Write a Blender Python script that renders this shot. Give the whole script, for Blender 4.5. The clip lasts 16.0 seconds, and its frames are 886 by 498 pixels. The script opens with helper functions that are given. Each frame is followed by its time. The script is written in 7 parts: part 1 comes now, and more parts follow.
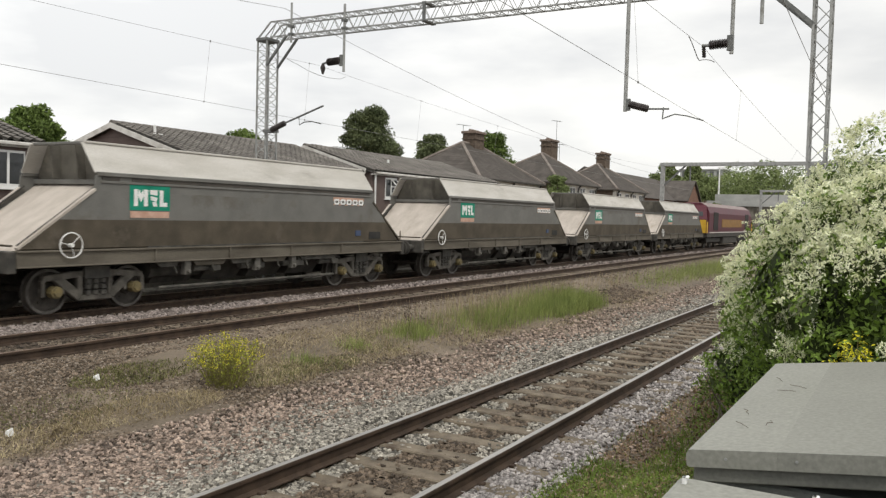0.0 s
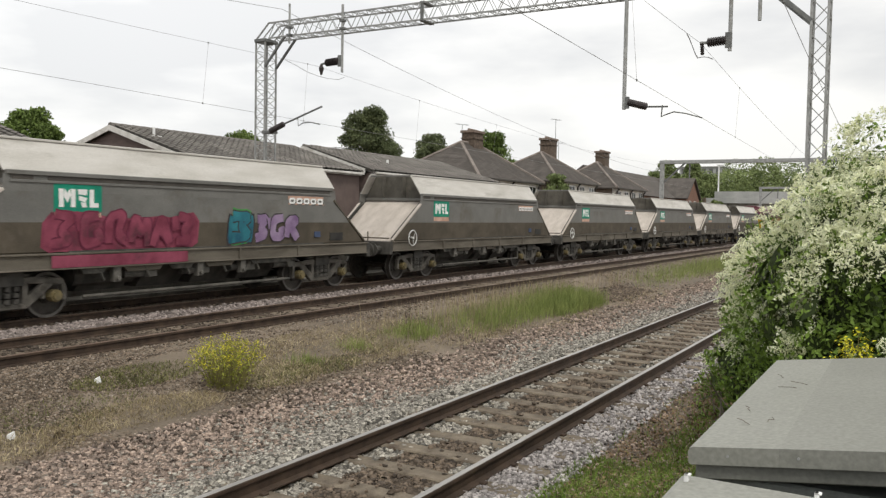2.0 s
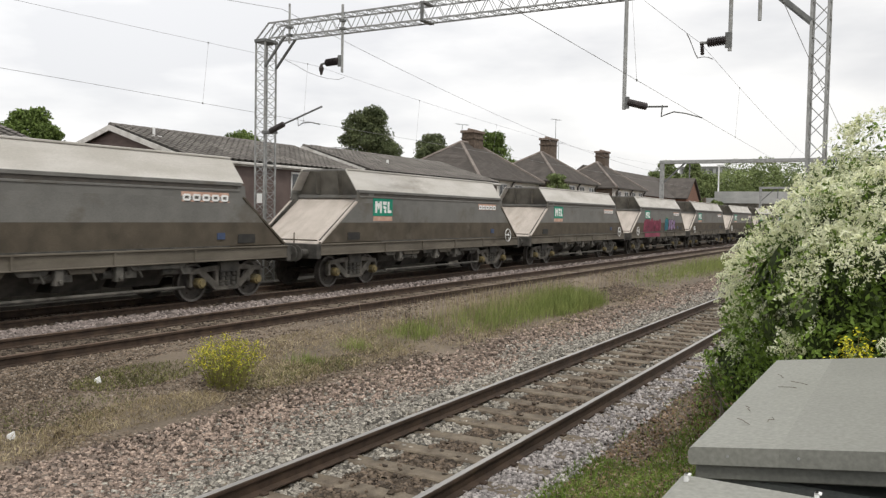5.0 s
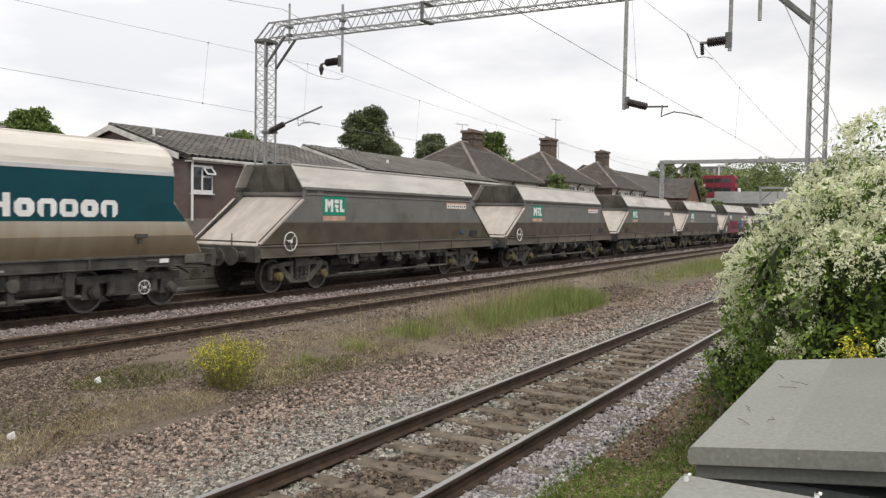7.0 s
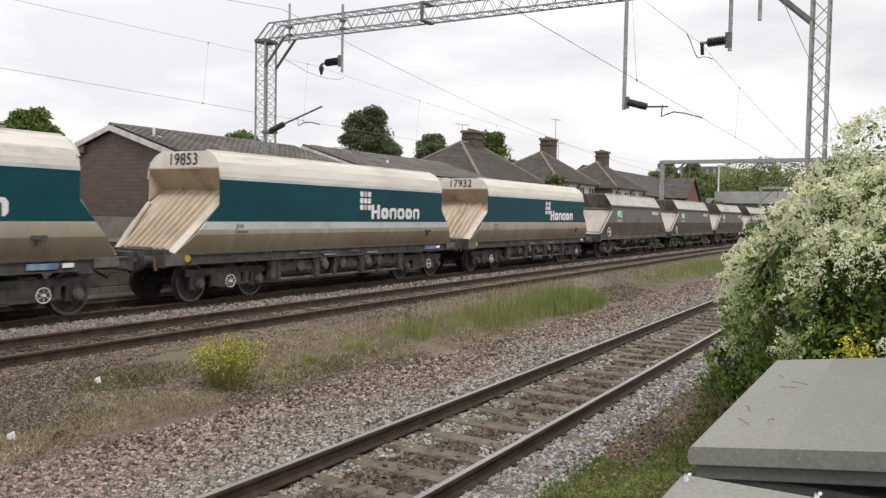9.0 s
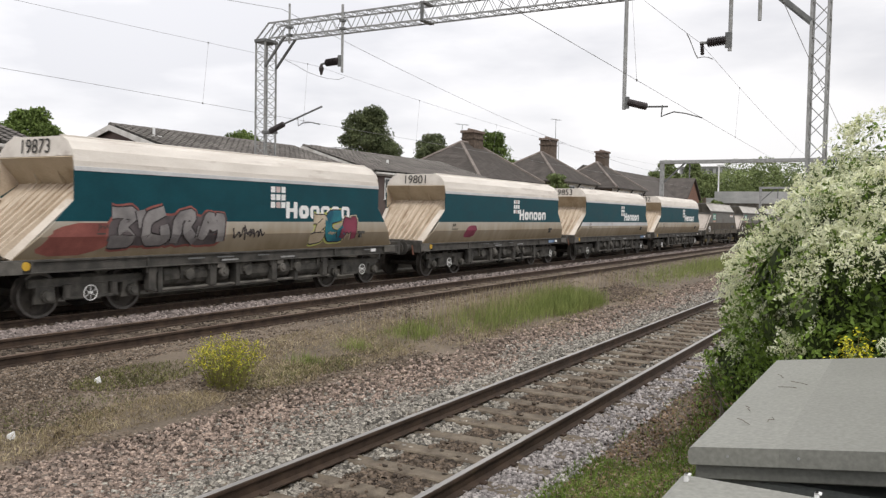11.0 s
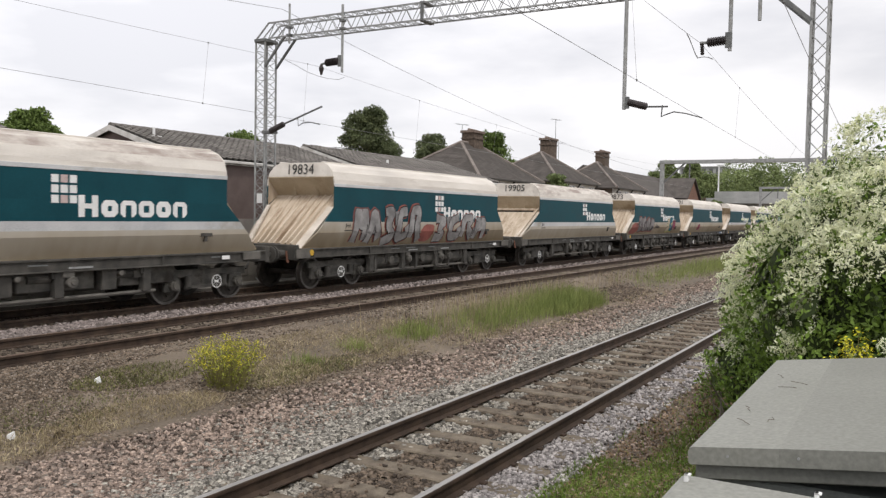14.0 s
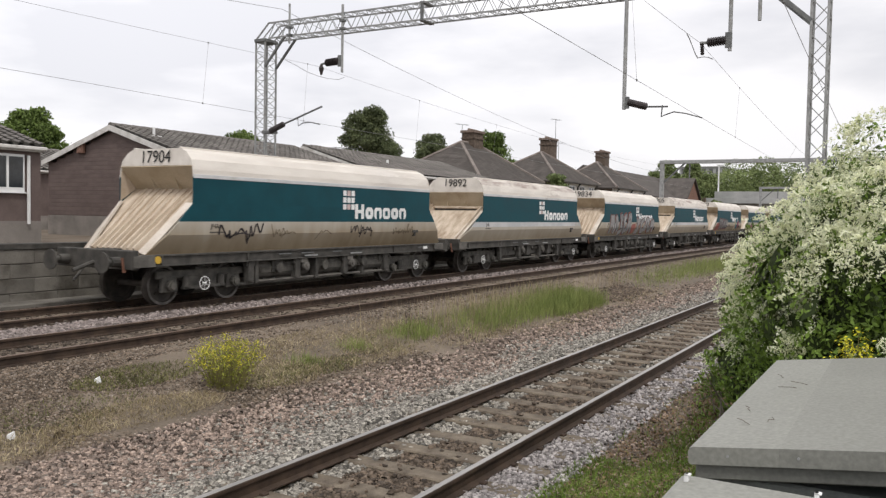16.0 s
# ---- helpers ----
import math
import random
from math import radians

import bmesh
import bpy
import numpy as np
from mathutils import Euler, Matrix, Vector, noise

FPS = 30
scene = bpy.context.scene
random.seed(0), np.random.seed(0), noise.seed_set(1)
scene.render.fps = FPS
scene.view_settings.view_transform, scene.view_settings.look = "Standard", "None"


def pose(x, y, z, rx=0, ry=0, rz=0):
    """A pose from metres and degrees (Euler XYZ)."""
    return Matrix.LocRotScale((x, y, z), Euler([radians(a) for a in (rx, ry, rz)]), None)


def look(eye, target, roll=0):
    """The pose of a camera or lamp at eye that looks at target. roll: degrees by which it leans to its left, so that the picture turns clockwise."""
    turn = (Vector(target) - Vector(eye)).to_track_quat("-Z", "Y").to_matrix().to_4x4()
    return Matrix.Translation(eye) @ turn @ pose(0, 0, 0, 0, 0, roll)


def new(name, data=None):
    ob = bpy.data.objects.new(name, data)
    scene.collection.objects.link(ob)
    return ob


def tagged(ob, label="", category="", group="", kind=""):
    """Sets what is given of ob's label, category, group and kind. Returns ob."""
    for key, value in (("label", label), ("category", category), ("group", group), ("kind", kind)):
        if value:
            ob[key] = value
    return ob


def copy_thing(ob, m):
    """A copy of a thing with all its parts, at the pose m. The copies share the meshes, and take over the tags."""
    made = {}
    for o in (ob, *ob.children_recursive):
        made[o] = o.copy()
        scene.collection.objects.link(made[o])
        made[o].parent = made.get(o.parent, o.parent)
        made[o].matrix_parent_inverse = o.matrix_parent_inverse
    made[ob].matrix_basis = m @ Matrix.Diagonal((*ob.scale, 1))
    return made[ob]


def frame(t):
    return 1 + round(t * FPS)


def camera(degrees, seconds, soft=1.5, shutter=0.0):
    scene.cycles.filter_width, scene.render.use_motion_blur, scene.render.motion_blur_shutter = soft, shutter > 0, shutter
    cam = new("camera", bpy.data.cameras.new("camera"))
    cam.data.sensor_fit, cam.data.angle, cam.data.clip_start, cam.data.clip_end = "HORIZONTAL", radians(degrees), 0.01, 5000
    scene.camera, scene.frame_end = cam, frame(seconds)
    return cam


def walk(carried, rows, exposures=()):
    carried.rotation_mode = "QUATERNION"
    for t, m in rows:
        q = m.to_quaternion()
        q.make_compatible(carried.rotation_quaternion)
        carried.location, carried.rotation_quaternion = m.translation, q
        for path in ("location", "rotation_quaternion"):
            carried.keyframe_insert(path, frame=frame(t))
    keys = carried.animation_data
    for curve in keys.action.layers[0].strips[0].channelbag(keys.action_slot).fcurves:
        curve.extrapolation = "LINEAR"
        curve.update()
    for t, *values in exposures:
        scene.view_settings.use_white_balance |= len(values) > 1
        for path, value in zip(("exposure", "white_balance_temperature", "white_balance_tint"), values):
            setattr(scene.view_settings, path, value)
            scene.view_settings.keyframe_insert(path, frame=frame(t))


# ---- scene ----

# World: x runs along the tracks away from the camera, y across them, z up; z = 0 is the near rail's top.
EYE = (0.0, 0.0, 2.369)
YAW, PITCH, ROLL = 30.05, -2.444, 1.037


def view(dyaw=0.0, dpitch=0.0, droll=0.0):
    a, b = radians(YAW + dyaw), radians(PITCH + dpitch)
    way = Vector((math.cos(b) * math.cos(a), math.cos(b) * math.sin(a), math.sin(b)))
    return look(EYE, Vector(EYE) + way, ROLL + droll)


cam = camera(57.18, 16.0, soft=1.3, shutter=0.1)
walk(cam, [(0.0, view(0, 0.027, 0.50)), (0.5, view(0, 0.008, 0.29)), (1.0, view()), (1.5, view()), (16.0, view())],
     [(0.0, 0.05, 6700, 6.0), (4.0, 0.05, 6650, 7.0), (8.0, 0.04, 6580, 9.0), (12.0, 0.04, 6520, 10.0), (16.0, 0.04, 6500, 10.5)])

# ---- light: bright overcast ----
world = bpy.data.worlds.new("overcast_sky")
scene.world = world
world.use_nodes = True
wn, wl = world.node_tree.nodes, world.node_tree.links
wn.clear()
w_out = wn.new("ShaderNodeOutputWorld")
w_bg = wn.new("ShaderNodeBackground")
sky = wn.new("ShaderNodeTexSky")
sky.sky_type = "NISHITA"
sky.sun_disc = False
sky.sun_elevation, sky.sun_rotation = radians(55), radians(200)
w_map = wn.new("ShaderNodeMapping")
w_co = wn.new("ShaderNodeTexCoord")
w_map.inputs["Scale"].default_value = (1.0, 1.0, 3.5)
cloud = wn.new("ShaderNodeTexNoise")
cloud.inputs["Scale"].default_value = 2.3
cloud.inputs["Detail"].default_value = 6
cloud.inputs["Roughness"].default_value = 0.5
cloud_ramp = wn.new("ShaderNodeValToRGB")
cloud_ramp.color_ramp.elements[0].position, cloud_ramp.color_ramp.elements[0].color = 0.37, (7.1, 7.1, 7.45, 1)
cloud_ramp.color_ramp.elements[1].position, cloud_ramp.color_ramp.elements[1].color = 0.57, (10.0, 9.85, 9.95, 1)
w_mix = wn.new("ShaderNodeMixRGB")
w_mix.inputs["Fac"].default_value = 0.95
w_sep = wn.new("ShaderNodeSeparateXYZ")
w_lift = wn.new("ShaderNodeMapRange")       # an overcast sky is brighter overhead than at the horizon
w_lift.inputs["From Min"].default_value, w_lift.inputs["From Max"].default_value = 0.06, 0.30
w_lift.inputs["To Min"].default_value, w_lift.inputs["To Max"].default_value = 0.92, 1.11
w_mul = wn.new("ShaderNodeMixRGB")
w_mul.blend_type, w_mul.inputs["Fac"].default_value = "MULTIPLY", 1.0
wl.new(w_co.outputs["Generated"], w_sep.inputs["Vector"])
wl.new(w_sep.outputs["Z"], w_lift.inputs["Value"])
wl.new(cloud_ramp.outputs["Color"], w_mul.inputs["Color1"])
w_side = wn.new("ShaderNodeMapRange")       # and brighter over the houses than along the line
w_side.inputs["From Min"].default_value, w_side.inputs["From Max"].default_value = 0.05, 0.75
w_side.inputs["To Min"].default_value, w_side.inputs["To Max"].default_value = 0.90, 1.07
w_both = wn.new("ShaderNodeMath")
w_both.operation = "MULTIPLY"
wl.new(w_sep.outputs["Y"], w_side.inputs["Value"])
wl.new(w_lift.outputs["Result"], w_both.inputs[0])
wl.new(w_side.outputs["Result"], w_both.inputs[1])
wl.new(w_both.outputs[0], w_mul.inputs["Color2"])
wl.new(w_co.outputs["Generated"], w_map.inputs["Vector"])
wl.new(w_map.outputs["Vector"], cloud.inputs["Vector"])
wl.new(cloud.outputs["Fac"], cloud_ramp.inputs["Fac"])
wl.new(sky.outputs["Color"], w_mix.inputs["Color1"])
wl.new(w_mul.outputs["Color"], w_mix.inputs["Color2"])
wl.new(w_mix.outputs["Color"], w_bg.inputs["Color"])
w_bg.inputs["Strength"].default_value = 0.115
wl.new(w_bg.outputs["Background"], w_out.inputs["Surface"])
sun = new("sun", bpy.data.lights.new("sun", "SUN"))
sun.data.energy, sun.data.angle, sun.data.color = 1.55, radians(14), (1.0, 0.96, 0.9)
sun.matrix_world = look((0, 0, 50), (22, 26, 0))


# ---- materials ----
def mat(name, c1, c2=None, scale=6.0, rough=0.8, metal=0.0, bump=0.0, fine=60.0, mixlo=0.35, mixhi=0.65, c3=None,
        spots=0.0, shift=True, streak=(1, 1, 1), island=False, ilo=0.55, ihi=1.5, thin=0.0, bumpscale=None, spec=0.3, rvary=0.1):
    """Two-scale noise colour between c1 and c2, grain, sparse stains of c3, bump."""
    m = bpy.data.materials.new(name)
    m.use_nodes = True
    n, l = m.node_tree.nodes, m.node_tree.links
    bs = n["Principled BSDF"]
    co, mp = n.new("ShaderNodeTexCoord"), n.new("ShaderNodeMapping")
    mp.inputs["Scale"].default_value = streak
    l.new(co.outputs["Object"], mp.inputs["Vector"])
    if shift:
        oi = n.new("ShaderNodeObjectInfo")
        mul = n.new("ShaderNodeMath")
        mul.operation, mul.inputs[1].default_value = "MULTIPLY", 37.0
        l.new(oi.outputs["Random"], mul.inputs[0])
        l.new(mul.outputs[0], mp.inputs["Location"])
    t1 = n.new("ShaderNodeTexNoise")
    t1.inputs["Scale"].default_value, t1.inputs["Detail"].default_value = scale, 5
    t2 = n.new("ShaderNodeTexNoise")
    t2.inputs["Scale"].default_value, t2.inputs["Detail"].default_value = fine, 3
    l.new(mp.outputs["Vector"], t1.inputs["Vector"])
    l.new(mp.outputs["Vector"], t2.inputs["Vector"])
    ramp = n.new("ShaderNodeValToRGB")
    ramp.color_ramp.elements[0].position, ramp.color_ramp.elements[0].color = mixlo, (*c1, 1)
    ramp.color_ramp.elements[1].position, ramp.color_ramp.elements[1].color = mixhi, (*(c2 or c1), 1)
    l.new(t1.outputs["Fac"], ramp.inputs["Fac"])
    out = ramp.outputs["Color"]
    g = n.new("ShaderNodeMixRGB")
    g.blend_type, g.inputs["Fac"].default_value = "OVERLAY", 0.35
    l.new(out, g.inputs["Color1"])
    l.new(t2.outputs["Fac"], g.inputs["Color2"])
    out = g.outputs["Color"]
    if island:
        ge, hs = n.new("ShaderNodeNewGeometry"), n.new("ShaderNodeHueSaturation")
        mr = n.new("ShaderNodeMapRange")
        mr.inputs["To Min"].default_value, mr.inputs["To Max"].default_value = ilo, ihi
        l.new(ge.outputs["Random Per Island"], mr.inputs["Value"])
        l.new(mr.outputs["Result"], hs.inputs["Value"])
        l.new(out, hs.inputs["Color"])
        out = hs.outputs["Color"]
    if c3 is not None:
        t3, r3, mx = n.new("ShaderNodeTexNoise"), n.new("ShaderNodeValToRGB"), n.new("ShaderNodeMixRGB")
        t3.inputs["Scale"].default_value, t3.inputs["Detail"].default_value = scale * 0.45, 7
        t3.inputs["Roughness"].default_value = 0.68
        l.new(mp.outputs["Vector"], t3.inputs["Vector"])
        r3.color_ramp.elements[0].position = 0.62 - spots * 0.3
        r3.color_ramp.elements[1].position = 0.74 - spots * 0.2
        l.new(t3.outputs["Fac"], r3.inputs["Fac"])
        l.new(r3.outputs["Color"], mx.inputs["Fac"])
        l.new(out, mx.inputs["Color1"])
        mx.inputs["Color2"].default_value = (*c3, 1)
        out = mx.outputs["Color"]
    l.new(out, bs.inputs["Base Color"])
    bs.inputs["Metallic"].default_value = metal
    bs.inputs["Specular IOR Level"].default_value = spec
    rr = n.new("ShaderNodeMapRange")
    rr.inputs["To Min"].default_value, rr.inputs["To Max"].default_value = max(0.02, rough - rvary), min(1, rough + rvary)
    l.new(t1.outputs["Fac"], rr.inputs["Value"])
    l.new(rr.outputs["Result"], bs.inputs["Roughness"])
    if bump:
        tb, b = n.new("ShaderNodeTexNoise"), n.new("ShaderNodeBump")
        tb.inputs["Scale"].default_value, tb.inputs["Detail"].default_value = bumpscale or fine, 4
        l.new(mp.outputs["Vector"], tb.inputs["Vector"])
        b.inputs["Strength"].default_value, b.inputs["Distance"].default_value = bump, 0.02
        l.new(tb.outputs["Fac"], b.inputs["Height"])
        l.new(b.outputs["Normal"], bs.inputs["Normal"])
    if thin:
        tl, ms = n.new("ShaderNodeBsdfTranslucent"), n.new("ShaderNodeMixShader")
        ms.inputs["Fac"].default_value = thin
        l.new(out, tl.inputs["Color"])
        l.new(bs.outputs["BSDF"], ms.inputs[1])
        l.new(tl.outputs["BSDF"], ms.inputs[2])
        l.new(ms.outputs["Shader"], n["Material Output"].inputs["Surface"])
    return m



def grime(name, clean, tan, brown, z0, z1):
    """Paint under road grime that thickens down a wagon's side: clean at z1, brown at z0, with uneven edges and runs."""
    m = mat(name, tan, tan, 1.4, 0.75, bump=0.08, streak=(0.45, 1, 1.6))
    n, l = m.node_tree.nodes, m.node_tree.links
    co, sp = n.new("ShaderNodeTexCoord"), n.new("ShaderNodeSeparateXYZ")
    mp = n.new("ShaderNodeMapping")
    mp.inputs["Scale"].default_value = (2.2, 1, 0.5)
    run_, cloud_ = n.new("ShaderNodeTexNoise"), n.new("ShaderNodeTexNoise")
    run_.inputs["Scale"].default_value, run_.inputs["Detail"].default_value = 1.6, 6
    cloud_.inputs["Scale"].default_value, cloud_.inputs["Detail"].default_value = 0.5, 5
    l.new(co.outputs["Object"], sp.inputs["Vector"])
    l.new(co.outputs["Object"], mp.inputs["Vector"])
    l.new(mp.outputs["Vector"], run_.inputs["Vector"])
    l.new(co.outputs["Object"], cloud_.inputs["Vector"])
    mr = n.new("ShaderNodeMapRange")
    mr.inputs["From Min"].default_value, mr.inputs["From Max"].default_value = z0, z1
    l.new(sp.outputs["Z"], mr.inputs["Value"])
    add, add2 = n.new("ShaderNodeMath"), n.new("ShaderNodeMath")
    add.operation, add2.operation = "MULTIPLY_ADD", "MULTIPLY_ADD"
    add.inputs[1].default_value, add2.inputs[1].default_value = 0.5, 0.9
    l.new(run_.outputs["Fac"], add.inputs[0])
    l.new(mr.outputs["Result"], add.inputs[2])
    l.new(cloud_.outputs["Fac"], add2.inputs[0])
    l.new(add.outputs[0], add2.inputs[2])
    sub = n.new("ShaderNodeMath")
    sub.operation, sub.inputs[1].default_value = "SUBTRACT", 0.7
    l.new(add2.outputs[0], sub.inputs[0])
    ramp = n.new("ShaderNodeValToRGB")
    ramp.color_ramp.elements[0].position, ramp.color_ramp.elements[0].color = 0.0, (*brown, 1)
    ramp.color_ramp.elements[1].position, ramp.color_ramp.elements[1].color = 1.0, (*clean, 1)
    e = ramp.color_ramp.elements.new(0.5)
    e.color = (*tan, 1)
    l.new(sub.outputs[0], ramp.inputs["Fac"])
    l.new(ramp.outputs["Color"], n["Principled BSDF"].inputs["Base Color"])
    return m


M = {}
M["earth"] = mat("earth", (0.115, 0.092, 0.069), (0.19, 0.153, 0.116), 0.6, 0.95, bump=0.8, fine=22, c3=(0.075, 0.085, 0.035), spots=0.1, shift=False, bumpscale=14)
M["stone_grey"] = mat("stone_grey", (0.14, 0.13, 0.112), (0.32, 0.298, 0.26), 30, 0.9, bump=0.5, island=True, shift=False, ilo=0.3, ihi=1.95)
M["stone_pink"] = mat("stone_pink", (0.145, 0.11, 0.09), (0.31, 0.242, 0.2), 30, 0.9, bump=0.5, island=True, shift=False, ilo=0.28, ihi=2.0, c3=(0.16, 0.15, 0.13), spots=0.25)
M["stone_pale"] = mat("stone_pale", (0.25, 0.228, 0.222), (0.44, 0.41, 0.40), 25, 0.9, bump=0.5, island=True, shift=False, ilo=0.45, ihi=1.45)
M["stone_rust"] = mat("stone_rust", (0.075, 0.058, 0.044), (0.16, 0.123, 0.092), 9, 0.9, bump=0.5, island=True, shift=False, ilo=0.4, ihi=1.7)
M["stone_oily"] = mat("stone_oily", (0.048, 0.038, 0.03), (0.105, 0.082, 0.063), 9, 0.9, bump=0.5, island=True, shift=False, ilo=0.4, ihi=1.7)
M["rail_side"] = mat("rail_side", (0.036, 0.024, 0.017), (0.072, 0.048, 0.034), 5, 0.75, bump=0.3, fine=90)
M["rail_top"] = mat("rail_top", (0.30, 0.285, 0.27), (0.42, 0.40, 0.38), 3, 0.38, metal=0.7, streak=(0.3, 8, 1))
M["rail_top_rusty"] = mat("rail_top_rusty", (0.13, 0.085, 0.06), (0.24, 0.17, 0.13), 3, 0.5, metal=0.35, streak=(0.3, 8, 1))
M["sleeper"] = mat("sleeper", (0.105, 0.085, 0.064), (0.20, 0.166, 0.125), 5, 0.9, bump=0.5, fine=70, c3=(0.07, 0.05, 0.037), spots=0.22)
M["sleeper_wood"] = mat("sleeper_wood", (0.05, 0.036, 0.027), (0.10, 0.075, 0.055), 5, 0.9, bump=0.5, streak=(6, 1, 4))
M["grey_paint"] = mat("grey_paint", (0.138, 0.136, 0.127), (0.176, 0.173, 0.162), 1.6, 0.6, c3=(0.115, 0.103, 0.085), spots=0.28, bump=0.06)
M["brown_dirt"] = mat("brown_dirt", (0.066, 0.055, 0.041), (0.104, 0.087, 0.065), 1.8, 0.8, c3=(0.13, 0.11, 0.087), spots=0.1, bump=0.15)
M["dust_top"] = mat("dust_top", (0.43, 0.41, 0.375), (0.54, 0.52, 0.49), 1.2, 0.8, c3=(0.32, 0.30, 0.27), spots=0.2, bump=0.1, streak=(0.5, 2, 2))
M["dust_slope"] = mat("dust_slope", (0.40, 0.355, 0.315), (0.51, 0.46, 0.415), 1.5, 0.85, c3=(0.34, 0.295, 0.245), spots=0.2, bump=0.15, streak=(1, 2, 0.7))
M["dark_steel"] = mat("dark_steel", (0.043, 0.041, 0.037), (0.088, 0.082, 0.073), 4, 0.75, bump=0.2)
M["bogie"] = mat("bogie", (0.052, 0.050, 0.045), (0.12, 0.112, 0.098), 4, 0.8, bump=0.3, c3=(0.03, 0.025, 0.02), spots=0.2)
M["wheel"] = mat("wheel", (0.045, 0.04, 0.036), (0.085, 0.075, 0.065), 6, 0.7, bump=0.2)
M["wheel_rim"] = mat("wheel_rim", (0.10, 0.092, 0.084), (0.17, 0.158, 0.145), 6, 0.5, metal=0.4)
# for the load, and for hood ends with their shade in the colour
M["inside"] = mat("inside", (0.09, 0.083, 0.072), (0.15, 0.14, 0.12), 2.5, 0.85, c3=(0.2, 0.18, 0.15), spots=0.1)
M["teal"] = mat("teal", (0.002, 0.048, 0.064), (0.004, 0.062, 0.08), 1.3, 0.5, c3=(0.008, 0.052, 0.062), spots=0.05, bump=0.03, spec=0.2)
M["cream"] = mat("cream", (0.60, 0.555, 0.50), (0.72, 0.675, 0.615), 1.3, 0.65, c3=(0.44, 0.385, 0.34), spots=0.12, bump=0.06, streak=(0.5, 2, 2))
M["tan_end"] = mat("tan_end", (0.41, 0.33, 0.245), (0.58, 0.49, 0.39), 2.2, 0.75, c3=(0.27, 0.195, 0.13), spots=0.28, bump=0.1, streak=(1, 2.5, 0.7))
M["tan_side"] = grime("tan_side", (0.47, 0.435, 0.375), (0.33, 0.275, 0.20), (0.19, 0.145, 0.09), 1.15, 1.95)
M["tan_side_clean"] = grime("tan_side_clean", (0.50, 0.46, 0.40), (0.42, 0.37, 0.295), (0.30, 0.25, 0.18), 1.15, 1.85)
M["band_grey"] = mat("band_grey", (0.50, 0.51, 0.52), (0.62, 0.62, 0.62), 1.5, 0.6, c3=(0.40, 0.37, 0.31), spots=0.15)
M["white_mark"] = mat("white_mark", (0.74, 0.74, 0.73), (0.84, 0.84, 0.83), 4, 0.6)
M["green_mark"] = mat("green_mark", (0.005, 0.20, 0.13), (0.01, 0.27, 0.17), 4, 0.6)
M["pinkish_mark"] = mat("pinkish_mark", (0.45, 0.27, 0.2), (0.6, 0.4, 0.32), 4, 0.7)
M["ink"] = mat("ink", (0.02, 0.02, 0.02), (0.04, 0.038, 0.035), 4, 0.7)
M["galv"] = mat("galv", (0.27, 0.275, 0.27), (0.38, 0.385, 0.38), 6, 0.55, metal=0.3, c3=(0.2, 0.19, 0.17), spots=0.15)
M["galv_dark"] = mat("galv_dark", (0.13, 0.135, 0.135), (0.2, 0.205, 0.2), 6, 0.6, metal=0.3)
M["insulator"] = mat("insulator", (0.035, 0.03, 0.03), (0.06, 0.05, 0.05), 6, 0.35)
M["wire"] = mat("wire", (0.22, 0.22, 0.22), (0.30, 0.30, 0.30), 6, 0.6, metal=0.3)
M["brick_dark"] = mat("brick_dark", (0.085, 0.058, 0.05), (0.135, 0.096, 0.085), 3, 0.9, bump=0.2, fine=30)
M["plinth"] = mat("plinth", (0.19, 0.172, 0.155), (0.27, 0.245, 0.222), 1.5, 0.9, bump=0.3, c3=(0.13, 0.115, 0.1), spots=0.15)
M["clad"] = mat("clad", (0.118, 0.088, 0.08), (0.152, 0.115, 0.105), 2, 0.8, bump=0.2)
M["tile"] = mat("tile", (0.115, 0.105, 0.097), (0.20, 0.185, 0.17), 1.1, 0.9, bump=0.2, fine=30, c3=(0.21, 0.195, 0.165), spots=0.02)
# near-black tone that stands in for shade between the tile rolls
M["tile_shade"] = mat("tile_shade", (0.018, 0.017, 0.015), (0.04, 0.037, 0.031), 2.5, 0.95, bump=0.3, fine=30)
M["hip_pale"] = mat("hip_pale", (0.17, 0.145, 0.13), (0.26, 0.225, 0.20), 2, 0.9, bump=0.3)
M["tile_brown"] = mat("tile_brown", (0.068, 0.06, 0.054), (0.112, 0.099, 0.09), 1.2, 0.9, bump=0.4, fine=12)
M["white_upvc"] = mat("white_upvc", (0.7, 0.7, 0.69), (0.8, 0.8, 0.79), 3, 0.5)
M["fascia"] = mat("fascia", (0.5, 0.48, 0.45), (0.66, 0.64, 0.61), 3, 0.7, c3=(0.38, 0.35, 0.31), spots=0.2)
M["glass"] = mat("glass", (0.025, 0.028, 0.03), (0.05, 0.055, 0.06), 2, 0.08, spec=0.6, rvary=0.03)
M["brick_red"] = mat("brick_red", (0.15, 0.08, 0.058), (0.235, 0.14, 0.105), 5, 0.9, bump=0.3)
M["brick_brown"] = mat("brick_brown", (0.085, 0.065, 0.05), (0.15, 0.115, 0.09), 5, 0.9, bump=0.3)
M["wall_block"] = mat("wall_block", (0.12, 0.11, 0.095), (0.21, 0.195, 0.17), 1.4, 0.95, bump=0.4, c3=(0.07, 0.062, 0.05), spots=0.3)
M["cabinet"] = mat("cabinet", (0.228, 0.229, 0.203), (0.262, 0.263, 0.236), 1.5, 0.6, bump=0.02, c3=(0.2, 0.198, 0.175), spots=0.12)
M["cabinet_skirt"] = mat("cabinet_skirt", (0.12, 0.122, 0.11), (0.165, 0.168, 0.15), 3, 0.6, c3=(0.08, 0.08, 0.07), spots=0.2)
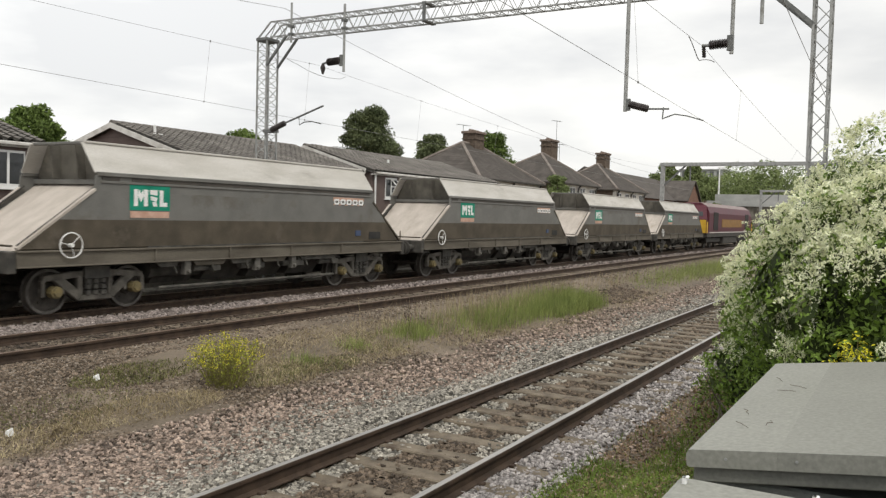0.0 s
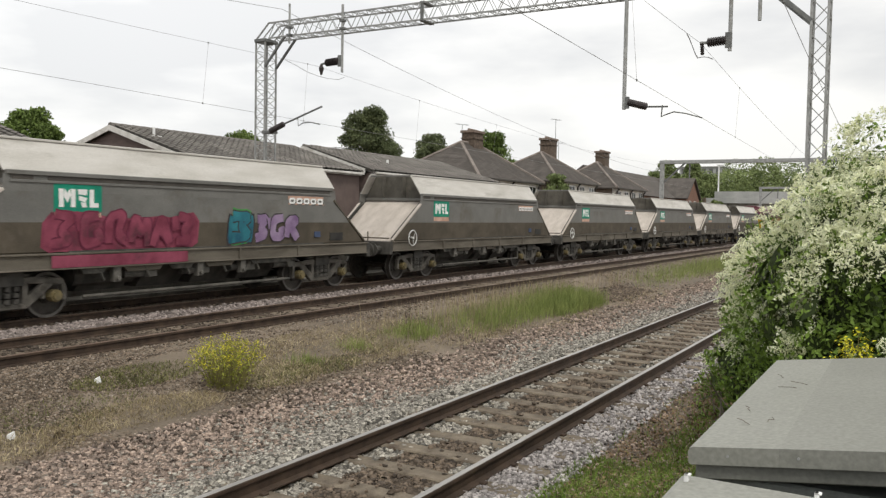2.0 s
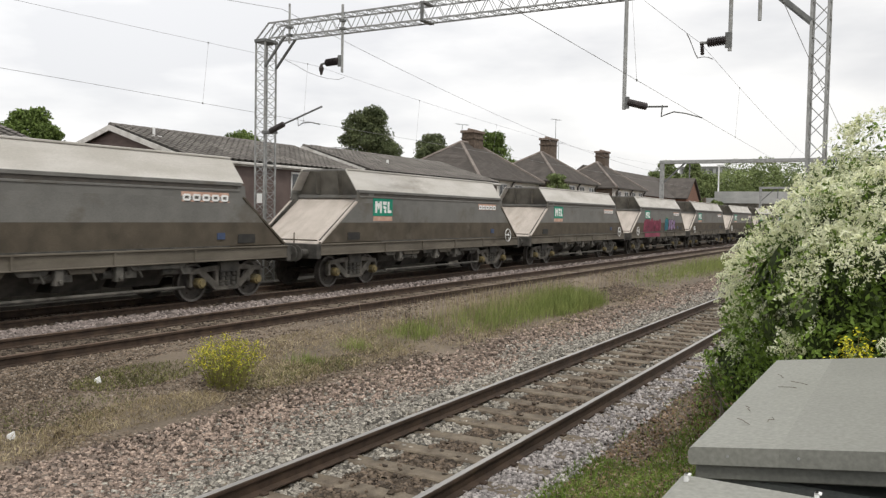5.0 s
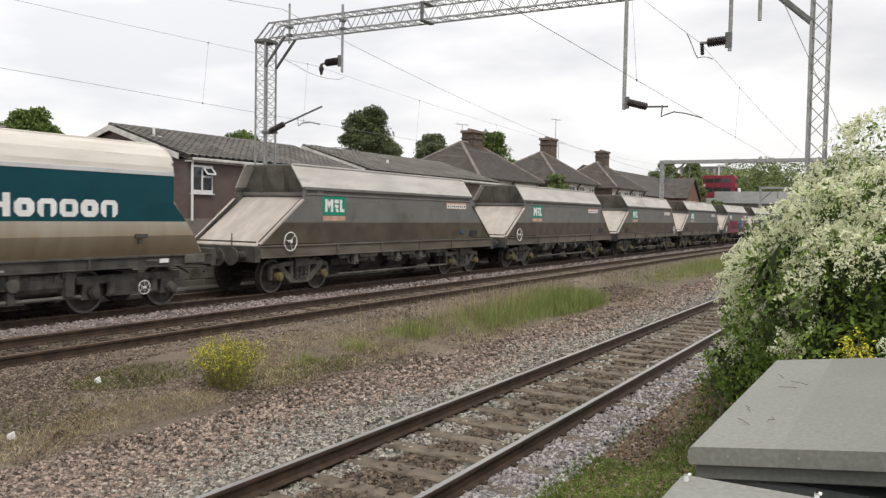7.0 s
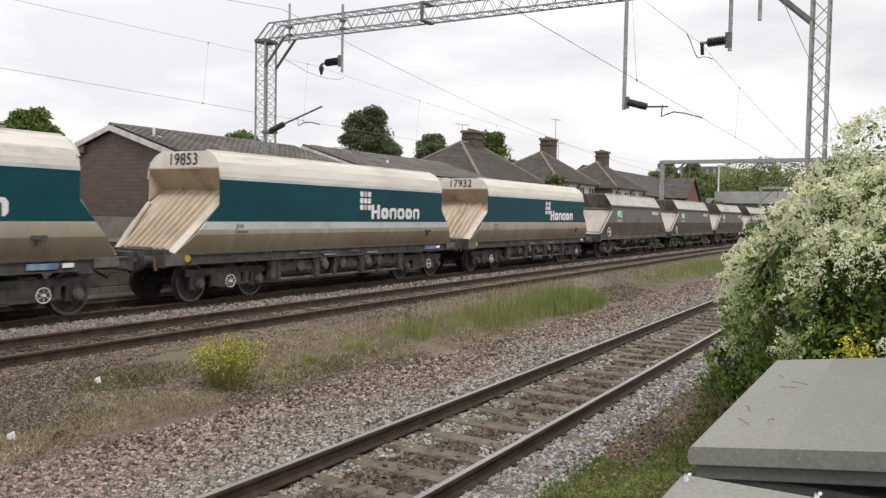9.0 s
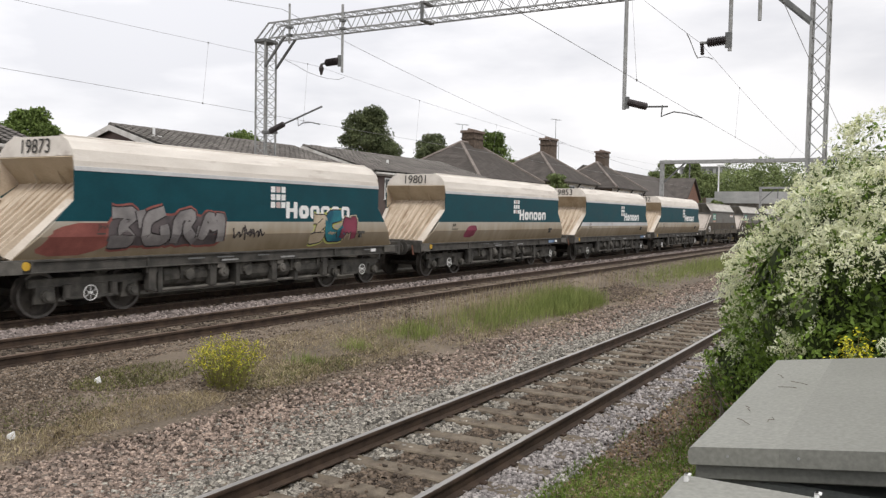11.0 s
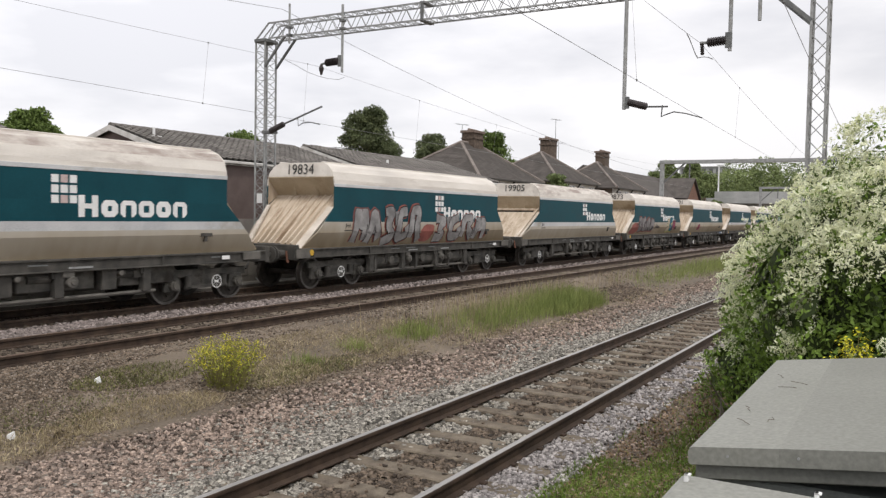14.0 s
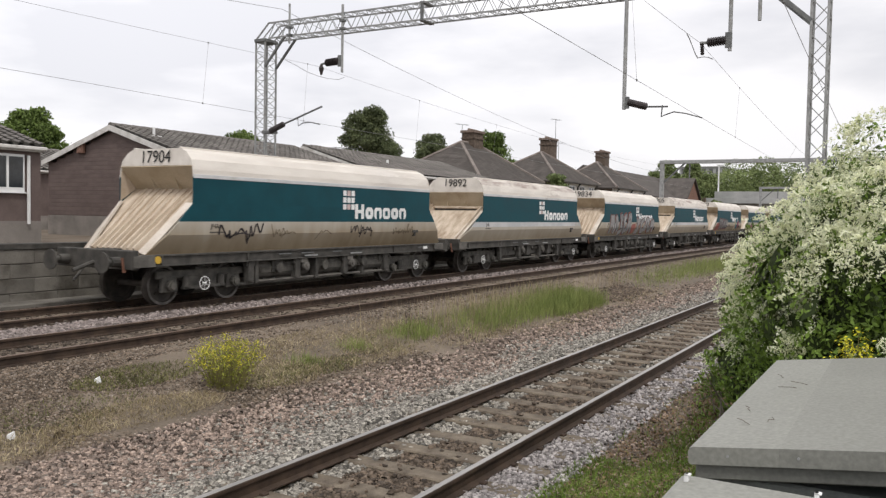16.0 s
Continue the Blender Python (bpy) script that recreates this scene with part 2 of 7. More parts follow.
M["cabinet_dark"] = mat("cabinet_dark", (0.10, 0.11, 0.105), (0.15, 0.16, 0.15), 3, 0.6)
M["maroon"] = mat("maroon", (0.075, 0.018, 0.028), (0.11, 0.03, 0.042), 2, 0.5)
M["gold"] = mat("gold", (0.5, 0.3, 0.03), (0.6, 0.38, 0.05), 2, 0.5)
M["leaf"] = mat("leaf", (0.105, 0.17, 0.028), (0.22, 0.325, 0.062), 1.6, 0.55, island=True, shift=False, ilo=0.32, ihi=1.5, thin=0.3)
# leaf colour darkened to paint the shade inside the shrub
M["leaf_heart_shade"] = mat("leaf_heart_shade", (0.02, 0.03, 0.008), (0.05, 0.075, 0.018), 1.2, 0.7, island=True, shift=False, ilo=0.5, ihi=1.6)
M["leaf_dark"] = mat("leaf_dark", (0.072, 0.09, 0.042), (0.145, 0.17, 0.08), 1.2, 0.7, island=True, shift=False, ilo=0.5, ihi=1.6, thin=0.25)
M["leaf_far"] = mat("leaf_far", (0.15, 0.195, 0.075), (0.25, 0.30, 0.125), 0.25, 0.8, island=True, shift=False, ilo=0.6, ihi=1.35, thin=0.25)
M["grass"] = mat("grass", (0.165, 0.205, 0.058), (0.285, 0.325, 0.11), 2, 0.7, island=True, shift=False, ilo=0.65, ihi=1.35, thin=0.35)
M["grass_dry"] = mat("grass_dry", (0.25, 0.20, 0.115), (0.38, 0.32, 0.20), 2, 0.8, island=True, shift=False)
M["flower_white"] = mat("flower_white", (0.76, 0.78, 0.50), (0.94, 0.95, 0.76), 7, 0.7, island=True, ilo=0.85, ihi=1.08, shift=False, thin=0.3)
M["flower_yellow"] = mat("flower_yellow", (0.62, 0.56, 0.02), (0.8, 0.74, 0.05), 3, 0.7, shift=False, thin=0.2)
M["stone_pale_pink"] = mat("stone_pale_pink", (0.165, 0.137, 0.127), (0.295, 0.253, 0.234), 9, 0.9, bump=0.4, island=True, shift=False)
M["cinder"] = mat("cinder", (0.092, 0.07, 0.052), (0.185, 0.143, 0.107), 9, 0.95, bump=0.4, island=True, shift=False, ilo=0.45, ihi=1.7)
M["cinder_pale"] = mat("cinder_pale", (0.17, 0.14, 0.113), (0.30, 0.254, 0.21), 9, 0.95, bump=0.4, island=True, shift=False)
M["weed"] = mat("weed", (0.11, 0.11, 0.042), (0.18, 0.175, 0.072), 2, 0.8, island=True, shift=False)
M["leaf_mid"] = mat("leaf_mid", (0.085, 0.125, 0.03), (0.15, 0.21, 0.055), 0.8, 0.7, island=True, shift=False, thin=0.25)
M["render_pale"] = mat("render_pale", (0.36, 0.365, 0.36), (0.46, 0.465, 0.455), 0.5, 0.9)
M["bus_red"] = mat("bus_red", (0.20, 0.025, 0.045), (0.27, 0.04, 0.06), 1.0, 0.5)
M["cabinet_worn"] = mat("cabinet_worn", (0.198, 0.199, 0.177), (0.232, 0.233, 0.208), 1.5, 0.6, bump=0.02)
# dark tone for the shade deep between ballast stones
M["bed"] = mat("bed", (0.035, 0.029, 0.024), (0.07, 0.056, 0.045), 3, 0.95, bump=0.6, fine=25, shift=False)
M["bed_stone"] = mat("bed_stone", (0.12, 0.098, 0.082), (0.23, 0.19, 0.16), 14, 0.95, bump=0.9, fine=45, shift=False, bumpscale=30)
M["grass_bank"] = mat("grass_bank", (0.105, 0.175, 0.025), (0.20, 0.28, 0.06), 2, 0.7, island=True, shift=False, thin=0.35)
M["dead_leaf"] = mat("dead_leaf", (0.13, 0.085, 0.05), (0.24, 0.165, 0.10), 2, 0.8, island=True, shift=False)
M["ragwort_leaf"] = mat("ragwort_leaf", (0.235, 0.255, 0.042), (0.37, 0.385, 0.08), 3, 0.7, island=True, shift=False, ilo=0.6, ihi=1.4, thin=0.35)
M["ragwort_stem"] = mat("ragwort_stem", (0.16, 0.14, 0.06), (0.25, 0.225, 0.09), 3, 0.8, shift=False)
M["chute_rust"] = mat("chute_rust", (0.16, 0.075, 0.05), (0.24, 0.12, 0.085), 4, 0.8)
M["roof_grey_pink"] = mat("roof_grey_pink", (0.20, 0.15, 0.145), (0.28, 0.22, 0.21), 2, 0.6)
M["bark_pale"] = mat("bark_pale", (0.13, 0.11, 0.09), (0.24, 0.21, 0.175), 6, 0.95, bump=0.4)
M["bark"] = mat("bark", (0.07, 0.055, 0.04), (0.14, 0.11, 0.085), 6, 0.95, bump=0.5)


# ---- building helpers ----
class Geo:
    """Collects vertices and faces for one mesh."""

    def __init__(self):
        self.v, self.f = [], []

    def add(self, vs, fs):
        k = len(self.v)
        self.v += [tuple(p) for p in vs]
        self.f += [tuple(i + k for i in q) for q in fs]
        return self

    def box(self, x0, x1, y0, y1, z0, z1):
        return self.add([(x0, y0, z0), (x1, y0, z0), (x1, y1, z0), (x0, y1, z0), (x0, y0, z1), (x1, y0, z1), (x1, y1, z1), (x0, y1, z1)],
                        [(0, 3, 2, 1), (4, 5, 6, 7), (0, 1, 5, 4), (1, 2, 6, 5), (2, 3, 7, 6), (3, 0, 4, 7)])

    def prism(self, poly, a, b, axis="x"):
        """A polygon of pairs pulled from a to b along an axis; the pairs are the two other coordinates in order."""
        n = len(poly)
        put = {"x": lambda s, p: (s, p[0], p[1]), "y": lambda s, p: (p[0], s, p[1]), "z": lambda s, p: (p[0], p[1], s)}[axis]
        vs = [put(a, p) for p in poly] + [put(b, p) for p in poly]
        return self.add(vs, [tuple(range(n)), tuple(range(2 * n - 1, n - 1, -1))] + [(i, i + n, (i + 1) % n + n, (i + 1) % n) for i in range(n)])

    def tube(self, p, q, r, n=6, r2=None):
        p, q = Vector(p), Vector(q)
        d = (q - p).normalized()
        u = d.orthogonal().normalized()
        w = d.cross(u)
        r2 = r if r2 is None else r2
        ring = [(math.cos(6.28318 * i / n), math.sin(6.28318 * i / n)) for i in range(n)]
        vs = [p + (u * c + w * s) * r for c, s in ring] + [q + (u * c + w * s) * r2 for c, s in ring]
        return self.add(vs, [(i, (i + 1) % n, (i + 1) % n + n, i + n) for i in range(n)] + [tuple(range(n - 1, -1, -1)), tuple(range(n, 2 * n))])

    def bar(self, p, q, w, h):
        """A square-edged bar from p to q."""
        p, q = Vector(p), Vector(q)
        d = (q - p).normalized()
        u = d.cross(Vector((0, 0, 1)))
        u = u.normalized() if u.length > 1e-3 else Vector((1, 0, 0))
        n = u.cross(d).normalized()
        vs = [e + u * a * w / 2 + n * b * h / 2 for e in (p, q) for a, b in ((-1, -1), (1, -1), (1, 1), (-1, 1))]
        return self.add(vs, [(0, 1, 2, 3), (7, 6, 5, 4), (0, 4, 5, 1), (1, 5, 6, 2), (2, 6, 7, 3), (3, 7, 4, 0)])

    def path(self, pts, r, n=5):
        pts = [Vector(p) for p in pts]
        vs = []
        for i, p in enumerate(pts):
            d = (pts[min(i + 1, len(pts) - 1)] - pts[max(i - 1, 0)]).normalized()
            u = d.cross(Vector((0, 0.3, 1))).normalized()
            w = d.cross(u)
            vs += [p + (u * math.cos(6.28318 * k / n) + w * math.sin(6.28318 * k / n)) * r for k in range(n)]
        m = len(pts)
        return self.add(vs, [(i * n + k, i * n + (k + 1) % n, (i + 1) * n + (k + 1) % n, (i + 1) * n + k) for i in range(m - 1) for k in range(n)] + [tuple(range(n)), tuple(range((m - 1) * n, m * n))])

    def slab(self, quad, t):
        """A plate on four corners, thickened by t along its normal."""
        q = [Vector(p) for p in quad]
        nn = (q[1] - q[0]).cross(q[2] - q[0]).normalized() * t
        k = len(q)
        return self.add(q + [p + nn for p in q], [tuple(range(k - 1, -1, -1)), tuple(range(k, 2 * k))] + [(i, (i + 1) % k, (i + 1) % k + k, i + k) for i in range(k)])


def mesh_of(name, g, material, bevel=0.0, smooth=False):
    me = bpy.data.meshes.new(name)
    me.from_pydata(g.v, [], g.f)
    bm = bmesh.new()
    bm.from_mesh(me)
    bmesh.ops.recalc_face_normals(bm, faces=bm.faces)
    if bevel:
        bmesh.ops.bevel(bm, geom=[e for e in bm.edges if len(e.link_faces) == 2 and e.calc_face_angle(0) > 0.5], offset=bevel, segments=1, affect="EDGES", clamp_overlap=True)
    bm.to_mesh(me)
    bm.free()
    for mm in (material if isinstance(material, (list, tuple)) else [material]):
        me.materials.append(mm)
    if smooth:
        me.shade_smooth()
    return me


def part(name, g, material, parent=None, label="", bevel=0.0, smooth=False, at=None):
    ob = new(name, mesh_of(name, g, material, bevel, smooth))
    if parent is not None:
        ob.parent = parent
    if at is not None:
        ob.matrix_basis = at
    return tagged(ob, label)


def raw(name, verts, faces, material):
    """A large mesh straight from arrays of vertices and equal-sided faces."""
    me = bpy.data.meshes.new(name)
    verts, faces = np.asarray(verts, np.float32), np.asarray(faces, np.int32)
    k = faces.shape[1]
    me.vertices.add(len(verts))
    me.vertices.foreach_set("co", verts.ravel())
    me.loops.add(faces.size)
    me.loops.foreach_set("vertex_index", faces.ravel())
    me.polygons.add(len(faces))
    me.polygons.foreach_set("loop_start", np.arange(0, faces.size, k, dtype=np.int32))
    me.update(calc_edges=True)
    me.materials.append(material)
    return new(name, me)


def thing(name, label, category, group="", m=None):
    ob = new(name)
    ob.empty_display_size = 0.2
    if m is not None:
        ob.matrix_basis = m
    return tagged(ob, label, category, group)


# ---- ground ----
Y1, Y2, Y3, GA, Z2 = 3.508, 11.48, 14.949, 1.505, 0.167
C1, C2, C3 = Y1 + GA / 2, Y2 + GA / 2, Y3 + GA / 2
PROFILE = [(-400, 0.6), (-4, 0.6), (0.2, 0.5), (1.6, 0.0), (2.4, -0.24), (3.0, -0.21), (5.6, -0.20), (6.4, -0.42), (7.5, -0.40), (9.5, -0.2), (10.6, 0.0), (13.6, -0.0), (14.2, 0.02), (17.2, 0.0), (18.35, 0.02), (18.4, 0.9), (19, 1.35), (400, 1.35), (3000, 1.35)]


def ground_z(y):
    for (a, za), (b, zb) in zip(PROFILE, PROFILE[1:]):
        if y <= b:
            return za + (zb - za) * max(0, (y - a)) / (b - a)
    return PROFILE[-1][1]


def build_ground():
    xs = [-600, -60, -10] + [i * 1.0 for i in range(-5, 60)] + [70, 90, 120, 200, 400, 900, 3000]
    ys = [-3000, -400, -60, -12, -4, -2, -1] + [i * 0.4 for i in range(0, 50)] + [24, 30, 40, 60, 120, 400, 3000]
    vs, fs = [], []
    for x in xs:
        for y in ys:
            wob = 0.05 * noise.noise((x * 0.6, y * 0.9, 0)) if 5 < y < 11 or y < 2.4 else 0.0
            vs.append((x, y, ground_z(y) + wob))
    n = len(ys)
    for i in range(len(xs) - 1):
        for j in range(n - 1):
            fs.append((i * n + j, (i + 1) * n + j, (i + 1) * n + j + 1, i * n + j + 1))
    g = Geo().add(vs, fs)
    ob = part("ground", g, M["earth"], smooth=True)
    tagged(ob, "brown cinder and earth ground beside the railway", "ground", kind="structure")


build_ground()


# ---- tracks ----
RAIL = [(-0.07, -0.159), (0.07, -0.159), (0.07, -0.148), (0.012, -0.13), (0.010, -0.05), (0.035, -0.035), (0.035, -0.008), (0.028, 0.0), (-0.028, 0.0), (-0.035, -0.008), (-0.035, -0.035), (-0.010, -0.05), (-0.012, -0.13), (-0.07, -0.148)]


def build_track(name, y0, z, x0, x1, shiny, label, sleeper_mat, spacing, s_from, s_to, deep):
    tr = thing(name, label, "railway track", m=pose(0, 0, 0))
    tr["kind"] = "structure"
    for y in (y0, y0 + GA):
        rail = part("rail", Geo().prism([(y + a, z + b) for a, b in RAIL], x0, x1), M["rail_side"], tr)
        part("rail_head", Geo().box(x0, x1, y - 0.029, y + 0.029, z - 0.004, z + 0.003), M["rail_top"] if shiny else M["rail_top_rusty"], rail, "polished running surface" if shiny else "")
    g = Geo().box(-0.125, 0.125, -1.25, 1.25, -0.2, 0.0)
    me = mesh_of("sleeper", g, sleeper_mat, 0.015)
    i = 0
    x = s_from
    while x < s_to:
        ob = new("sleeper", me)
        ob.parent = tr
        ob.location = (x, y0 + GA / 2, z - deep + 0.01 * math.sin(i * 2.3))
        ob.rotation_euler = (0, 0, 0.012 * math.sin(i * 1.7))
        x += spacing
        i += 1
    clip = Geo()
    for s in (-1, 1):
        clip.box(-0.04, 0.04, s * 0.095 - 0.03, s * 0.095 + 0.03, 0, 0.03)
    cme = mesh_of("rail_clip", clip, M["rail_side"], 0.008)
    x = s_from
    while x < min(s_to, 24):
        for y in (y0, y0 + GA):
            ob = new("rail_clip", cme)
            ob.parent = tr
            ob.location = (x, y, z - 0.165)
        x += spacing
    return tr


build_track("railway_track", Y1, 0.0, -20, 320, True, "near railway track with polished rails on concrete sleepers", M["sleeper"], 0.67, -8.0, 60, 0.165)
build_track("railway_track", Y2, Z2, -30, 320, False, "rust-brown siding track on timber sleepers", M["sleeper_wood"], 0.72, -8.4, 60, 0.165)
build_track("railway_track", Y3, Z2, -30, 320, False, "main line track under the freight train", M["sleeper"], 0.72, -8.4, 60, 0.165)

# slabs below the stones, coloured dark to paint the shade in their gaps
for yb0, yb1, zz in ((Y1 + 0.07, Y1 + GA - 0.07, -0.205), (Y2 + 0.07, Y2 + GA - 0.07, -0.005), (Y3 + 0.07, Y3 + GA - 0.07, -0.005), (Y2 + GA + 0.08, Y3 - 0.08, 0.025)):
    tagged(part("ballast_bed", Geo().box(-20, 200, yb0, yb1, zz - 0.3, zz), M["bed"]), "dark bed under the track ballast, the gaps' shade in its colour", "ballast", kind="structure")
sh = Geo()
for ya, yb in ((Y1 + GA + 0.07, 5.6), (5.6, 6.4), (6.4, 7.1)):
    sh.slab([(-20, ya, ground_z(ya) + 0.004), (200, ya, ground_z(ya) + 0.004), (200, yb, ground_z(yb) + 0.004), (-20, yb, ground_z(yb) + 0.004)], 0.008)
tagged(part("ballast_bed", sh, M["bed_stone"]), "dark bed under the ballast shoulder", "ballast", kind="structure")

# ---- overhead line gantries ----
GX = 19.6


def lattice(g, p, q, a, b, w, bays, r):
    """Four-legged lattice between p and q; a, b are the half-width vectors."""
    p, q, a, b = Vector(p), Vector(q), Vector(a), Vector(b)
    for s, t in ((1, 1), (1, -1), (-1, -1), (-1, 1)):
        g.bar(p + a * s + b * t, q + a * s + b * t, w, w)
    corners = [a + b, a - b, -a - b, -a + b]
    for i in range(bays):
        e, f = p.lerp(q, i / bays), p.lerp(q, (i + 1) / bays)
        for k in range(4):
            c, d = corners[k], corners[(k + 1) % 4]
            if i % 2:
                c, d = d, c
            g.tube(e + c, f + d, r, 4)
            if len(g.v) % 3 == 0:
                g.tube(f + c, f + d, r, 4)


def insulator(p, q, parent, ribs=8, r=0.085):
    g = Geo()
    p, q = Vector(p), Vector(q)
    g.tube(p, q, r * 0.55, 8)
    for i in range(ribs):
        m = p.lerp(q, (i + 0.5) / ribs)
        d = (q - p).normalized() * 0.018
        g.tube(m - d, m + d, r, 10, r * 0.8)
    return part("insulator", g, M["insulator"], parent, "dark ribbed insulator")


def build_gantry():
    gan = thing("overhead_line_gantry", "grey galvanised lattice gantry spanning the tracks", "gantry")
    g = Geo()
    lattice(g, (GX, 17.93, 0.0), (GX, 17.93, 7.7), (0.25, 0, 0), (0, 0.19, 0), 0.045, 26, 0.011)
    part("mast", g, M["galv"], gan)
    part("mast_cap", Geo().box(GX - 0.3, GX + 0.3, 17.70, 18.16, 7.66, 7.76), M["galv_dark"], gan, bevel=0.01)
    g = Geo()
    lattice(g, (GX, 1.92, 0.0), (GX, 1.92, 8.3), (0.25, 0, 0), (0, 0.17, 0), 0.05, 22, 0.013)
    part("mast", g, M["galv"], gan)
    g = Geo()
    lattice(g, (GX, 17.6, 7.98), (GX, 1.75, 7.98), (0.25, 0, 0), (0, 0, 0.235), 0.04, 60, 0.011)
    for s in (-0.25, 0.25):
        g.bar((GX + s, 18.12, 7.74), (GX + s, 17.6, 8.215), 0.04, 0.04)
        g.bar((GX + s, 17.85, 7.74), (GX + s, 17.3, 8.215), 0.03, 0.03)
    part("beam", g, M["galv"], gan)
    part("beam_joint", Geo().box(GX - 0.28, GX + 0.28, 11.92, 12.06, 7.70, 7.74).box(GX - 0.28, GX + 0.28, 11.92, 12.06, 8.2, 8.25).bar((GX - 0.27, 11.99, 7.72), (GX - 0.27, 11.99, 8.22), 0.07, 0.07), M["galv_dark"], gan)
    for y0, y1, zz, s in ((17.75, 16.95, 6.88, -0.25), (17.75, 16.95, 6.88, 0.25)):
        part("knee_brace", Geo().bar((GX + s, y0, zz), (GX + s, y1, 7.74), 0.06, 0.06), M["galv_dark"], gan)
    for s in (-0.25, 0.25):
        part("knee_brace", Geo().bar((GX + s, 2.09, 6.7), (GX + s, 3.2, 7.74), 0.06, 0.09), M["galv_dark"], gan)
    for y, za, zb, r in ((16.72, 7.5, 8.7, 0.033), (14.70, 6.48, 8.45, 0.038), (6.18, 4.98, 8.3, 0.05), (3.76, 6.18, 8.2, 0.046), (3.14, 6.80, 8.2, 0.042)):
        part("drop_tube", Geo().tube((GX - 0.3, y, za), (GX - 0.3, y, zb), r, 8), M["galv"], gan)
        for zc in (7.72, 7.95):
            part("tube_clamp", Geo().box(GX - 0.36, GX - 0.22, y - 0.08, y + 0.08, zc, zc + 0.065), M["galv_dark"], gan)
    # support of the main line's catenary
    x = GX - 0.3
    insulator((x, 14.82, 6.82), (x, 15.3, 6.80), gan, 9, 0.115)
    part("bracket", Geo().box(x - 0.04, x + 0.04, 14.72, 14.84, 6.66, 6.98), M["galv_dark"], gan)
    part("pin", Geo().tube((x, 15.3, 6.80), (x, 15.5, 6.76), 0.03), M["galv_dark"], gan)
    part("hanger", Geo().tube((x, 15.47, 6.78), (x, 15.47, 6.65), 0.03, 8, 0.08).tube((x, 15.47, 6.65), (x, 15.47, 6.46), 0.08, 8, 0.03), M["insulator"], gan)
    part("mast_plate", Geo().box(GX - 0.30, GX - 0.28, 17.78, 18.0, 2.62, 2.92), M["white_upvc"], gan, "small white plate on the mast")
    part("jumper", Geo().path([(17.9, 15.66, 6.68), (18.4, 15.66, 6.6), (18.85, 15.66, 6.5), (19.4, 15.66, 6.45), (19.9, 15.66, 6.45), (20.4, 15.66, 6.5), (20.7, 15.67, 6.62)], 0.007, 5), M["wire"], gan)
    # registration arm of the main line
    insulator((x, 17.45, 4.86), (x, 16.90, 5.06), gan, 9, 0.095)
    part("bracket", Geo().box(x - 0.03, x + 0.3, 17.42, 17.78, 4.8, 4.88), M["galv_dark"], gan)
    part("registration_arm", Geo().path([(x, 16.90, 5.06), (x, 15.43, 5.52)], 0.03, 8), M["galv_dark"], gan)
    part("steady_arm", Geo().path([(x, 16.36, 5.22), (x, 16.33, 4.98), (x, 16.15, 5.06), (x, 15.85, 5.07), (x, 15.5, 4.99)], 0.018, 6), M["galv_dark"], gan)
    # the near track: two arms
    insulator((x, 6.08, 5.15), (x, 5.62, 5.02), gan, 10, 0.095)
    part("bracket", Geo().box(x - 0.04, x + 0.04, 6.06, 6.2, 5.0, 5.28), M["galv_dark"], gan)
    part("pin", Geo().tube((x, 5.64, 5.02), (x, 5.12, 5.0), 0.022), M["galv_dark"], gan)
    part("steady_arm", Geo().path([(x, 5.25, 5.04), (x, 5.27, 4.76), (x, 5.2, 4.80), (x, 4.98, 4.87), (x, 4.7, 4.82), (x, 4.32, 4.70)], 0.016, 6), M["galv_dark"], gan)
    insulator((x, 3.84, 6.43), (x, 4.26, 6.41), gan, 8, 0.115)
    part("bracket", Geo().box(x - 0.05, x + 0.05, 3.72, 3.86, 6.26, 6.60), M["galv_dark"], gan)
    part("pin", Geo().tube((x, 4.26, 6.41), (x, 4.42, 6.42), 0.035), M["galv"], gan)
    insulator((x, 4.38, 6.40), (x, 4.36, 6.14), gan, 5, 0.05)
    part("jumper", Geo().path([(x - 1.35, 4.4, 6.36), (x - 1.1, 4.4, 6.30), (x - 0.7, 4.41, 6.17), (x - 0.4, 4.42, 6.08), (x - 0.15, 4.43, 6.05), (x + 0.05, 4.42, 6.10), (x + 0.4, 4.41, 6.17), (x + 0.9, 4.4, 6.24), (x + 1.3, 4.4, 6.27)], 0.01, 5), M["wire"], gan)
    return gan


build_gantry()


def build_portal(x, ya, yb, z, label):
    p = thing("overhead_line_portal", label, "gantry")
    part("post", Geo().box(x - 0.16, x + 0.16, ya - 0.16, ya + 0.16, 0.0, z), M["galv"], p, bevel=0.02)
    part("post", Geo().box(x - 0.16, x + 0.16, yb - 0.16, yb + 0.16, 0.0, z), M["galv"], p, bevel=0.02)
    part("beam", Geo().box(x - 0.17, x + 0.17, yb - 0.2, ya + 0.2, z, z + 0.3), M["galv"], p, bevel=0.02)
    part("knee_brace", Geo().bar((x, ya - 0.1, z - 1.6), (x, ya - 1.9, z + 0.1), 0.12, 0.12), M["galv_dark"], p)
    part("knee_brace", Geo().bar((x, yb + 0.1, z - 1.6), (x, yb + 1.9, z + 0.1), 0.12, 0.12), M["galv_dark"], p)
    for y in (C3 + 0.4, C1 + 1.2):
        part("drop_tube", Geo().tube((x, y, z), (x, y, z - 1.2), 0.06, 8), M["galv_dark"], p)
    return p


build_portal(68.0, 18.35, 1.0, 6.88, "grey steel portal frame over the tracks in the distance")
build_portal(118.0, 18.3, 1.0, 6.6, "far grey steel portal frame over the tracks")


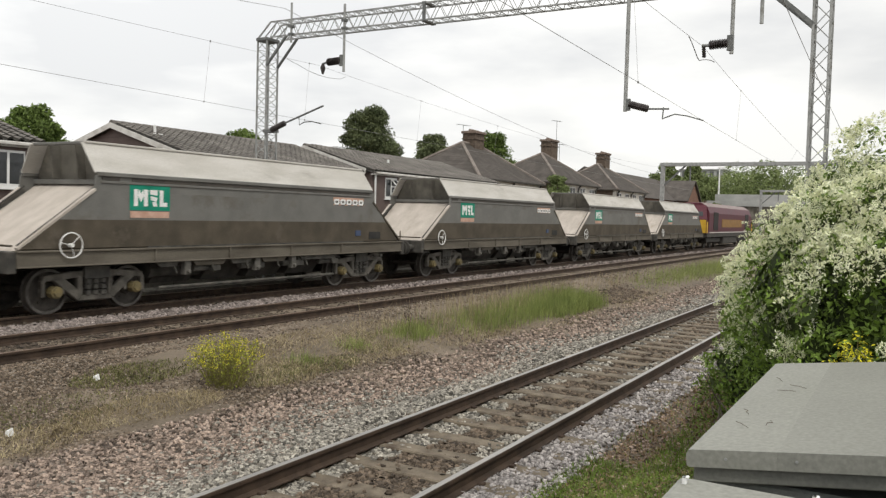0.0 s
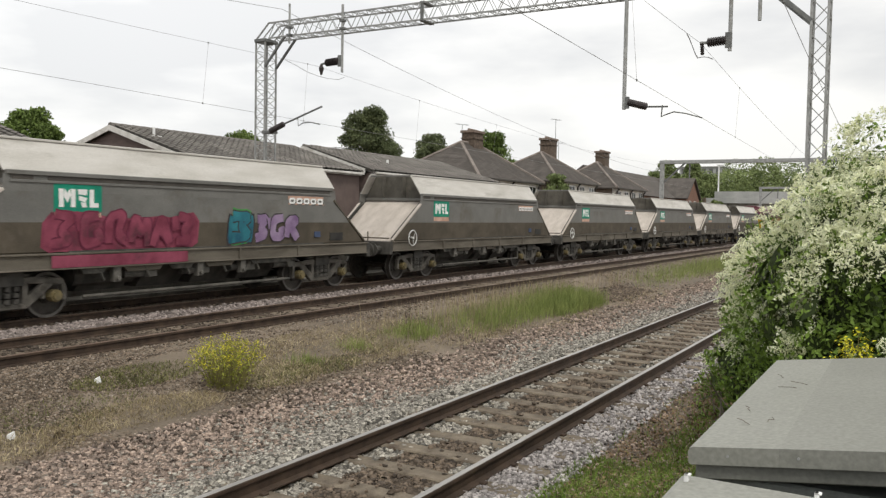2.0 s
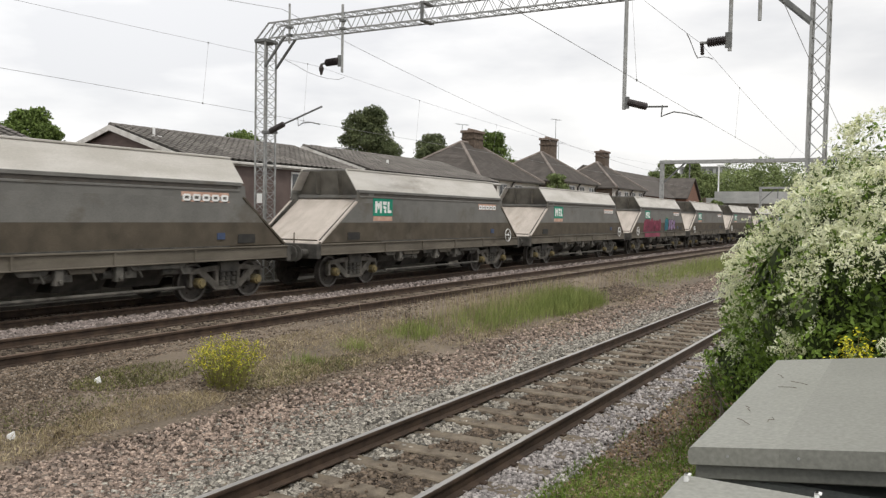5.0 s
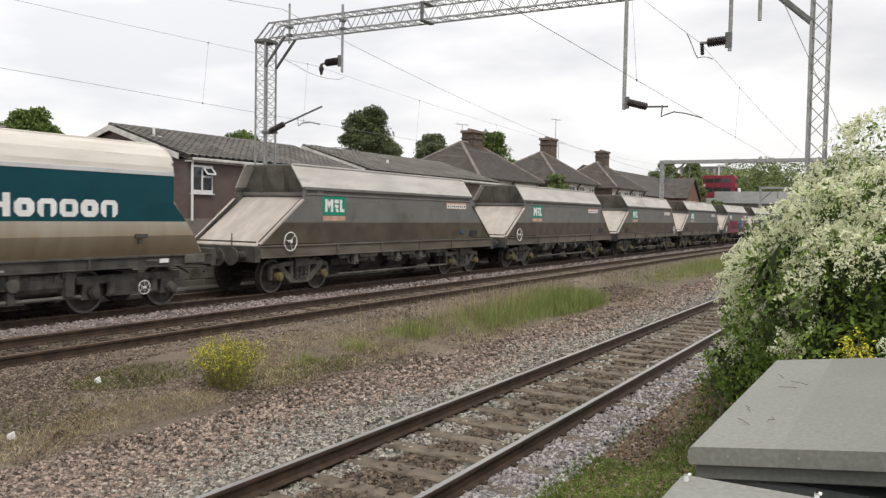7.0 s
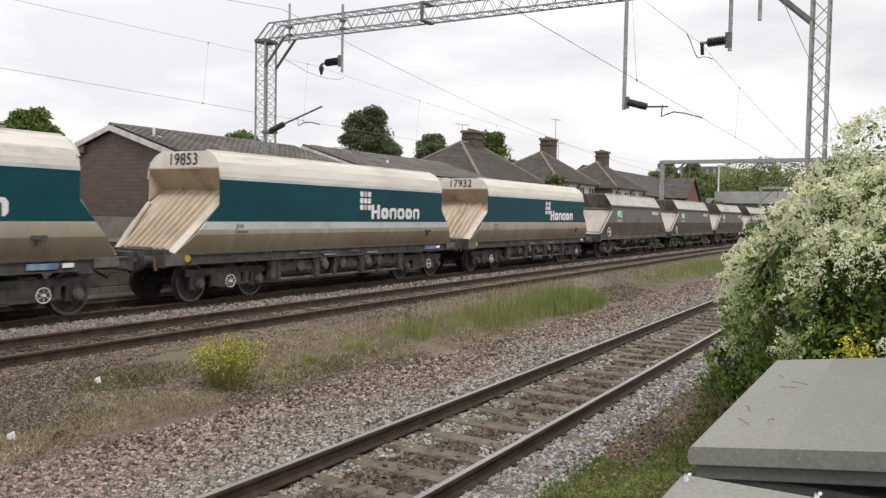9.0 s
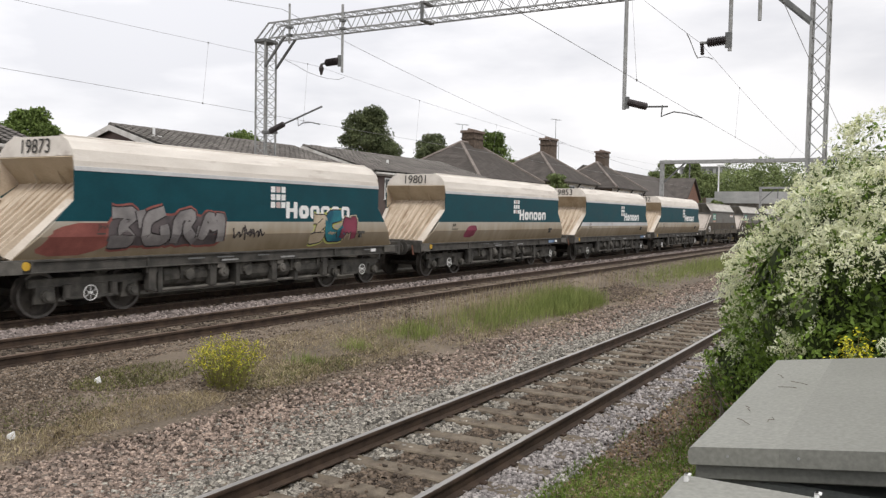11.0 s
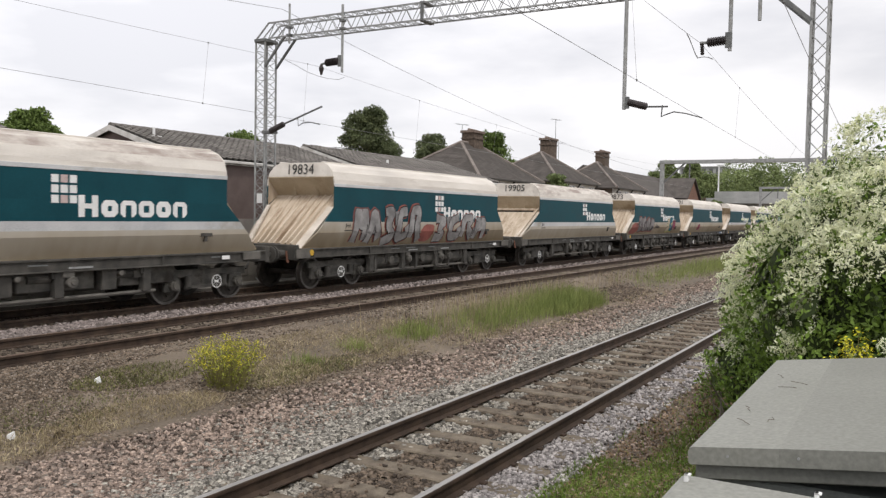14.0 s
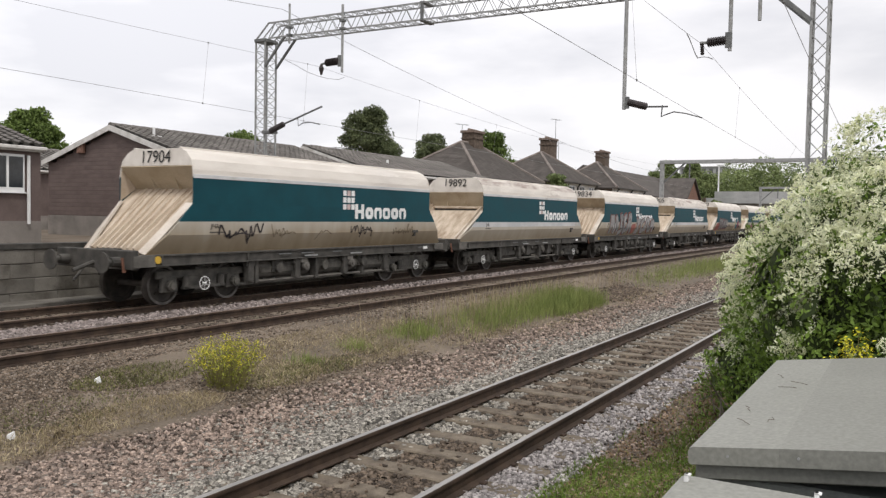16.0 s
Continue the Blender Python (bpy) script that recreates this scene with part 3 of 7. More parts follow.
def hang(ends, sags, x):
    """Height and side of a hanging wire at x."""
    for (p, q), sag in zip(zip(ends, ends[1:]), sags):
        if x <= q[0]:
            u = (x - p[0]) / (q[0] - p[0])
            return p[1] + (q[1] - p[1]) * u, p[2] + (q[2] - p[2]) * u - sag * 4 * u * (1 - u)
    return ends[-1][1], ends[-1][2]


def wire(name, ends, sags, label, r=0.008, n=16):
    """A hanging wire through its supports."""
    pts = []
    for p, q in zip(ends, ends[1:]):
        for i in range(n):
            x = p[0] + (q[0] - p[0]) * i / n
            pts.append((x, *hang(ends, sags, x)))
    pts.append(ends[-1])
    return tagged(part(name, Geo().path(pts, r, 5), M["wire"]), label, "cable")


S1, S2 = -31.0, 68.0
XS = GX - 0.3
MW3 = ([(S1, 15.7, 6.74), (XS, 15.66, 6.74), (S2, 15.7, 6.4)], (0.42, 0.55))
CW3 = ([(S1, 15.4, 5.25), (XS, 15.55, 5.02), (S2, 16.0, 4.9)], (0.0, 0.0))
MW1 = ([(S1, 4.4, 6.8), (XS, 4.40, 6.4), (S2, 4.4, 5.2)], (0.35, 0.55))
CW1 = ([(S1, 3.2, 4.95), (XS, 4.3, 4.68), (S2, 5.6, 4.6)], (0.0, 0.0))
wire("catenary_wire", *MW3, "thin grey catenary wire over the main line", 0.0038)
wire("contact_wire", *CW3, "thin grey contact wire over the main line", 0.0045)
wire("catenary_wire", *MW1, "thin grey catenary wire over the near track", 0.0042)
wire("contact_wire", *CW1, "thin grey contact wire over the near track", 0.0042)
wire("feeder_wire", [(S1, 17.0, 8.6), (XS, 17.0, 8.56), (S2, 17.2, 5.9)], (1.5, 0.8), "sagging bare feeder wire on the gantry tops", 0.007)
wire("feeder_wire", [(S1, 2.1, 9.2), (GX, 2.1, 5.86), (S2, 2.1, 5.0)], (0.0, 0.7), "bare return wire on the near mast", 0.0065)
for xx, up, low in ((15.0, MW3, CW3), (18.9, MW3, CW3), (25.2, MW3, CW3), (31.5, MW3, CW3), (14.0, MW1, CW1), (24.15, MW1, CW1), (37.0, MW1, CW1)):
    ya, za = hang(*up, xx)
    yb, zb = hang(*low, xx - 0.3)
    tagged(part("dropper_wire", Geo().tube((xx - 0.3, yb, zb), (xx, ya, za), 0.003, 5).box(xx - 0.315, xx - 0.285, yb - 0.01, yb + 0.01, zb - 0.02, zb + 0.02).box(xx - 0.015, xx + 0.015, ya - 0.01, ya + 0.01, za - 0.02, za + 0.02), M["wire"]), "thin vertical dropper wire between two overhead wires", "cable", "overhead droppers")


# ---- bungalows behind the railway ----
def pantile_roof(name, p_eave, p_ridge, length, rows, cols, mats, parent):
    """A slope of pantile rolls with the channels' shade put into a dark colour: eave and ridge are (y, z); it runs from
    x = 0 to length.
    """
    g = Geo()
    ey, ez = p_eave
    ry, rz = p_ridge
    nn = Vector((0, -(rz - ez), ry - ey))
    nn = nn.normalized() if nn.z > 0 else -nn.normalized()
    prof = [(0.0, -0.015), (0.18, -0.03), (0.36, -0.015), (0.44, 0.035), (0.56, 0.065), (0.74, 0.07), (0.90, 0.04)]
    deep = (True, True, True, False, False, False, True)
    cw = length / cols
    which = []
    for r in range(rows):
        u0, u1 = r / rows, (r + 1.25) / rows
        u1 = min(u1, 1.0)
        line = [((c + a) * cw, h) for c in range(cols) for a, h in prof] + [(length, 0.0)]
        lo = [Vector((x, ey + (ry - ey) * u0, ez + (rz - ez) * u0)) + nn * (h + 0.03) for x, h in line]
        hi = [Vector((x, ey + (ry - ey) * u1, ez + (rz - ez) * u1)) + nn * (h + 0.005) for x, h in line]
        bt = [Vector((x, ey + (ry - ey) * u0, ez + (rz - ez) * u0)) + nn * (h - 0.02) for x, h in line]
        k = len(line)
        g.add(lo + hi + bt, [(i, i + 1, k + i + 1, k + i) for i in range(k - 1)] + [(2 * k + i, 2 * k + i + 1, i + 1, i) for i in range(k - 1)])
        # 1: painted as shade, in the channels and under each course's edge
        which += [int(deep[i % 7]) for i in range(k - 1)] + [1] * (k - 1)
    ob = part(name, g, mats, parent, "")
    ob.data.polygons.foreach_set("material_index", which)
    ob["kind"] = "stuff"
    return ob


def window_unit(name, parent, x0, x1, z0, z1, y, lights, label="", vent=False):
    """White framed casement in a wall that faces -y."""
    w = part(name, Geo().box(x0, x1, y - 0.05, y - 0.01, z0 - 0.06, z0).box(x0 - 0.06, x1 + 0.06, y - 0.09, y - 0.01, z0 - 0.09, z0 - 0.06), M["white_upvc"], parent, label or "white framed casement window")
    fr = Geo()
    t = 0.065
    fr.box(x0, x1, y - 0.05, y - 0.008, z0, z0 + t).box(x0, x1, y - 0.05, y - 0.008, z1 - t, z1)
    step = (x1 - x0) / lights
    for i in range(lights + 1):
        c = x0 + i * step
        fr.box(max(x0, c - t / 2 * (1 + (i == 0))), min(x1, c + t / 2 * (1 + (i == lights))), y - 0.052, y - 0.008, z0 + t, z1 - t)
    part("window_frame", fr, M["white_upvc"], w)
    for i in range(lights):
        part("pane", Geo().box(x0 + i * step + t / 2, x0 + (i + 1) * step - t / 2, y - 0.03, y - 0.02, z0 + t, z1 - t), M["glass"], w)
    if vent:
        a, b, m = x0 + (lights - 1) * step + t / 2, x1 - t, z0 + (z1 - z0) * 0.58
        part("transom", Geo().box(a, b, y - 0.052, y - 0.008, m - 0.035, m + 0.035), M["white_upvc"], w)
        out = 0.20
        top = part("top_light", Geo().bar((a, y - 0.06, z1 - 0.07), (a, y - 0.06 - out, m + 0.09), 0.05, 0.04).bar((b, y - 0.06, z1 - 0.07), (b, y - 0.06 - out, m + 0.09), 0.05, 0.04).bar((a, y - 0.06 - out, m + 0.09), (b, y - 0.06 - out, m + 0.09), 0.04, 0.06).bar((a, y - 0.06, z1 - 0.07), (b, y - 0.06, z1 - 0.07), 0.04, 0.06), M["white_upvc"], w, "top light standing open")
        part("pane", Geo().slab([(a, y - 0.06, z1 - 0.08), (b, y - 0.06, z1 - 0.08), (b, y - 0.06 - out, m + 0.09), (a, y - 0.06 - out, m + 0.09)], 0.006), M["glass"], top)
    return w


HY = 21.0   # railway-side wall of the bungalows
EAVE, RIDGE, HD = 4.10, 5.22, 7.4


def build_bungalow(x0, x1, label, dz=0.0, dy=0.0, wins=(), gable=True, pipe=True):
    h = thing("bungalow", label, "house", "row of bungalows", pose(x0, HY + dy, dz))
    L = x1 - x0
    t = 0.25
    wallm = M["clad"]
    # walls with thickness, the gables up to the ridge
    part("wall", Geo().box(0, L, 0, t, 1.2, EAVE - 0.02), wallm, h)
    part("wall", Geo().box(0, L, HD - t, HD, 1.2, EAVE - 0.02), wallm, h)
    gab = [(t, 1.2), (HD - t, 1.2), (HD - t, EAVE - 0.1), (HD / 2, RIDGE - 0.08), (t, EAVE - 0.1)]
    part("gable_wall", Geo().prism(gab, 0.0, t), wallm, h)
    part("gable_wall", Geo().prism(gab, L - t, L), wallm, h)
    # boards of the gable facing down the line
    bd = Geo().box(-0.015, 0.0, 0, HD, 0.0, 0.135)
    z = 2.1
    k = 0
    while z < RIDGE - 0.2:
        half = HD / 2 if z + 0.15 < EAVE else HD / 2 * (RIDGE - z - 0.2) / (RIDGE - EAVE)
        if half > 0.3:
            b = part("board", Geo().add([(-0.004, HD / 2 - half, z), (-0.008, HD / 2 - half, z + 0.004), (-0.006, HD / 2 - half, z + 0.148), (-0.002, HD / 2 - half, z + 0.148), (-0.004, HD / 2 + half, z), (-0.008, HD / 2 + half, z + 0.004), (-0.008, HD / 2 + half, z + 0.148), (-0.002, HD / 2 + half, z + 0.148)],
                                        [(0, 1, 2, 3), (7, 6, 5, 4), (0, 4, 5, 1), (1, 5, 6, 2), (2, 6, 7, 3)]), M["clad"], h)
        z += 0.15
        k += 1
    part("plinth", Geo().box(-0.03, L, -0.03, HD, 1.2, 2.08), M["plinth"], h, "pale rendered base course")
    # roof
    ov = 0.16
    ez = EAVE - (RIDGE - EAVE) * ov / (HD / 2)
    cols = max(8, int(L / 0.3))
    pantile_roof("roof_tile", (-ov, ez + 0.08), (HD / 2, RIDGE + 0.08), L + 0.2, 14, cols, [M["tile"], M["tile_shade"]], h).location.x = -0.15
    pantile_roof("roof_tile", (HD + ov, ez + 0.08), (HD / 2, RIDGE + 0.08), L + 0.2, 14, cols, [M["tile"], M["tile_shade"]], h).location.x = -0.15
    part("roof", Geo().prism([(-ov, ez - 0.02), (-ov, ez + 0.06), (HD / 2, RIDGE + 0.06), (HD + ov, ez + 0.06), (HD + ov, ez - 0.02), (HD / 2, RIDGE - 0.03)], -0.1, L + 0.05), M["tile"], h)
    rt = Geo()
    n = int(L / 0.45)
    for i in range(n):
        a = -0.15 + (L + 0.2) * i / n
        rt.tube((a, HD / 2, RIDGE + 0.06), (a + (L + 0.2) / n + 0.02, HD / 2, RIDGE + 0.06), 0.13, 8, 0.12)
    part("ridge_tiles", rt, M["tile"], h)
    for s, e in ((0.22, 1), (HD + ov, -1)):
        foot = RIDGE - (RIDGE - EAVE) * abs(HD / 2 - s) / (HD / 2)
        part("bargeboard", Geo().slab([(-0.20, s, foot - 0.12), (-0.20, HD / 2, RIDGE - 0.10), (-0.20, HD / 2, RIDGE + 0.09), (-0.20, s, foot + 0.07)], 0.04 if e > 0 else -0.04), M["fascia"], h, "weathered white bargeboard")
    part("gutter", Geo().box(0.05, L + 0.05, -ov - 0.1, -ov, ez - 0.04, ez + 0.06), M["fascia"], h, "white gutter along the eave", 0.02)
    part("soffit", Geo().box(-0.1, L, -ov, 0.0, ez - 0.08, ez - 0.04), M["fascia"], h)
    if pipe:
        part("downpipe", Geo().tube((0.15, -0.08, 2.0), (0.15, -0.08, ez - 0.08), 0.045, 8).tube((0.15, -0.08, ez - 0.08), (0.15, -ov + 0.0, ez), 0.045, 8), M["white_upvc"], h, "white plastic downpipe")
    for wx0, wx1, wz0, wz1, lights in wins:
        window_unit("window", h, wx0, wx1, wz0, wz1, 0.0, lights, vent=lights == 2 and pipe)
    return h


bun_b = build_bungalow(19.2, 28.9, "dark brown clad bungalow with a grey pantile roof", wins=((0.15, 1.1, 2.98, 3.88, 2), (5.2, 5.75, 3.0, 3.9, 1), (6.2, 6.75, 3.0, 3.9, 1)))
bun_c = build_bungalow(29.25, 41.6, "dark brown clad bungalow with white windows and pantile roof", wins=((1.0, 1.9, 3.0, 3.9, 2), (7.0, 8.0, 3.0, 3.9, 2)), dz=0.06, dy=-0.4)
bun_a = build_bungalow(2.0, 13.95, "dark brown bungalow with white casements beside the line", wins=((10.5, 11.45, 2.92, 3.88, 2), (8.2, 10.0, 2.92, 3.88, 3)), pipe=False, dz=-0.1)
part("downpipe", Geo().tube((11.55, -0.08, 2.0), (11.55, -0.08, 3.86), 0.045, 8), M["white_upvc"], bun_a, "white plastic downpipe")
part("alarm_box", Geo().box(-0.16, -0.02, 5.2, 5.55, 4.35, 4.75), M["brick_red"], bun_b, "brown box on the gable", 0.02)
part("wall_lamp", Geo().box(-0.08, -0.02, 1.58, 1.72, 3.74, 3.98), M["white_upvc"], bun_b, "small white fitting on the gable", 0.02)
part("vent_pipe", Geo().tube((0.75, 2.5, 4.8), (0.75, 2.5, 5.27), 0.05, 8).box(0.6, 1.05, 2.3, 2.6, 4.93, 4.97), M["white_upvc"], bun_b, "white roof vent pipe")
part("vent_pipe", Geo().tube((3.6, 1.6, 4.4), (3.6, 1.6, 4.9), 0.06, 8), M["white_upvc"], bun_c, "white roof vent pipe")

part("chimney", Geo().box(2.2, 3.1, 4.9, 5.6, 4.6, 5.42), M["brick_brown"], bun_c, "low brick chimney behind the ridge", 0.02)
for i in range(4):
    part("chimney_pot", Geo().tube((2.32 + i * 0.22, 5.25, 5.42), (2.32 + i * 0.22, 5.25, 5.62), 0.075, 8, 0.06), M["brick_dark"], bun_c)
build_bungalow(10.0, 26.0, "brown bungalow in the row behind", dz=-0.1, dy=13.0)

# retaining wall between line and gardens
rw = thing("retaining_wall", "weathered grey block retaining wall with dark coping", "wall")
rw["kind"] = "structure"
part("wall_core", Geo().box(-30, 60, 18.05, 18.4, -0.1, 1.38), M["wall_block"], rw)
part("coping", Geo().box(-30, 60, 17.98, 18.45, 1.38, 1.50), M["dark_steel"], rw, "dark coping along the wall top")
bme = mesh_of("block", Geo().box(-0.595, 0.595, -0.03, 0.0, 0.0, 0.33), M["wall_block"], 0.012)
for r in range(4):
    for i in range(12):
        ob = new("block", bme)
        ob.parent = rw
        ob.location = (4.6 + i * 1.2 + 0.6 * (r % 2), 18.05 + 0.01 * math.sin(i * 3 + r), 0.01 + r * 0.342)
part("walkway", Geo().box(-30, 60, 17.35, 18.05, -0.05, 0.16), M["wall_block"], rw, "pale concrete walkway edge", 0.02)


# ---- semi-detached houses with hipped roofs ----
def build_semi(x0, y0, w, d, z0, eave, top, apex, ridge, stack, label):
    """apex: where the ridge begins; stack: the chimney's top."""
    h = thing("semi_detached_house", label, "house", "pairs of semi-detached houses", pose(x0, y0, 0))
    t = 0.3
    part("wall", Geo().box(0, w, 0, t, z0, eave), M["render_white"], h, "cream rendered front wall")
    part("wall", Geo().box(0, w, d - t, d, z0, eave), M["render_white"], h)
    part("wall", Geo().box(0, t, t, d - t, z0, eave), M["brick_brown"], h)
    part("wall", Geo().box(w - t, w, t, d - t, z0, eave), M["brick_brown"], h)
    o = 0.4
    a, b = apex, apex + ridge
    cs = [(-o, -o, eave), (w + o, -o, eave), (w + o, d + o, eave), (-o, d + o, eave), (a, d / 2, top), (b, d / 2, top)]
    part("roof", Geo().add(cs + [(x, y, z - 0.14) for x, y, z in cs[:4]], [(0, 1, 5, 4), (1, 2, 5), (2, 3, 4, 5), (3, 0, 4), (9, 8, 7, 6), (0, 6, 7, 1), (1, 7, 8, 2), (2, 8, 9, 3), (3, 9, 6, 0)]), M["tile_brown"], h, "brown tiled hipped roof")
    courses = Geo()
    n = 26
    for i in range(1, n):
        u = i / n
        e = [Vector(cs[0]).lerp(Vector(cs[4]), u), Vector(cs[1]).lerp(Vector(cs[5]), u)]
        f = [Vector(cs[3]).lerp(Vector(cs[4]), u), Vector(cs[0]).lerp(Vector(cs[4]), u)]
        for p, q in (e, f):
            courses.bar(p, q, 0.05, 0.03)
    part("tile_course", courses, M["tile_brown"], h, "rows of small roof tiles")["kind"] = "stuff"
    hip = Geo()
    for p, q in ((cs[0], cs[4]), (cs[3], cs[4]), (cs[1], cs[5]), (cs[2], cs[5]), (cs[4], cs[5])):
        hip.tube(p, q, 0.15, 6)
    part("hip_tiles", hip, M["hip_pale"], h, "paler hip tiles")
    c = apex + 2.2
    ch = part("chimney", Geo().box(c - 0.9, c + 0.9, d / 2 - 0.62, d / 2 + 0.62, top - 1.6, stack - 0.42).box(c - 0.99, c + 0.99, d / 2 - 0.7, d / 2 + 0.7, stack - 0.95, stack - 0.83), M["brick_brown"], h, "broad brick chimney stack")
    part("chimney_cap", Geo().box(c - 1.04, c + 1.04, d / 2 - 0.76, d / 2 + 0.76, stack - 0.42, stack - 0.18), M["brick_pale"], ch, "", 0.03)
    for i in range(4):
        e = c - 0.75 + i * 0.5
        part("chimney_pot", Geo().tube((e, d / 2, stack - 0.18), (e, d / 2, stack), 0.15, 8, 0.12), M["brick_pale"], ch)
    part("gutter", Geo().box(-o, w + o, -o - 0.1, -o, eave - 0.16, eave - 0.05), M["dark_steel"], h)
    for e in (0.5, w / 2, w - 0.4):
        part("downpipe", Geo().tube((e, -0.12, z0), (e, -0.12, eave - 0.5), 0.09, 6).tube((e, -0.12, eave - 0.5), (e, -o, eave - 0.14), 0.09, 6), M["dark_steel"], h, "black downpipe")
    n = 4
    for i in range(n):
        c = w * (i + 0.5) / n
        window_unit("window", h, c - 0.75, c + 0.75, eave - 1.7, eave - 0.4, 0.0, 2)
    return h


M["brick_pale"] = mat("brick_pale", (0.14, 0.105, 0.085), (0.23, 0.18, 0.15), 5, 0.9, bump=0.3)
M["render_white"] = mat("render_white", (0.62, 0.60, 0.55), (0.74, 0.72, 0.68), 1.5, 0.9, bump=0.3, c3=(0.5, 0.47, 0.42), spots=0.1)
for x0, w, eave, top, apex, ridge, stack in ((59.0, 12.6, 5.5, 8.85, 4.8, 3.0, 10.2), (75.8, 11.6, 5.98, 9.26, 5.8, 0.7, 11.1), (94.2, 11.9, 5.95, 9.32, 5.3, 1.1, 11.05)):
    build_semi(x0, 31.0, w, 8.5, 0.8, eave, top, apex, ridge, stack, "cream semi-detached pair with a brown hipped roof")

# ---- signalling cabinets beside the camera ----
def build_cabinet(m, L, W, tilt, h, label):
    c = thing("equipment_cabinet", label, "cabinet", m=m)
    # local: x along, y to the side, top corner at the origin; the lid falls towards the track
    seam = -0.28 if tilt else -W
    lip = lambda y: tilt * -y
    lid = part("lid", Geo().prism([(seam, lip(seam) - 0.062), (0.0, -0.062), (0.008, -0.057), (0.012, -0.02), (0.006, -0.005), (-0.008, 0.0), (seam, lip(seam))], 0, L), M["cabinet"], c, "grey sheet lid")
    if tilt:
        part("lid_sheet", Geo().prism([(-W, lip(-W) - 0.062), (seam, lip(seam) - 0.062), (seam, lip(seam)), (-W, lip(-W))], 0.001, L), M["cabinet_worn"], lid, "slightly darker worn half of the lid")
    for px, py in ((L - 0.05, -0.02), (L - 0.02, -0.36)) if not tilt else ():
        part("lid_clip", Geo().box(px - 0.012, px + 0.008, py - 0.006, py + 0.006, -0.03, 0.022).box(px - 0.012, px + 0.008, py - 0.012, py + 0.006, 0.016, 0.022), M["white_upvc"], c, "white lid clip", 0.002)
    part("skirt", Geo().prism([(-W + 0.01, tilt * W - 0.115), (-0.012, -0.115), (-0.012, -0.055), (-W + 0.01, tilt * W - 0.055)], 0.018, L - 0.02), M["cabinet_skirt"], c, "darker strip below the lid", 0.004)
    for k in (0.12, 0.34, 0.62):
        part("rivet", Geo().tube((-0.003, -k, tilt * k - 0.03), (0.004, -k, tilt * k - 0.03), 0.005, 8), M["galv"], c)
    part("body", Geo().box(0.05, L - 0.05, -W + 0.04, -0.05, -h, -0.09), M["cabinet_dark"], c, "darker cabinet body", 0.01)
    return c


for k, (tx, ty, ta) in enumerate(((4.25, 0.53, 20), (3.2, 0.52, 35), (3.24, 0.44, -10), (4.05, 0.42, 60), (3.95, 0.46, 110), (3.45, 0.55, 15))):
    zz = 1.586 + 0.13 * (0.635 - ty) + 0.006
    g = Geo().path([(-0.03, 0, 0), (0.0, 0.006, 0.003), (0.03, -0.004, 0.0), (0.05, 0.01, 0.002)], 0.0012, 5)
    tagged(part("twig", g, M["bark"], at=pose(tx, ty, zz, 0, 0, ta)), "thin dry twig lying on the cabinet lid", "twig", "twigs on the lid")
build_cabinet(pose(2.83, 0.635, 1.586, 0, 0, 0), 2.04, 1.6, 0.13, 1.05, "large grey-green lineside equipment cabinet with sloping lid")


# ---- the train ----
# seconds and metres gone
GONE = [(0, 0.06), (0.5, 6.82), (1, 13.62), (1.5, 20.41), (2, 27.24), (2.5, 33.94), (3, 40.73), (3.5, 47.44), (4, 54.15), (5.25, 70.70), (6.5, 87.04), (7, 93.88), (7.5, 100.41), (8, 107.17), (8.5, 113.34), (9, 120.06), (10.25, 136.02), (11.5, 151.74), (12, 158.20), (12.5, 164.21), (13, 170.78), (13.5, 176.52), (14, 182.70), (14.5, 188.44), (15, 194.75), (15.5, 200.30), (16, 206.32)]
PITCH_W = 14.55
W0 = 9.14          # place of the fourth wagon's rear edge at the start


def run(t):
    """How far the train has gone after t seconds: a smooth curve through the rows."""
    k = min(max(i for i, (a, _) in enumerate(GONE) if a <= t + 1e-9), len(GONE) - 2)
    (ta, a), (tb, b) = GONE[k], GONE[k + 1]
    (tp, p), (tq, q) = GONE[max(k - 1, 0)], GONE[min(k + 2, len(GONE) - 1)]
    h, u = tb - ta, (t - ta) / (tb - ta)
    ma, mb = h * (b - p) / (tb - tp), h * (q - a) / (tq - ta)
    return (2 * u ** 3 - 3 * u * u + 1) * a + (u ** 3 - 2 * u * u + u) * ma + (3 * u * u - 2 * u ** 3) * b + (u ** 3 - u * u) * mb


def wheelset_mesh():
    g = Geo()
    for s in (-1, 1):
        y = s * GA / 2
        prof = [(0.08, -0.06), (0.08, 0.07), (0.16, 0.07), (0.18, 0.02), (0.38, 0.0), (0.40, 0.05), (0.455, 0.06), (0.462, -0.055), (0.49, -0.062), (0.49, -0.085), (0.40, -0.085), (0.38, -0.03), (0.18, -0.03), (0.16, -0.06)]
        n = 24
        ring = []
        for k in range(n):
            a = 6.2831853 * k / n
            ring += [(r * math.cos(a), y + s * w, r * math.sin(a)) for r, w in prof]
        m = len(prof)
        g.add(ring, [(k * m + j, k * m + (j + 1) % m, ((k + 1) % n) * m + (j + 1) % m, ((k + 1) % n) * m + j) for k in range(n) for j in range(m)])
    g.tube((0, -0.95, 0), (0, 0.95, 0), 0.075, 10)
    for k in range(3):
        a = 2.1 * k
        g.box(-0.02 + 0.27 * math.cos(a), 0.02 + 0.27 * math.cos(a), -GA / 2 - 0.05, -GA / 2, -0.02 + 0.27 * math.sin(a), 0.02 + 0.27 * math.sin(a))
    return mesh_of("wheelset", g, M["wheel"])


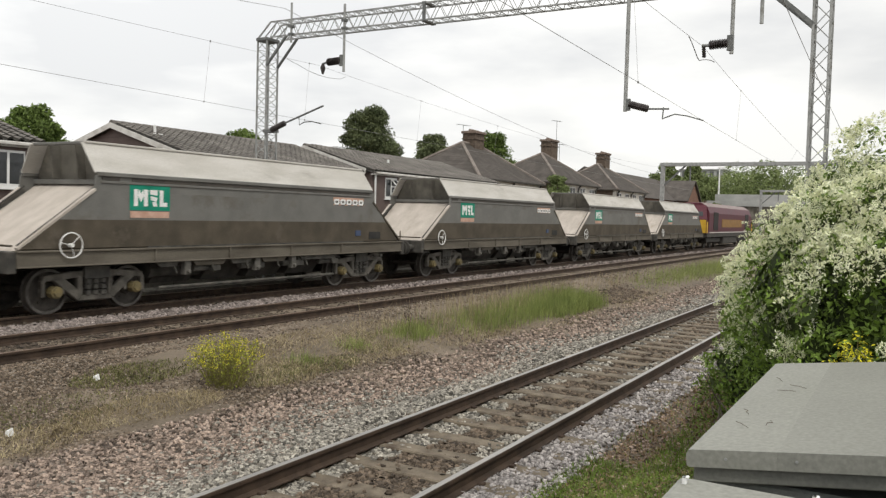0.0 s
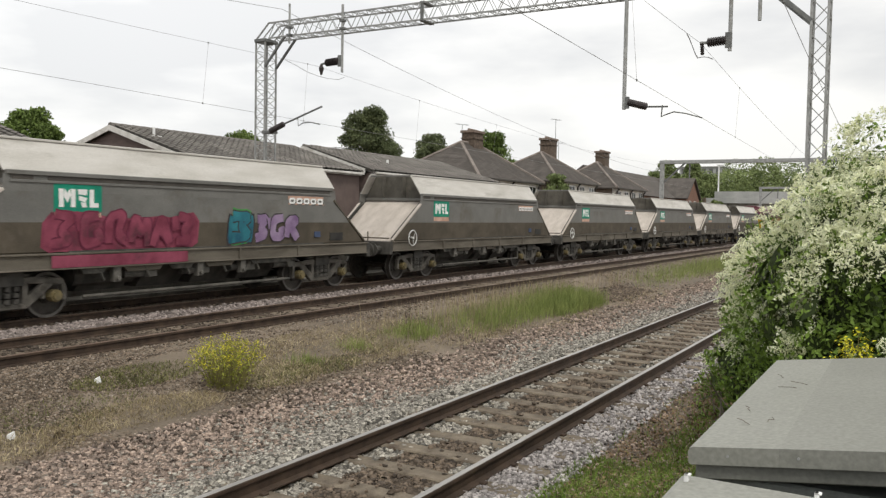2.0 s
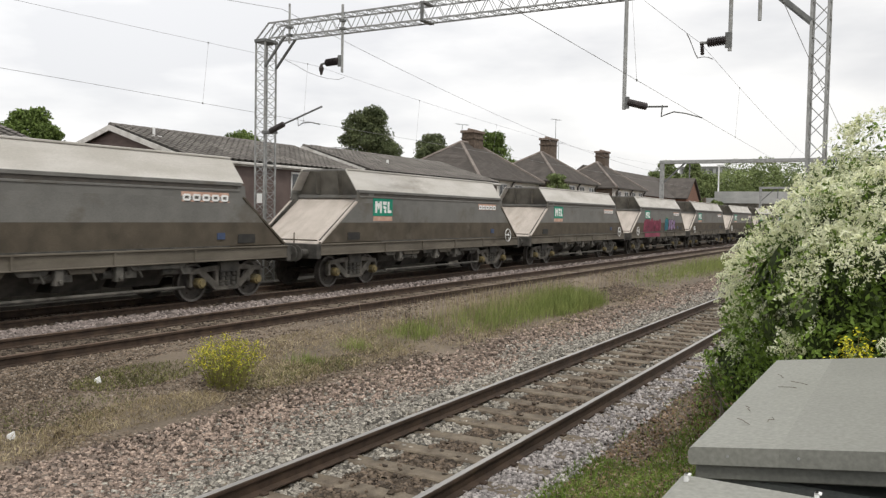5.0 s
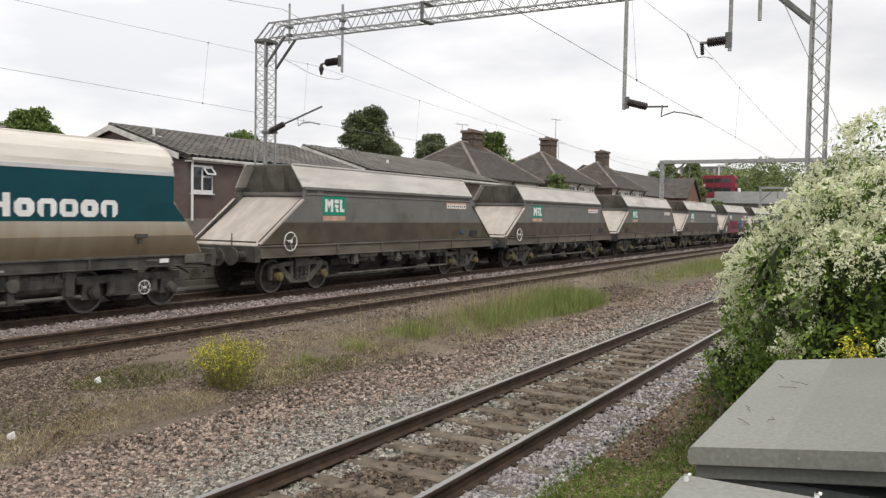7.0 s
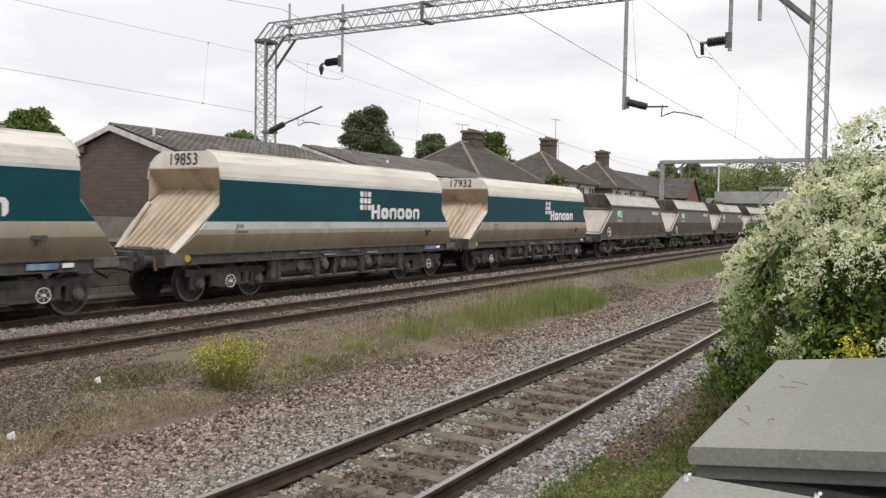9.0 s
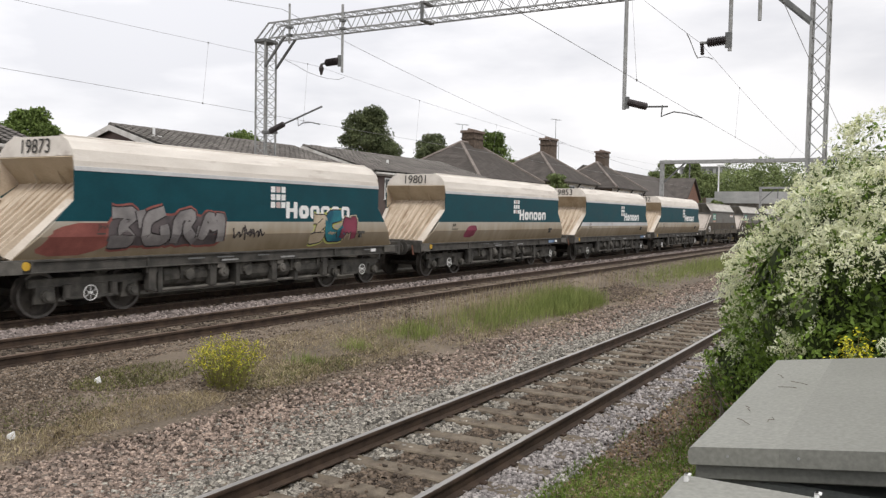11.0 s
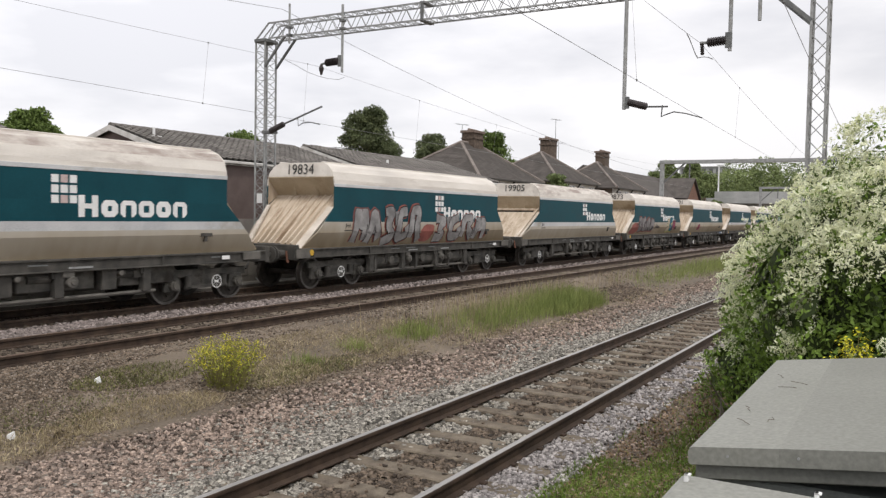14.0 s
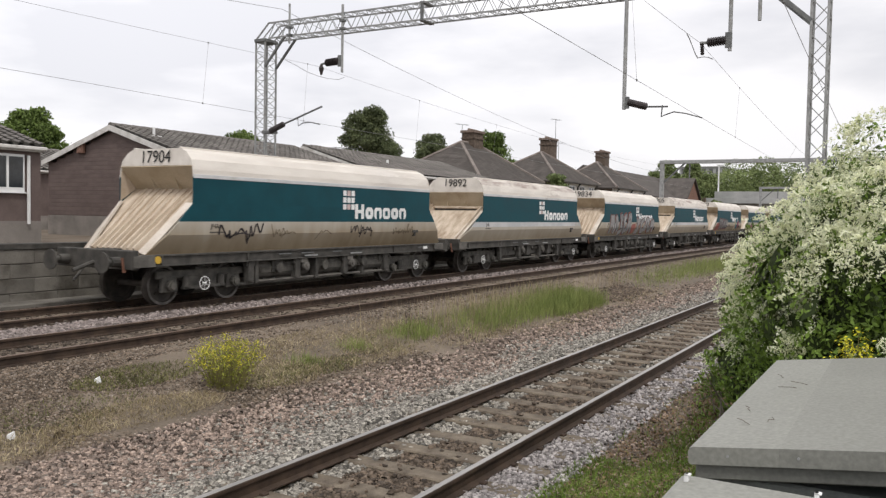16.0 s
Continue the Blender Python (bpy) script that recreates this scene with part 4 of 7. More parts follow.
WHEELSET = wheelset_mesh()
TREAD = mesh_of("tyre", Geo().add([((0.458 if o else 0.40) * math.cos(0.2618 * k), 0, (0.458 if o else 0.40) * math.sin(0.2618 * k)) for k in range(24) for o in (0, 1)],
                                  [(2 * k, 2 * k + 1, (2 * k + 3) % 48, (2 * k + 2) % 48) for k in range(24)]), M["wheel_rim"])
R_W = 0.46
wheelsets = []


def bogie_parts(wag, xc, style):
    half = 0.95 if style == 0 else 1.0
    b = new("bogie")
    b.parent = wag
    b.location = (xc, 0, 0)
    for s in (-1, 1):
        y = s * 0.98
        g = Geo()
        if style == 0:   # cast three-piece side frame: top chord, two diagonals down to the spring seat, pedestals
            ya, yb = y - 0.06, y + 0.06
            g.prism([(-1.22, 0.66), (-1.18, 0.79), (-0.5, 0.86), (0.5, 0.86), (1.18, 0.79), (1.22, 0.66), (0.5, 0.72), (-0.5, 0.72)], ya, yb, "y")
            for m in (-1, 1):
                g.prism([(m * 0.98, 0.70), (m * 0.74, 0.74), (m * 0.28, 0.38), (m * 0.42, 0.25)], ya - 0.002, yb + 0.002, "y")
                g.box(min(m * 0.30, m * 0.42), max(m * 0.30, m * 0.42), ya - 0.004, yb + 0.004, 0.34, 0.76)
                g.box(min(m * 1.13, m * 1.23), max(m * 1.13, m * 1.23), ya - 0.004, yb + 0.004, 0.36, 0.70)
                g.box(min(m * 0.70, m * 0.78), max(m * 0.70, m * 0.78), ya - 0.004, yb + 0.004, 0.40, 0.72)
            g.prism([(-0.42, 0.24), (0.42, 0.24), (0.36, 0.36), (-0.36, 0.36)], ya + 0.002, yb - 0.002, "y")
            sf = part("side_frame", g, M["bogie_dust"], b, "cast steel side frame", 0.02)
            q = Geo()
            for k in range(3):
                for d in (-0.2, 0.0, 0.2):
                    q.tube((d * 0.9, y + s * 0.04, 0.36 + 0.12 * k), (d * 0.9, y + s * 0.04, 0.45 + 0.12 * k), 0.07, 8)
            q.box(-0.30, 0.30, y + s * 0.02, y + s * 0.12, 0.70, 0.95)
            part("spring_nest", q, M["dark_steel"], sf)
        else:            # plate frame with outer axle beams
            g.box(-1.35, 1.35, y - 0.04, y + 0.04, 0.62, 0.80)
            g.box(-0.45, 0.45, y - 0.05, y + 0.07, 0.40, 0.66)
            for d in (-1.0, 1.0):
                g.prism([(d - 0.24, 0.30), (d + 0.24, 0.30), (d + 0.2, 0.66), (d - 0.2, 0.66)], y - 0.06, y + 0.05, "y")
            sf = part("side_frame", g, M["bogie"], b, "plate steel side frame", 0.015)
            q = Geo()
            for d in (-0.55, 0.55):
                q.tube((d, y + s * 0.08, 0.40), (d, y + s * 0.08, 0.66), 0.09, 10)
            q.box(-0.65, 0.65, y + s * 0.03, y + s * 0.13, 0.36, 0.42)
            part("spring_nest", q, M["dark_steel"], sf)
        for d in (-half, half):
            part("axle_box", Geo().tube((d, y - s * 0.02, 0.46), (d, y + s * 0.16, 0.46), 0.125, 10).tube((d, y + s * 0.16, 0.46), (d, y + s * 0.2, 0.46), 0.09, 8), M["bogie"] if style else M["axle_yellow"], sf)
    part("bolster", Geo().box(-0.2, 0.2, -1.0, 1.0, 0.5, 0.85), M["dark_steel"], b)
    for d in (-half, half):
        w = new("wheelset", WHEELSET)
        w.parent = b
        w.location = (d, 0, R_W)
        for s in (-1, 1):
            tr = new("tyre", TREAD)
            tr.parent = w
            tr.location = (0, s * (GA / 2 + 0.068), 0)
        wheelsets.append((w, d))
    return b


M["bogie_dust"] = mat("bogie_dust", (0.075, 0.069, 0.06), (0.15, 0.137, 0.118), 4, 0.8, bump=0.3, c3=(0.04, 0.033, 0.027), spots=0.2)
M["axle_yellow"] = mat("axle_yellow", (0.10, 0.085, 0.05), (0.20, 0.155, 0.07), 5, 0.7)


def hand_wheel(parent, x, y, z, r, mat_, name="hand_brake_wheel", spokes=5):
    g = Geo()
    n = 20
    for k in range(n):
        a, c = 6.28318 * k / n, 6.28318 * (k + 1) / n
        g.tube((x + r * math.cos(a), y, z + r * math.sin(a)), (x + r * math.cos(c), y, z + r * math.sin(c)), r * 0.055, 6)
    for k in range(spokes):
        a = (1.57 if spokes > 3 else 0.8) + 6.28318 * k / spokes
        g.tube((x, y, z), (x + r * math.cos(a), y, z + r * math.sin(a)), r * 0.03, 6)
    g.tube((x, y - 0.04, z), (x, y + 0.06, z), r * 0.16, 8)
    return part(name, g, mat_, parent, "white spoked hand wheel")


M["sole_dust"] = mat("sole_dust", (0.095, 0.083, 0.066), (0.15, 0.133, 0.108), 1.6, 0.85, c3=(0.07, 0.058, 0.044), spots=0.2, bump=0.15, streak=(0.5, 1, 2))
M["bogie_pale"] = mat("bogie_pale", (0.09, 0.085, 0.075), (0.15, 0.14, 0.125), 4, 0.7, bump=0.2)


def underframe(wag, L, style):
    g = Geo()
    z0, z1 = (1.0, 1.28) if style == 0 else (0.95, 1.16)
    for s in (-1, 1):
        y = s * 1.22
        g.box(-0.1, L + 0.1, y - 0.06, y + 0.06, z0, z1)
        g.box(-0.1, L + 0.1, y - 0.10, y + 0.10, z1 - 0.01, z1 + 0.03)
        g.box(-0.1, L + 0.1, y - 0.10, y + 0.10, z0 - 0.02, z0 + 0.01)
        for x in (0.5, 3.2, L - 3.2, L - 0.5) if style else (3.1, 5.35, 7.6, 9.8):
            g.box(x - 0.03, x + 0.03, y + s * 0.03, y + s * 0.10, z0, z1)
    part("sole_bar", g, M["sole_dust"] if style == 0 else M["dark_steel"], wag, "dusty brown sole bar" if style == 0 else "", 0.006)
    if style == 0:
        for k, (xa, xb) in enumerate(((3.15, 3.85), (4.2, 5.3), (5.4, 6.2), (6.5, 7.5), (8.0, 9.6))):
            part("frame_hanger", Geo().prism([(xa, 1.0), (xb, 1.0), (xb - 0.12, 0.86), (xa + 0.12, 0.86)], -1.24, -1.16, "y"), M["sole_dust"] if k % 2 else M["bogie"], wag, "", 0.01)
        for xa in (4.05, 6.35, 7.75):
            part("door_lock", Geo().box(xa - 0.09, xa + 0.09, -1.27, -1.12, 0.66, 0.98).tube((xa, -1.27, 0.74), (xa, -1.33, 0.74), 0.05, 8), M["bogie_pale"], wag, "pale dusty door gear", 0.01)
    else:
        for xa in (3.35, 5.15, 7.3, 9.4):
            part("frame_hanger", Geo().box(xa - 0.10, xa + 0.10, -1.27, -1.10, 0.42, 0.95).box(xa - 0.16, xa + 0.16, -1.25, -1.12, 0.80, 0.95), M["dark_steel"], wag, "", 0.01)
        for xa in (5.45, 7.55):
            part("door_lock", Geo().tube((xa, -1.20, 0.72), (xa, -1.34, 0.72), 0.12, 12).tube((xa, -1.34, 0.72), (xa, -1.37, 0.72), 0.06, 10).box(xa - 0.2, xa + 0.06, -1.30, -1.14, 0.82, 0.94), M["bogie_pale"], wag, "pale dusty door gear", 0.01)
            part("label_plate", Geo().box(xa - 0.1, xa + 0.45, -1.335, -1.322, 0.99, 1.03), M["galv"], wag)
    part("centre_sill", Geo().box(0, L, -0.3, 0.3, 0.85, 1.3), M["dark_steel"], wag)
    for x, e in ((-0.1, -1), (L + 0.1, 1)):
        hs = part("headstock", Geo().box(min(x, x + e * 0.18), max(x, x + e * 0.18), -1.28, 1.28, 0.88, 1.30), M["dark_steel"], wag, "", 0.015)
        for s in (-1, 1):
            g = Geo().tube((x + e * 0.1, s * 0.87, 1.05), (x + e * 0.42, s * 0.87, 1.05), 0.11, 10).tube((x + e * 0.42, s * 0.87, 1.05), (x + e * 0.60, s * 0.87, 1.05), 0.075, 10).tube((x + e * 0.60, s * 0.87, 1.05), (x + e * 0.635, s * 0.87, 1.05), 0.23, 14)
            part("buffer", g, M["dark_steel"], wag)
        part("coupling", Geo().tube((x + e * 0.15, 0, 1.02), (x + e * 0.68, 0, 0.85), 0.05, 8).tube((x + e * 0.1, 0.35, 0.95), (x + e * 0.6, 0.1, 0.62), 0.03, 6), M["dark_steel"], wag)
    # hopper doors and gear under the floor
    n = 4 if style == 0 else 3
    for i in range(n):
        c = L / 2 + (i - (n - 1) / 2) * (1.55 if style == 0 else 1.9)
        part("discharge_chute", Geo().prism([(-1.0, 1.0), (1.0, 1.0), (0.55, 0.45), (-0.55, 0.45)], c - 0.6, c + 0.6), M["dark_steel"], wag)
        part("door_cylinder", Geo().tube((c + 0.85, -1.1, 0.85), (c + 0.85, -1.1, 1.02), 0.1, 8).box(c + 0.7, c + 1.0, -1.2, -1.0, 0.72, 0.86).tube((c + 0.2, -1.08, 0.80), (c + 0.7, -1.08, 0.80), 0.09, 8), M["bogie"], wag)
    part("side_pipe", Geo().tube((3.3, -1.15, 0.40), (L - 3.3, -1.15, 0.40), 0.04, 8), M["bogie_pale" if style else "bogie"], wag, "long pipe between the bogies")
    part("side_pipe", Geo().tube((3.3, 1.15, 0.40), (L - 3.3, 1.15, 0.40), 0.04, 8), M["bogie_pale"], wag)
    part("air_tank", Geo().tube((3.3, -0.7, 0.78), (4.8, -0.7, 0.78), 0.2, 12), M["dark_steel"], wag)
    part("air_tank", Geo().tube((L - 4.8, 0.7, 0.78), (L - 3.3, 0.7, 0.78), 0.2, 12), M["dark_steel"], wag)
    return wag


def side_panel(name, wag, L, lv, a, b, material, label="", t=0.02, both=True):
    """Side sheets between two levels (half width, z, inset of the rear end and, where it differs, of the front)."""
    for s in ((-1, 1) if both else (-1,)):
        (ya, za, xa), (yb, zb, xb) = a[:3], b[:3]
        part(name, Geo().slab([(xa, s * ya, za), (L - a[-1], s * ya, za), (L - b[-1], s * yb, zb), (xb, s * yb, zb)], 0.03 * s), material, wag, label if s < 0 else "")


def lettering(text, size, m, parent, material, label=""):
    cu = bpy.data.curves.new("lettering", "FONT")
    cu.body, cu.size, cu.align_x, cu.extrude = text, size, "CENTER", 0.0015
    cu.materials.append(material)
    tx = new("lettering", cu)
    tx.parent = parent
    tx.matrix_basis = m
    return tagged(tx, label)


HW = 1.28   # half width of the hopper bodies


def open_block(x0, x1, z0, z1, ya, yb, t, gap=0.0):
    """A flat upright frame with cut corners round a slot."""
    g, c = Geo(), t * 0.6
    g.prism([(x0, z0 + c), (x0 + c, z0), (x0 + t, z0), (x0 + t, z1), (x0 + c, z1), (x0, z1 - c)], ya, yb, "y")
    g.prism([(x1, z0 + c), (x1, z1 - c), (x1 - c, z1), (x1 - t, z1), (x1 - t, z0), (x1 - c, z0)], ya, yb, "y")
    g.box(x0 + t, x1 - t, ya, yb, z1 - t * 0.8, z1)
    if not gap:
        g.box(x0 + t, x1 - t, ya, yb, z0, z0 + t * 0.8)
    return g


def grey_wagon(label, variant):
    """Grey bogie hopper with a dusty top; local x runs from its rear lower edge, y from the centre line."""
    L = 12.9
    wag = thing("hopper_wagon", label, "freight wagon", "grey hopper wagons")
    underframe(wag, L, 0)
    A0, A1, A2, A25, A3, A4 = (1.14, 1.24, -0.12, 0.0), (1.25, 1.34, 0.0, 0.08), (HW, 1.91, 0.76, 0.82), (HW, 2.50, 1.54, 1.45), (HW, 2.82, 1.58, 1.50), (0.86, 3.50, 1.54, 1.58)
    side_panel("lower_side", wag, L, 0, A0, A1, M["brown_dirt"])
    side_panel("lower_side", wag, L, 0, A1, A2, M["brown_dirt"], "brown dusty lower side sheet")
    side_panel("upper_side", wag, L, 0, A2, A25, M["grey_paint"], "grey painted side sheet")
    side_panel("upper_side", wag, L, 0, A25, A3, M["grey_paint"])
    side_panel("top_side", wag, L, 0, (HW - 0.03, 2.88, 1.58, 1.50), A4, M["dust_top"], "sloping top sheet pale with dust")
    for s in (-1, 1):
        part("side_rail", Geo().box(1.62, L - 1.62, s * (HW - 0.01) - 0.05, s * (HW - 0.01) + 0.05, 2.80, 2.89), M["grey_paint"], wag, "", 0.012)
        # flat dark strips paint the shade below the rail; nothing is cut in
        part("side_groove", Geo().box(2.45, L - 1.75, s * HW - 0.012, s * HW + 0.012, 2.72, 2.795), M["ink_soft"], wag, "dark strip that paints the shade below the side rail")
        part("side_groove", Geo().box(1.72, 2.15, s * HW - 0.012, s * HW + 0.012, 2.72, 2.795), M["ink_soft"], wag)
        part("side_moulding", Geo().box(1.68, L - 1.68, s * HW - 0.02, s * HW + 0.02, 2.66, 2.715), M["grey_paint"], wag, "", 0.008)
        part("top_rim", Geo().box(1.60, L - 1.60, s * 0.86 - 0.04, s * 0.86 + 0.04, 3.48, 3.53), M["dust_top"], wag, "", 0.01)
        # a raised dark bar stands in for the shadow line here
        part("lower_rib", Geo().box(2.9, L - 2.0, s * 1.255 - 0.022, s * 1.255 + 0.022, 1.29, 1.345), M["dark_steel"], wag, "dark bar that paints the shadow line along the lower side")
    for e in (0, 1):
        fx = (lambda x: x) if e == 0 else (lambda x: L - x)
        part("end_slope", Geo().slab([(fx(-0.1), -1.12, 1.27), (fx(-0.1), 1.12, 1.27), (fx(2.02), 1.24, 2.68), (fx(2.02), -1.24, 2.68)], 0.03), M["dust_slope"], wag, "dusty sloping end sheet")
        # darker than the grey sides: the hood's shade is in the colour
        part("end_hood", Geo().slab([(fx(2.0), -1.25, 2.60), (fx(2.0), 1.25, 2.60), (fx(1.98), 1.25, 2.84), (fx(1.94), 0.86, 3.5), (fx(1.94), -0.86, 3.5), (fx(1.98), -1.25, 2.84)], 0.03), M["inside"], wag, "upper end sheet with its shade put into a dark colour")
        part("hood_ledge", Geo().box(min(fx(1.86), fx(2.02)), max(fx(1.86), fx(2.02)), -1.24, 1.24, 2.64, 2.74), M["grey_paint"], wag, "", 0.01)
        part("top_rim", Geo().box(min(fx(1.6), fx(1.68)), max(fx(1.6), fx(1.68)), -0.86, 0.86, 3.46, 3.52), M["grey_paint"], wag, "", 0.01)
        for s in (-1, 1):
            part("end_flange", Geo().bar((fx(-0.06), s * 1.20, 1.34), (fx(1.56), s * (HW - 0.015), 2.53), 0.09, 0.05), M["dust_slope"] if e == 0 else M["brown_dirt"], wag)
            part("flange_edge", Geo().bar((fx(-0.02), s * 1.15, 1.40), (fx(1.62), s * 1.20, 2.58), 0.05, 0.03), M["dark_steel"], wag)
        for k in (-0.42, 0.42):
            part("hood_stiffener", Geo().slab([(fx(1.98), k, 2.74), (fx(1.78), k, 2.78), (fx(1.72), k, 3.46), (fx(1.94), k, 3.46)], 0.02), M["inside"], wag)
        part("end_rail", Geo().tube((fx(-0.12), -1.14, 1.40), (fx(-0.12), 1.14, 1.40), 0.022, 6), M["brown_dirt"], wag)
        part("end_post", Geo().tube((fx(-0.12), -0.3, 1.3), (fx(-0.12), -0.3, 1.6), 0.02, 6), M["brown_dirt"], wag)
    part("load", Geo().box(2.1, L - 2.1, -0.85, 0.85, 2.4, 3.25), M["inside"], wag)
    for xc in (1.78, L - 1.8):
        bogie_parts(wag, xc, 0)
    y = -HW
    dx = 0.17 if variant == 1 else 0.0
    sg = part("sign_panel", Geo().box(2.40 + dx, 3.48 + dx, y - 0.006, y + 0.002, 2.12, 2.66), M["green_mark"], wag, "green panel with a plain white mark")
    for quad in (((2.51, 2.21), (2.61, 2.21), (2.61, 2.57), (2.51, 2.57)), ((2.61, 2.44), (2.69, 2.30), (2.74, 2.40), (2.64, 2.57)), ((2.69, 2.30), (2.77, 2.44), (2.74, 2.57), (2.67, 2.44)), ((2.77, 2.21), (2.87, 2.21), (2.87, 2.57), (2.77, 2.57)),
                 ((2.93, 2.47), (3.12, 2.45), (3.14, 2.57), (2.93, 2.57)), ((2.95, 2.35), (3.10, 2.31), (3.13, 2.40), (2.95, 2.44)), ((3.02, 2.21), (3.13, 2.21), (3.10, 2.31), (2.99, 2.31)), ((3.19, 2.21), (3.29, 2.21), (3.29, 2.57), (3.19, 2.57)), ((3.29, 2.21), (3.40, 2.21), (3.40, 2.30), (3.29, 2.30))):
        part("mark_bar", Geo().prism([(u + dx, v) for u, v in quad], y - 0.010, y - 0.005, "y"), M["white_mark"], sg)
    part("sign_strip", Geo().box(2.42 + dx, 3.46 + dx, y - 0.006, y + 0.002, 1.96, 2.10), M["pinkish_mark"], sg, "faded orange strip")
    nm = part("name_backing", Geo().box(9.38, 10.86, y - 0.004, y + 0.002, 2.52, 2.62).box(9.40, 10.88, y - 0.005, y + 0.002, 2.39, 2.43), M["pinkish_mark"], wag, "small lettering drawn as plain white frames")
    for i in range(5):
        a, b = 9.42 + i * 0.295, 9.66 + i * 0.295
        part("mark_bar", open_block(a + 0.02, b + 0.02, 2.39, 2.55, y - 0.007, y - 0.002, 0.07), M["ink_soft"], nm)
        part("mark_bar", open_block(a, b, 2.41, 2.57, y - 0.011, y - 0.006, 0.06), M["white_mark"], nm)
    front = variant == 2
    hand_wheel(wag, 1.0 if not front else L - 0.95, -1.33, 1.40, 0.25, M["white_mark"], spokes=3)
    rx = 1.15 if front else L - 1.7
    # no hollow: a black block paints the recess's shade
    part("access_recess", Geo().box(rx, rx + 0.6, -1.275, -1.22, 1.40, 1.62), M["ink"], wag, "recess in the lower side, its shade put in as a black block")
    part("blue_plate", Geo().box(10.5, 10.75, -1.285, -1.25, 1.5, 1.66), M["blue_mark"], wag)
    part("bracket", Geo().box(0.85, 1.1, -1.2, -1.1, 1.05, 1.2).box(0.75, 0.85, -1.26, -1.2, 1.1, 1.2), M["bogie"], wag, "", 0.01)
    for i in range(6):
        part("chute_lever", Geo().tube((3.6 + i * 1.15, -1.22, 1.0), (3.75 + i * 1.15, -1.22, 0.72), 0.03, 6), M["bogie"], wag)
    return wag


M["blue_plate"] = mat("blue_plate", (0.10, 0.17, 0.30), (0.22, 0.30, 0.42), 6, 0.6)
M["cream_dirt"] = mat("cream_dirt", (0.56, 0.52, 0.47), (0.70, 0.655, 0.595), 1.6, 0.7, c3=(0.31, 0.255, 0.225), spots=0.62, bump=0.06, streak=(0.8, 2, 2))
M["cream_worn"] = mat("cream_worn", (0.58, 0.54, 0.49), (0.72, 0.675, 0.615), 1.3, 0.65, c3=(0.36, 0.30, 0.27), spots=0.26, bump=0.06, streak=(0.6, 2, 2))
M["blue_mark"] = mat("blue_mark", (0.04, 0.06, 0.11), (0.06, 0.085, 0.16), 4, 0.6)
M["spray_pink"] = mat("spray_pink", (0.16, 0.028, 0.052), (0.27, 0.06, 0.10), 2.2, 0.7, c3=(0.09, 0.028, 0.04), spots=0.25)
M["spray_silver"] = mat("spray_silver", (0.19, 0.183, 0.182), (0.37, 0.36, 0.355), 2.6, 0.6, metal=0.1)
M["spray_grey"] = mat("spray_grey", (0.16, 0.15, 0.15), (0.27, 0.255, 0.25), 2.2, 0.6)
M["spray_red"] = mat("spray_red", (0.21, 0.07, 0.06), (0.33, 0.115, 0.095), 2.2, 0.7, c3=(0.22, 0.10, 0.085), spots=0.2)
M["spray_teal"] = mat("spray_teal", (0.015, 0.09, 0.14), (0.03, 0.2, 0.24), 2.2, 0.7)
M["spray_lilac"] = mat("spray_lilac", (0.17, 0.10, 0.21), (0.32, 0.24, 0.36), 2.2, 0.7)
M["spray_green"] = mat("spray_green", (0.05, 0.22, 0.06), (0.10, 0.34, 0.10), 2.2, 0.7)
M["spray_lime"] = mat("spray_lime", (0.42, 0.45, 0.10), (0.55, 0.56, 0.2), 2.2, 0.7)
M["spray_cream"] = mat("spray_cream", (0.42, 0.34, 0.24), (0.52, 0.44, 0.33), 2.2, 0.7)
M["spray_dark"] = mat("spray_dark", (0.025, 0.022, 0.025), (0.06, 0.05, 0.05), 2.2, 0.7)


def side_y(z, teal):
    """The near side sheet's y at height z."""
    if teal:
        return -HW if z >= 1.93 else -HW + (1.93 - z) * 0.097 if z >= 1.62 else -1.25 + (1.62 - z) * 0.457
    return -HW if z >= 1.92 else -HW + (1.92 - z) * 0.05


def patch(name, wag, x0, x1, z0, z1, material, seed, off, teal, lean=0.0, label=""):
    """A sprayed patch of uneven outline that follows the side sheet."""
    rnd = random.Random(seed)
    kink = 1.93 if teal else 1.92
    zs = sorted({z0 + (z1 - z0) * i / 9 for i in range(10)} | {k for k in ({1.93, 1.62} if teal else {kink}) if z0 < k < z1})
    vs = []
    for z in zs:
        u = 2 * (z - z0) / (z1 - z0) - 1
        h = max(0.12, (1 - abs(u) ** 3.5)) ** 0.4
        cx, a = (x0 + x1) / 2 + lean * u, (x1 - x0) / 2
        vs += [(cx - a * h * rnd.uniform(0.86, 1.05), side_y(z, teal) - off, z), (cx + a * h * rnd.uniform(0.86, 1.05), side_y(z, teal) - off, z)]
    n = len(zs)
    return part(name, Geo().add(vs, [(2 * i, 2 * i + 1, 2 * i + 3, 2 * i + 2) for i in range(n - 1)]), material, wag, label)


M["spray_pink_dark"] = mat("spray_pink_dark", (0.10, 0.015, 0.035), (0.16, 0.03, 0.06), 2.2, 0.7)


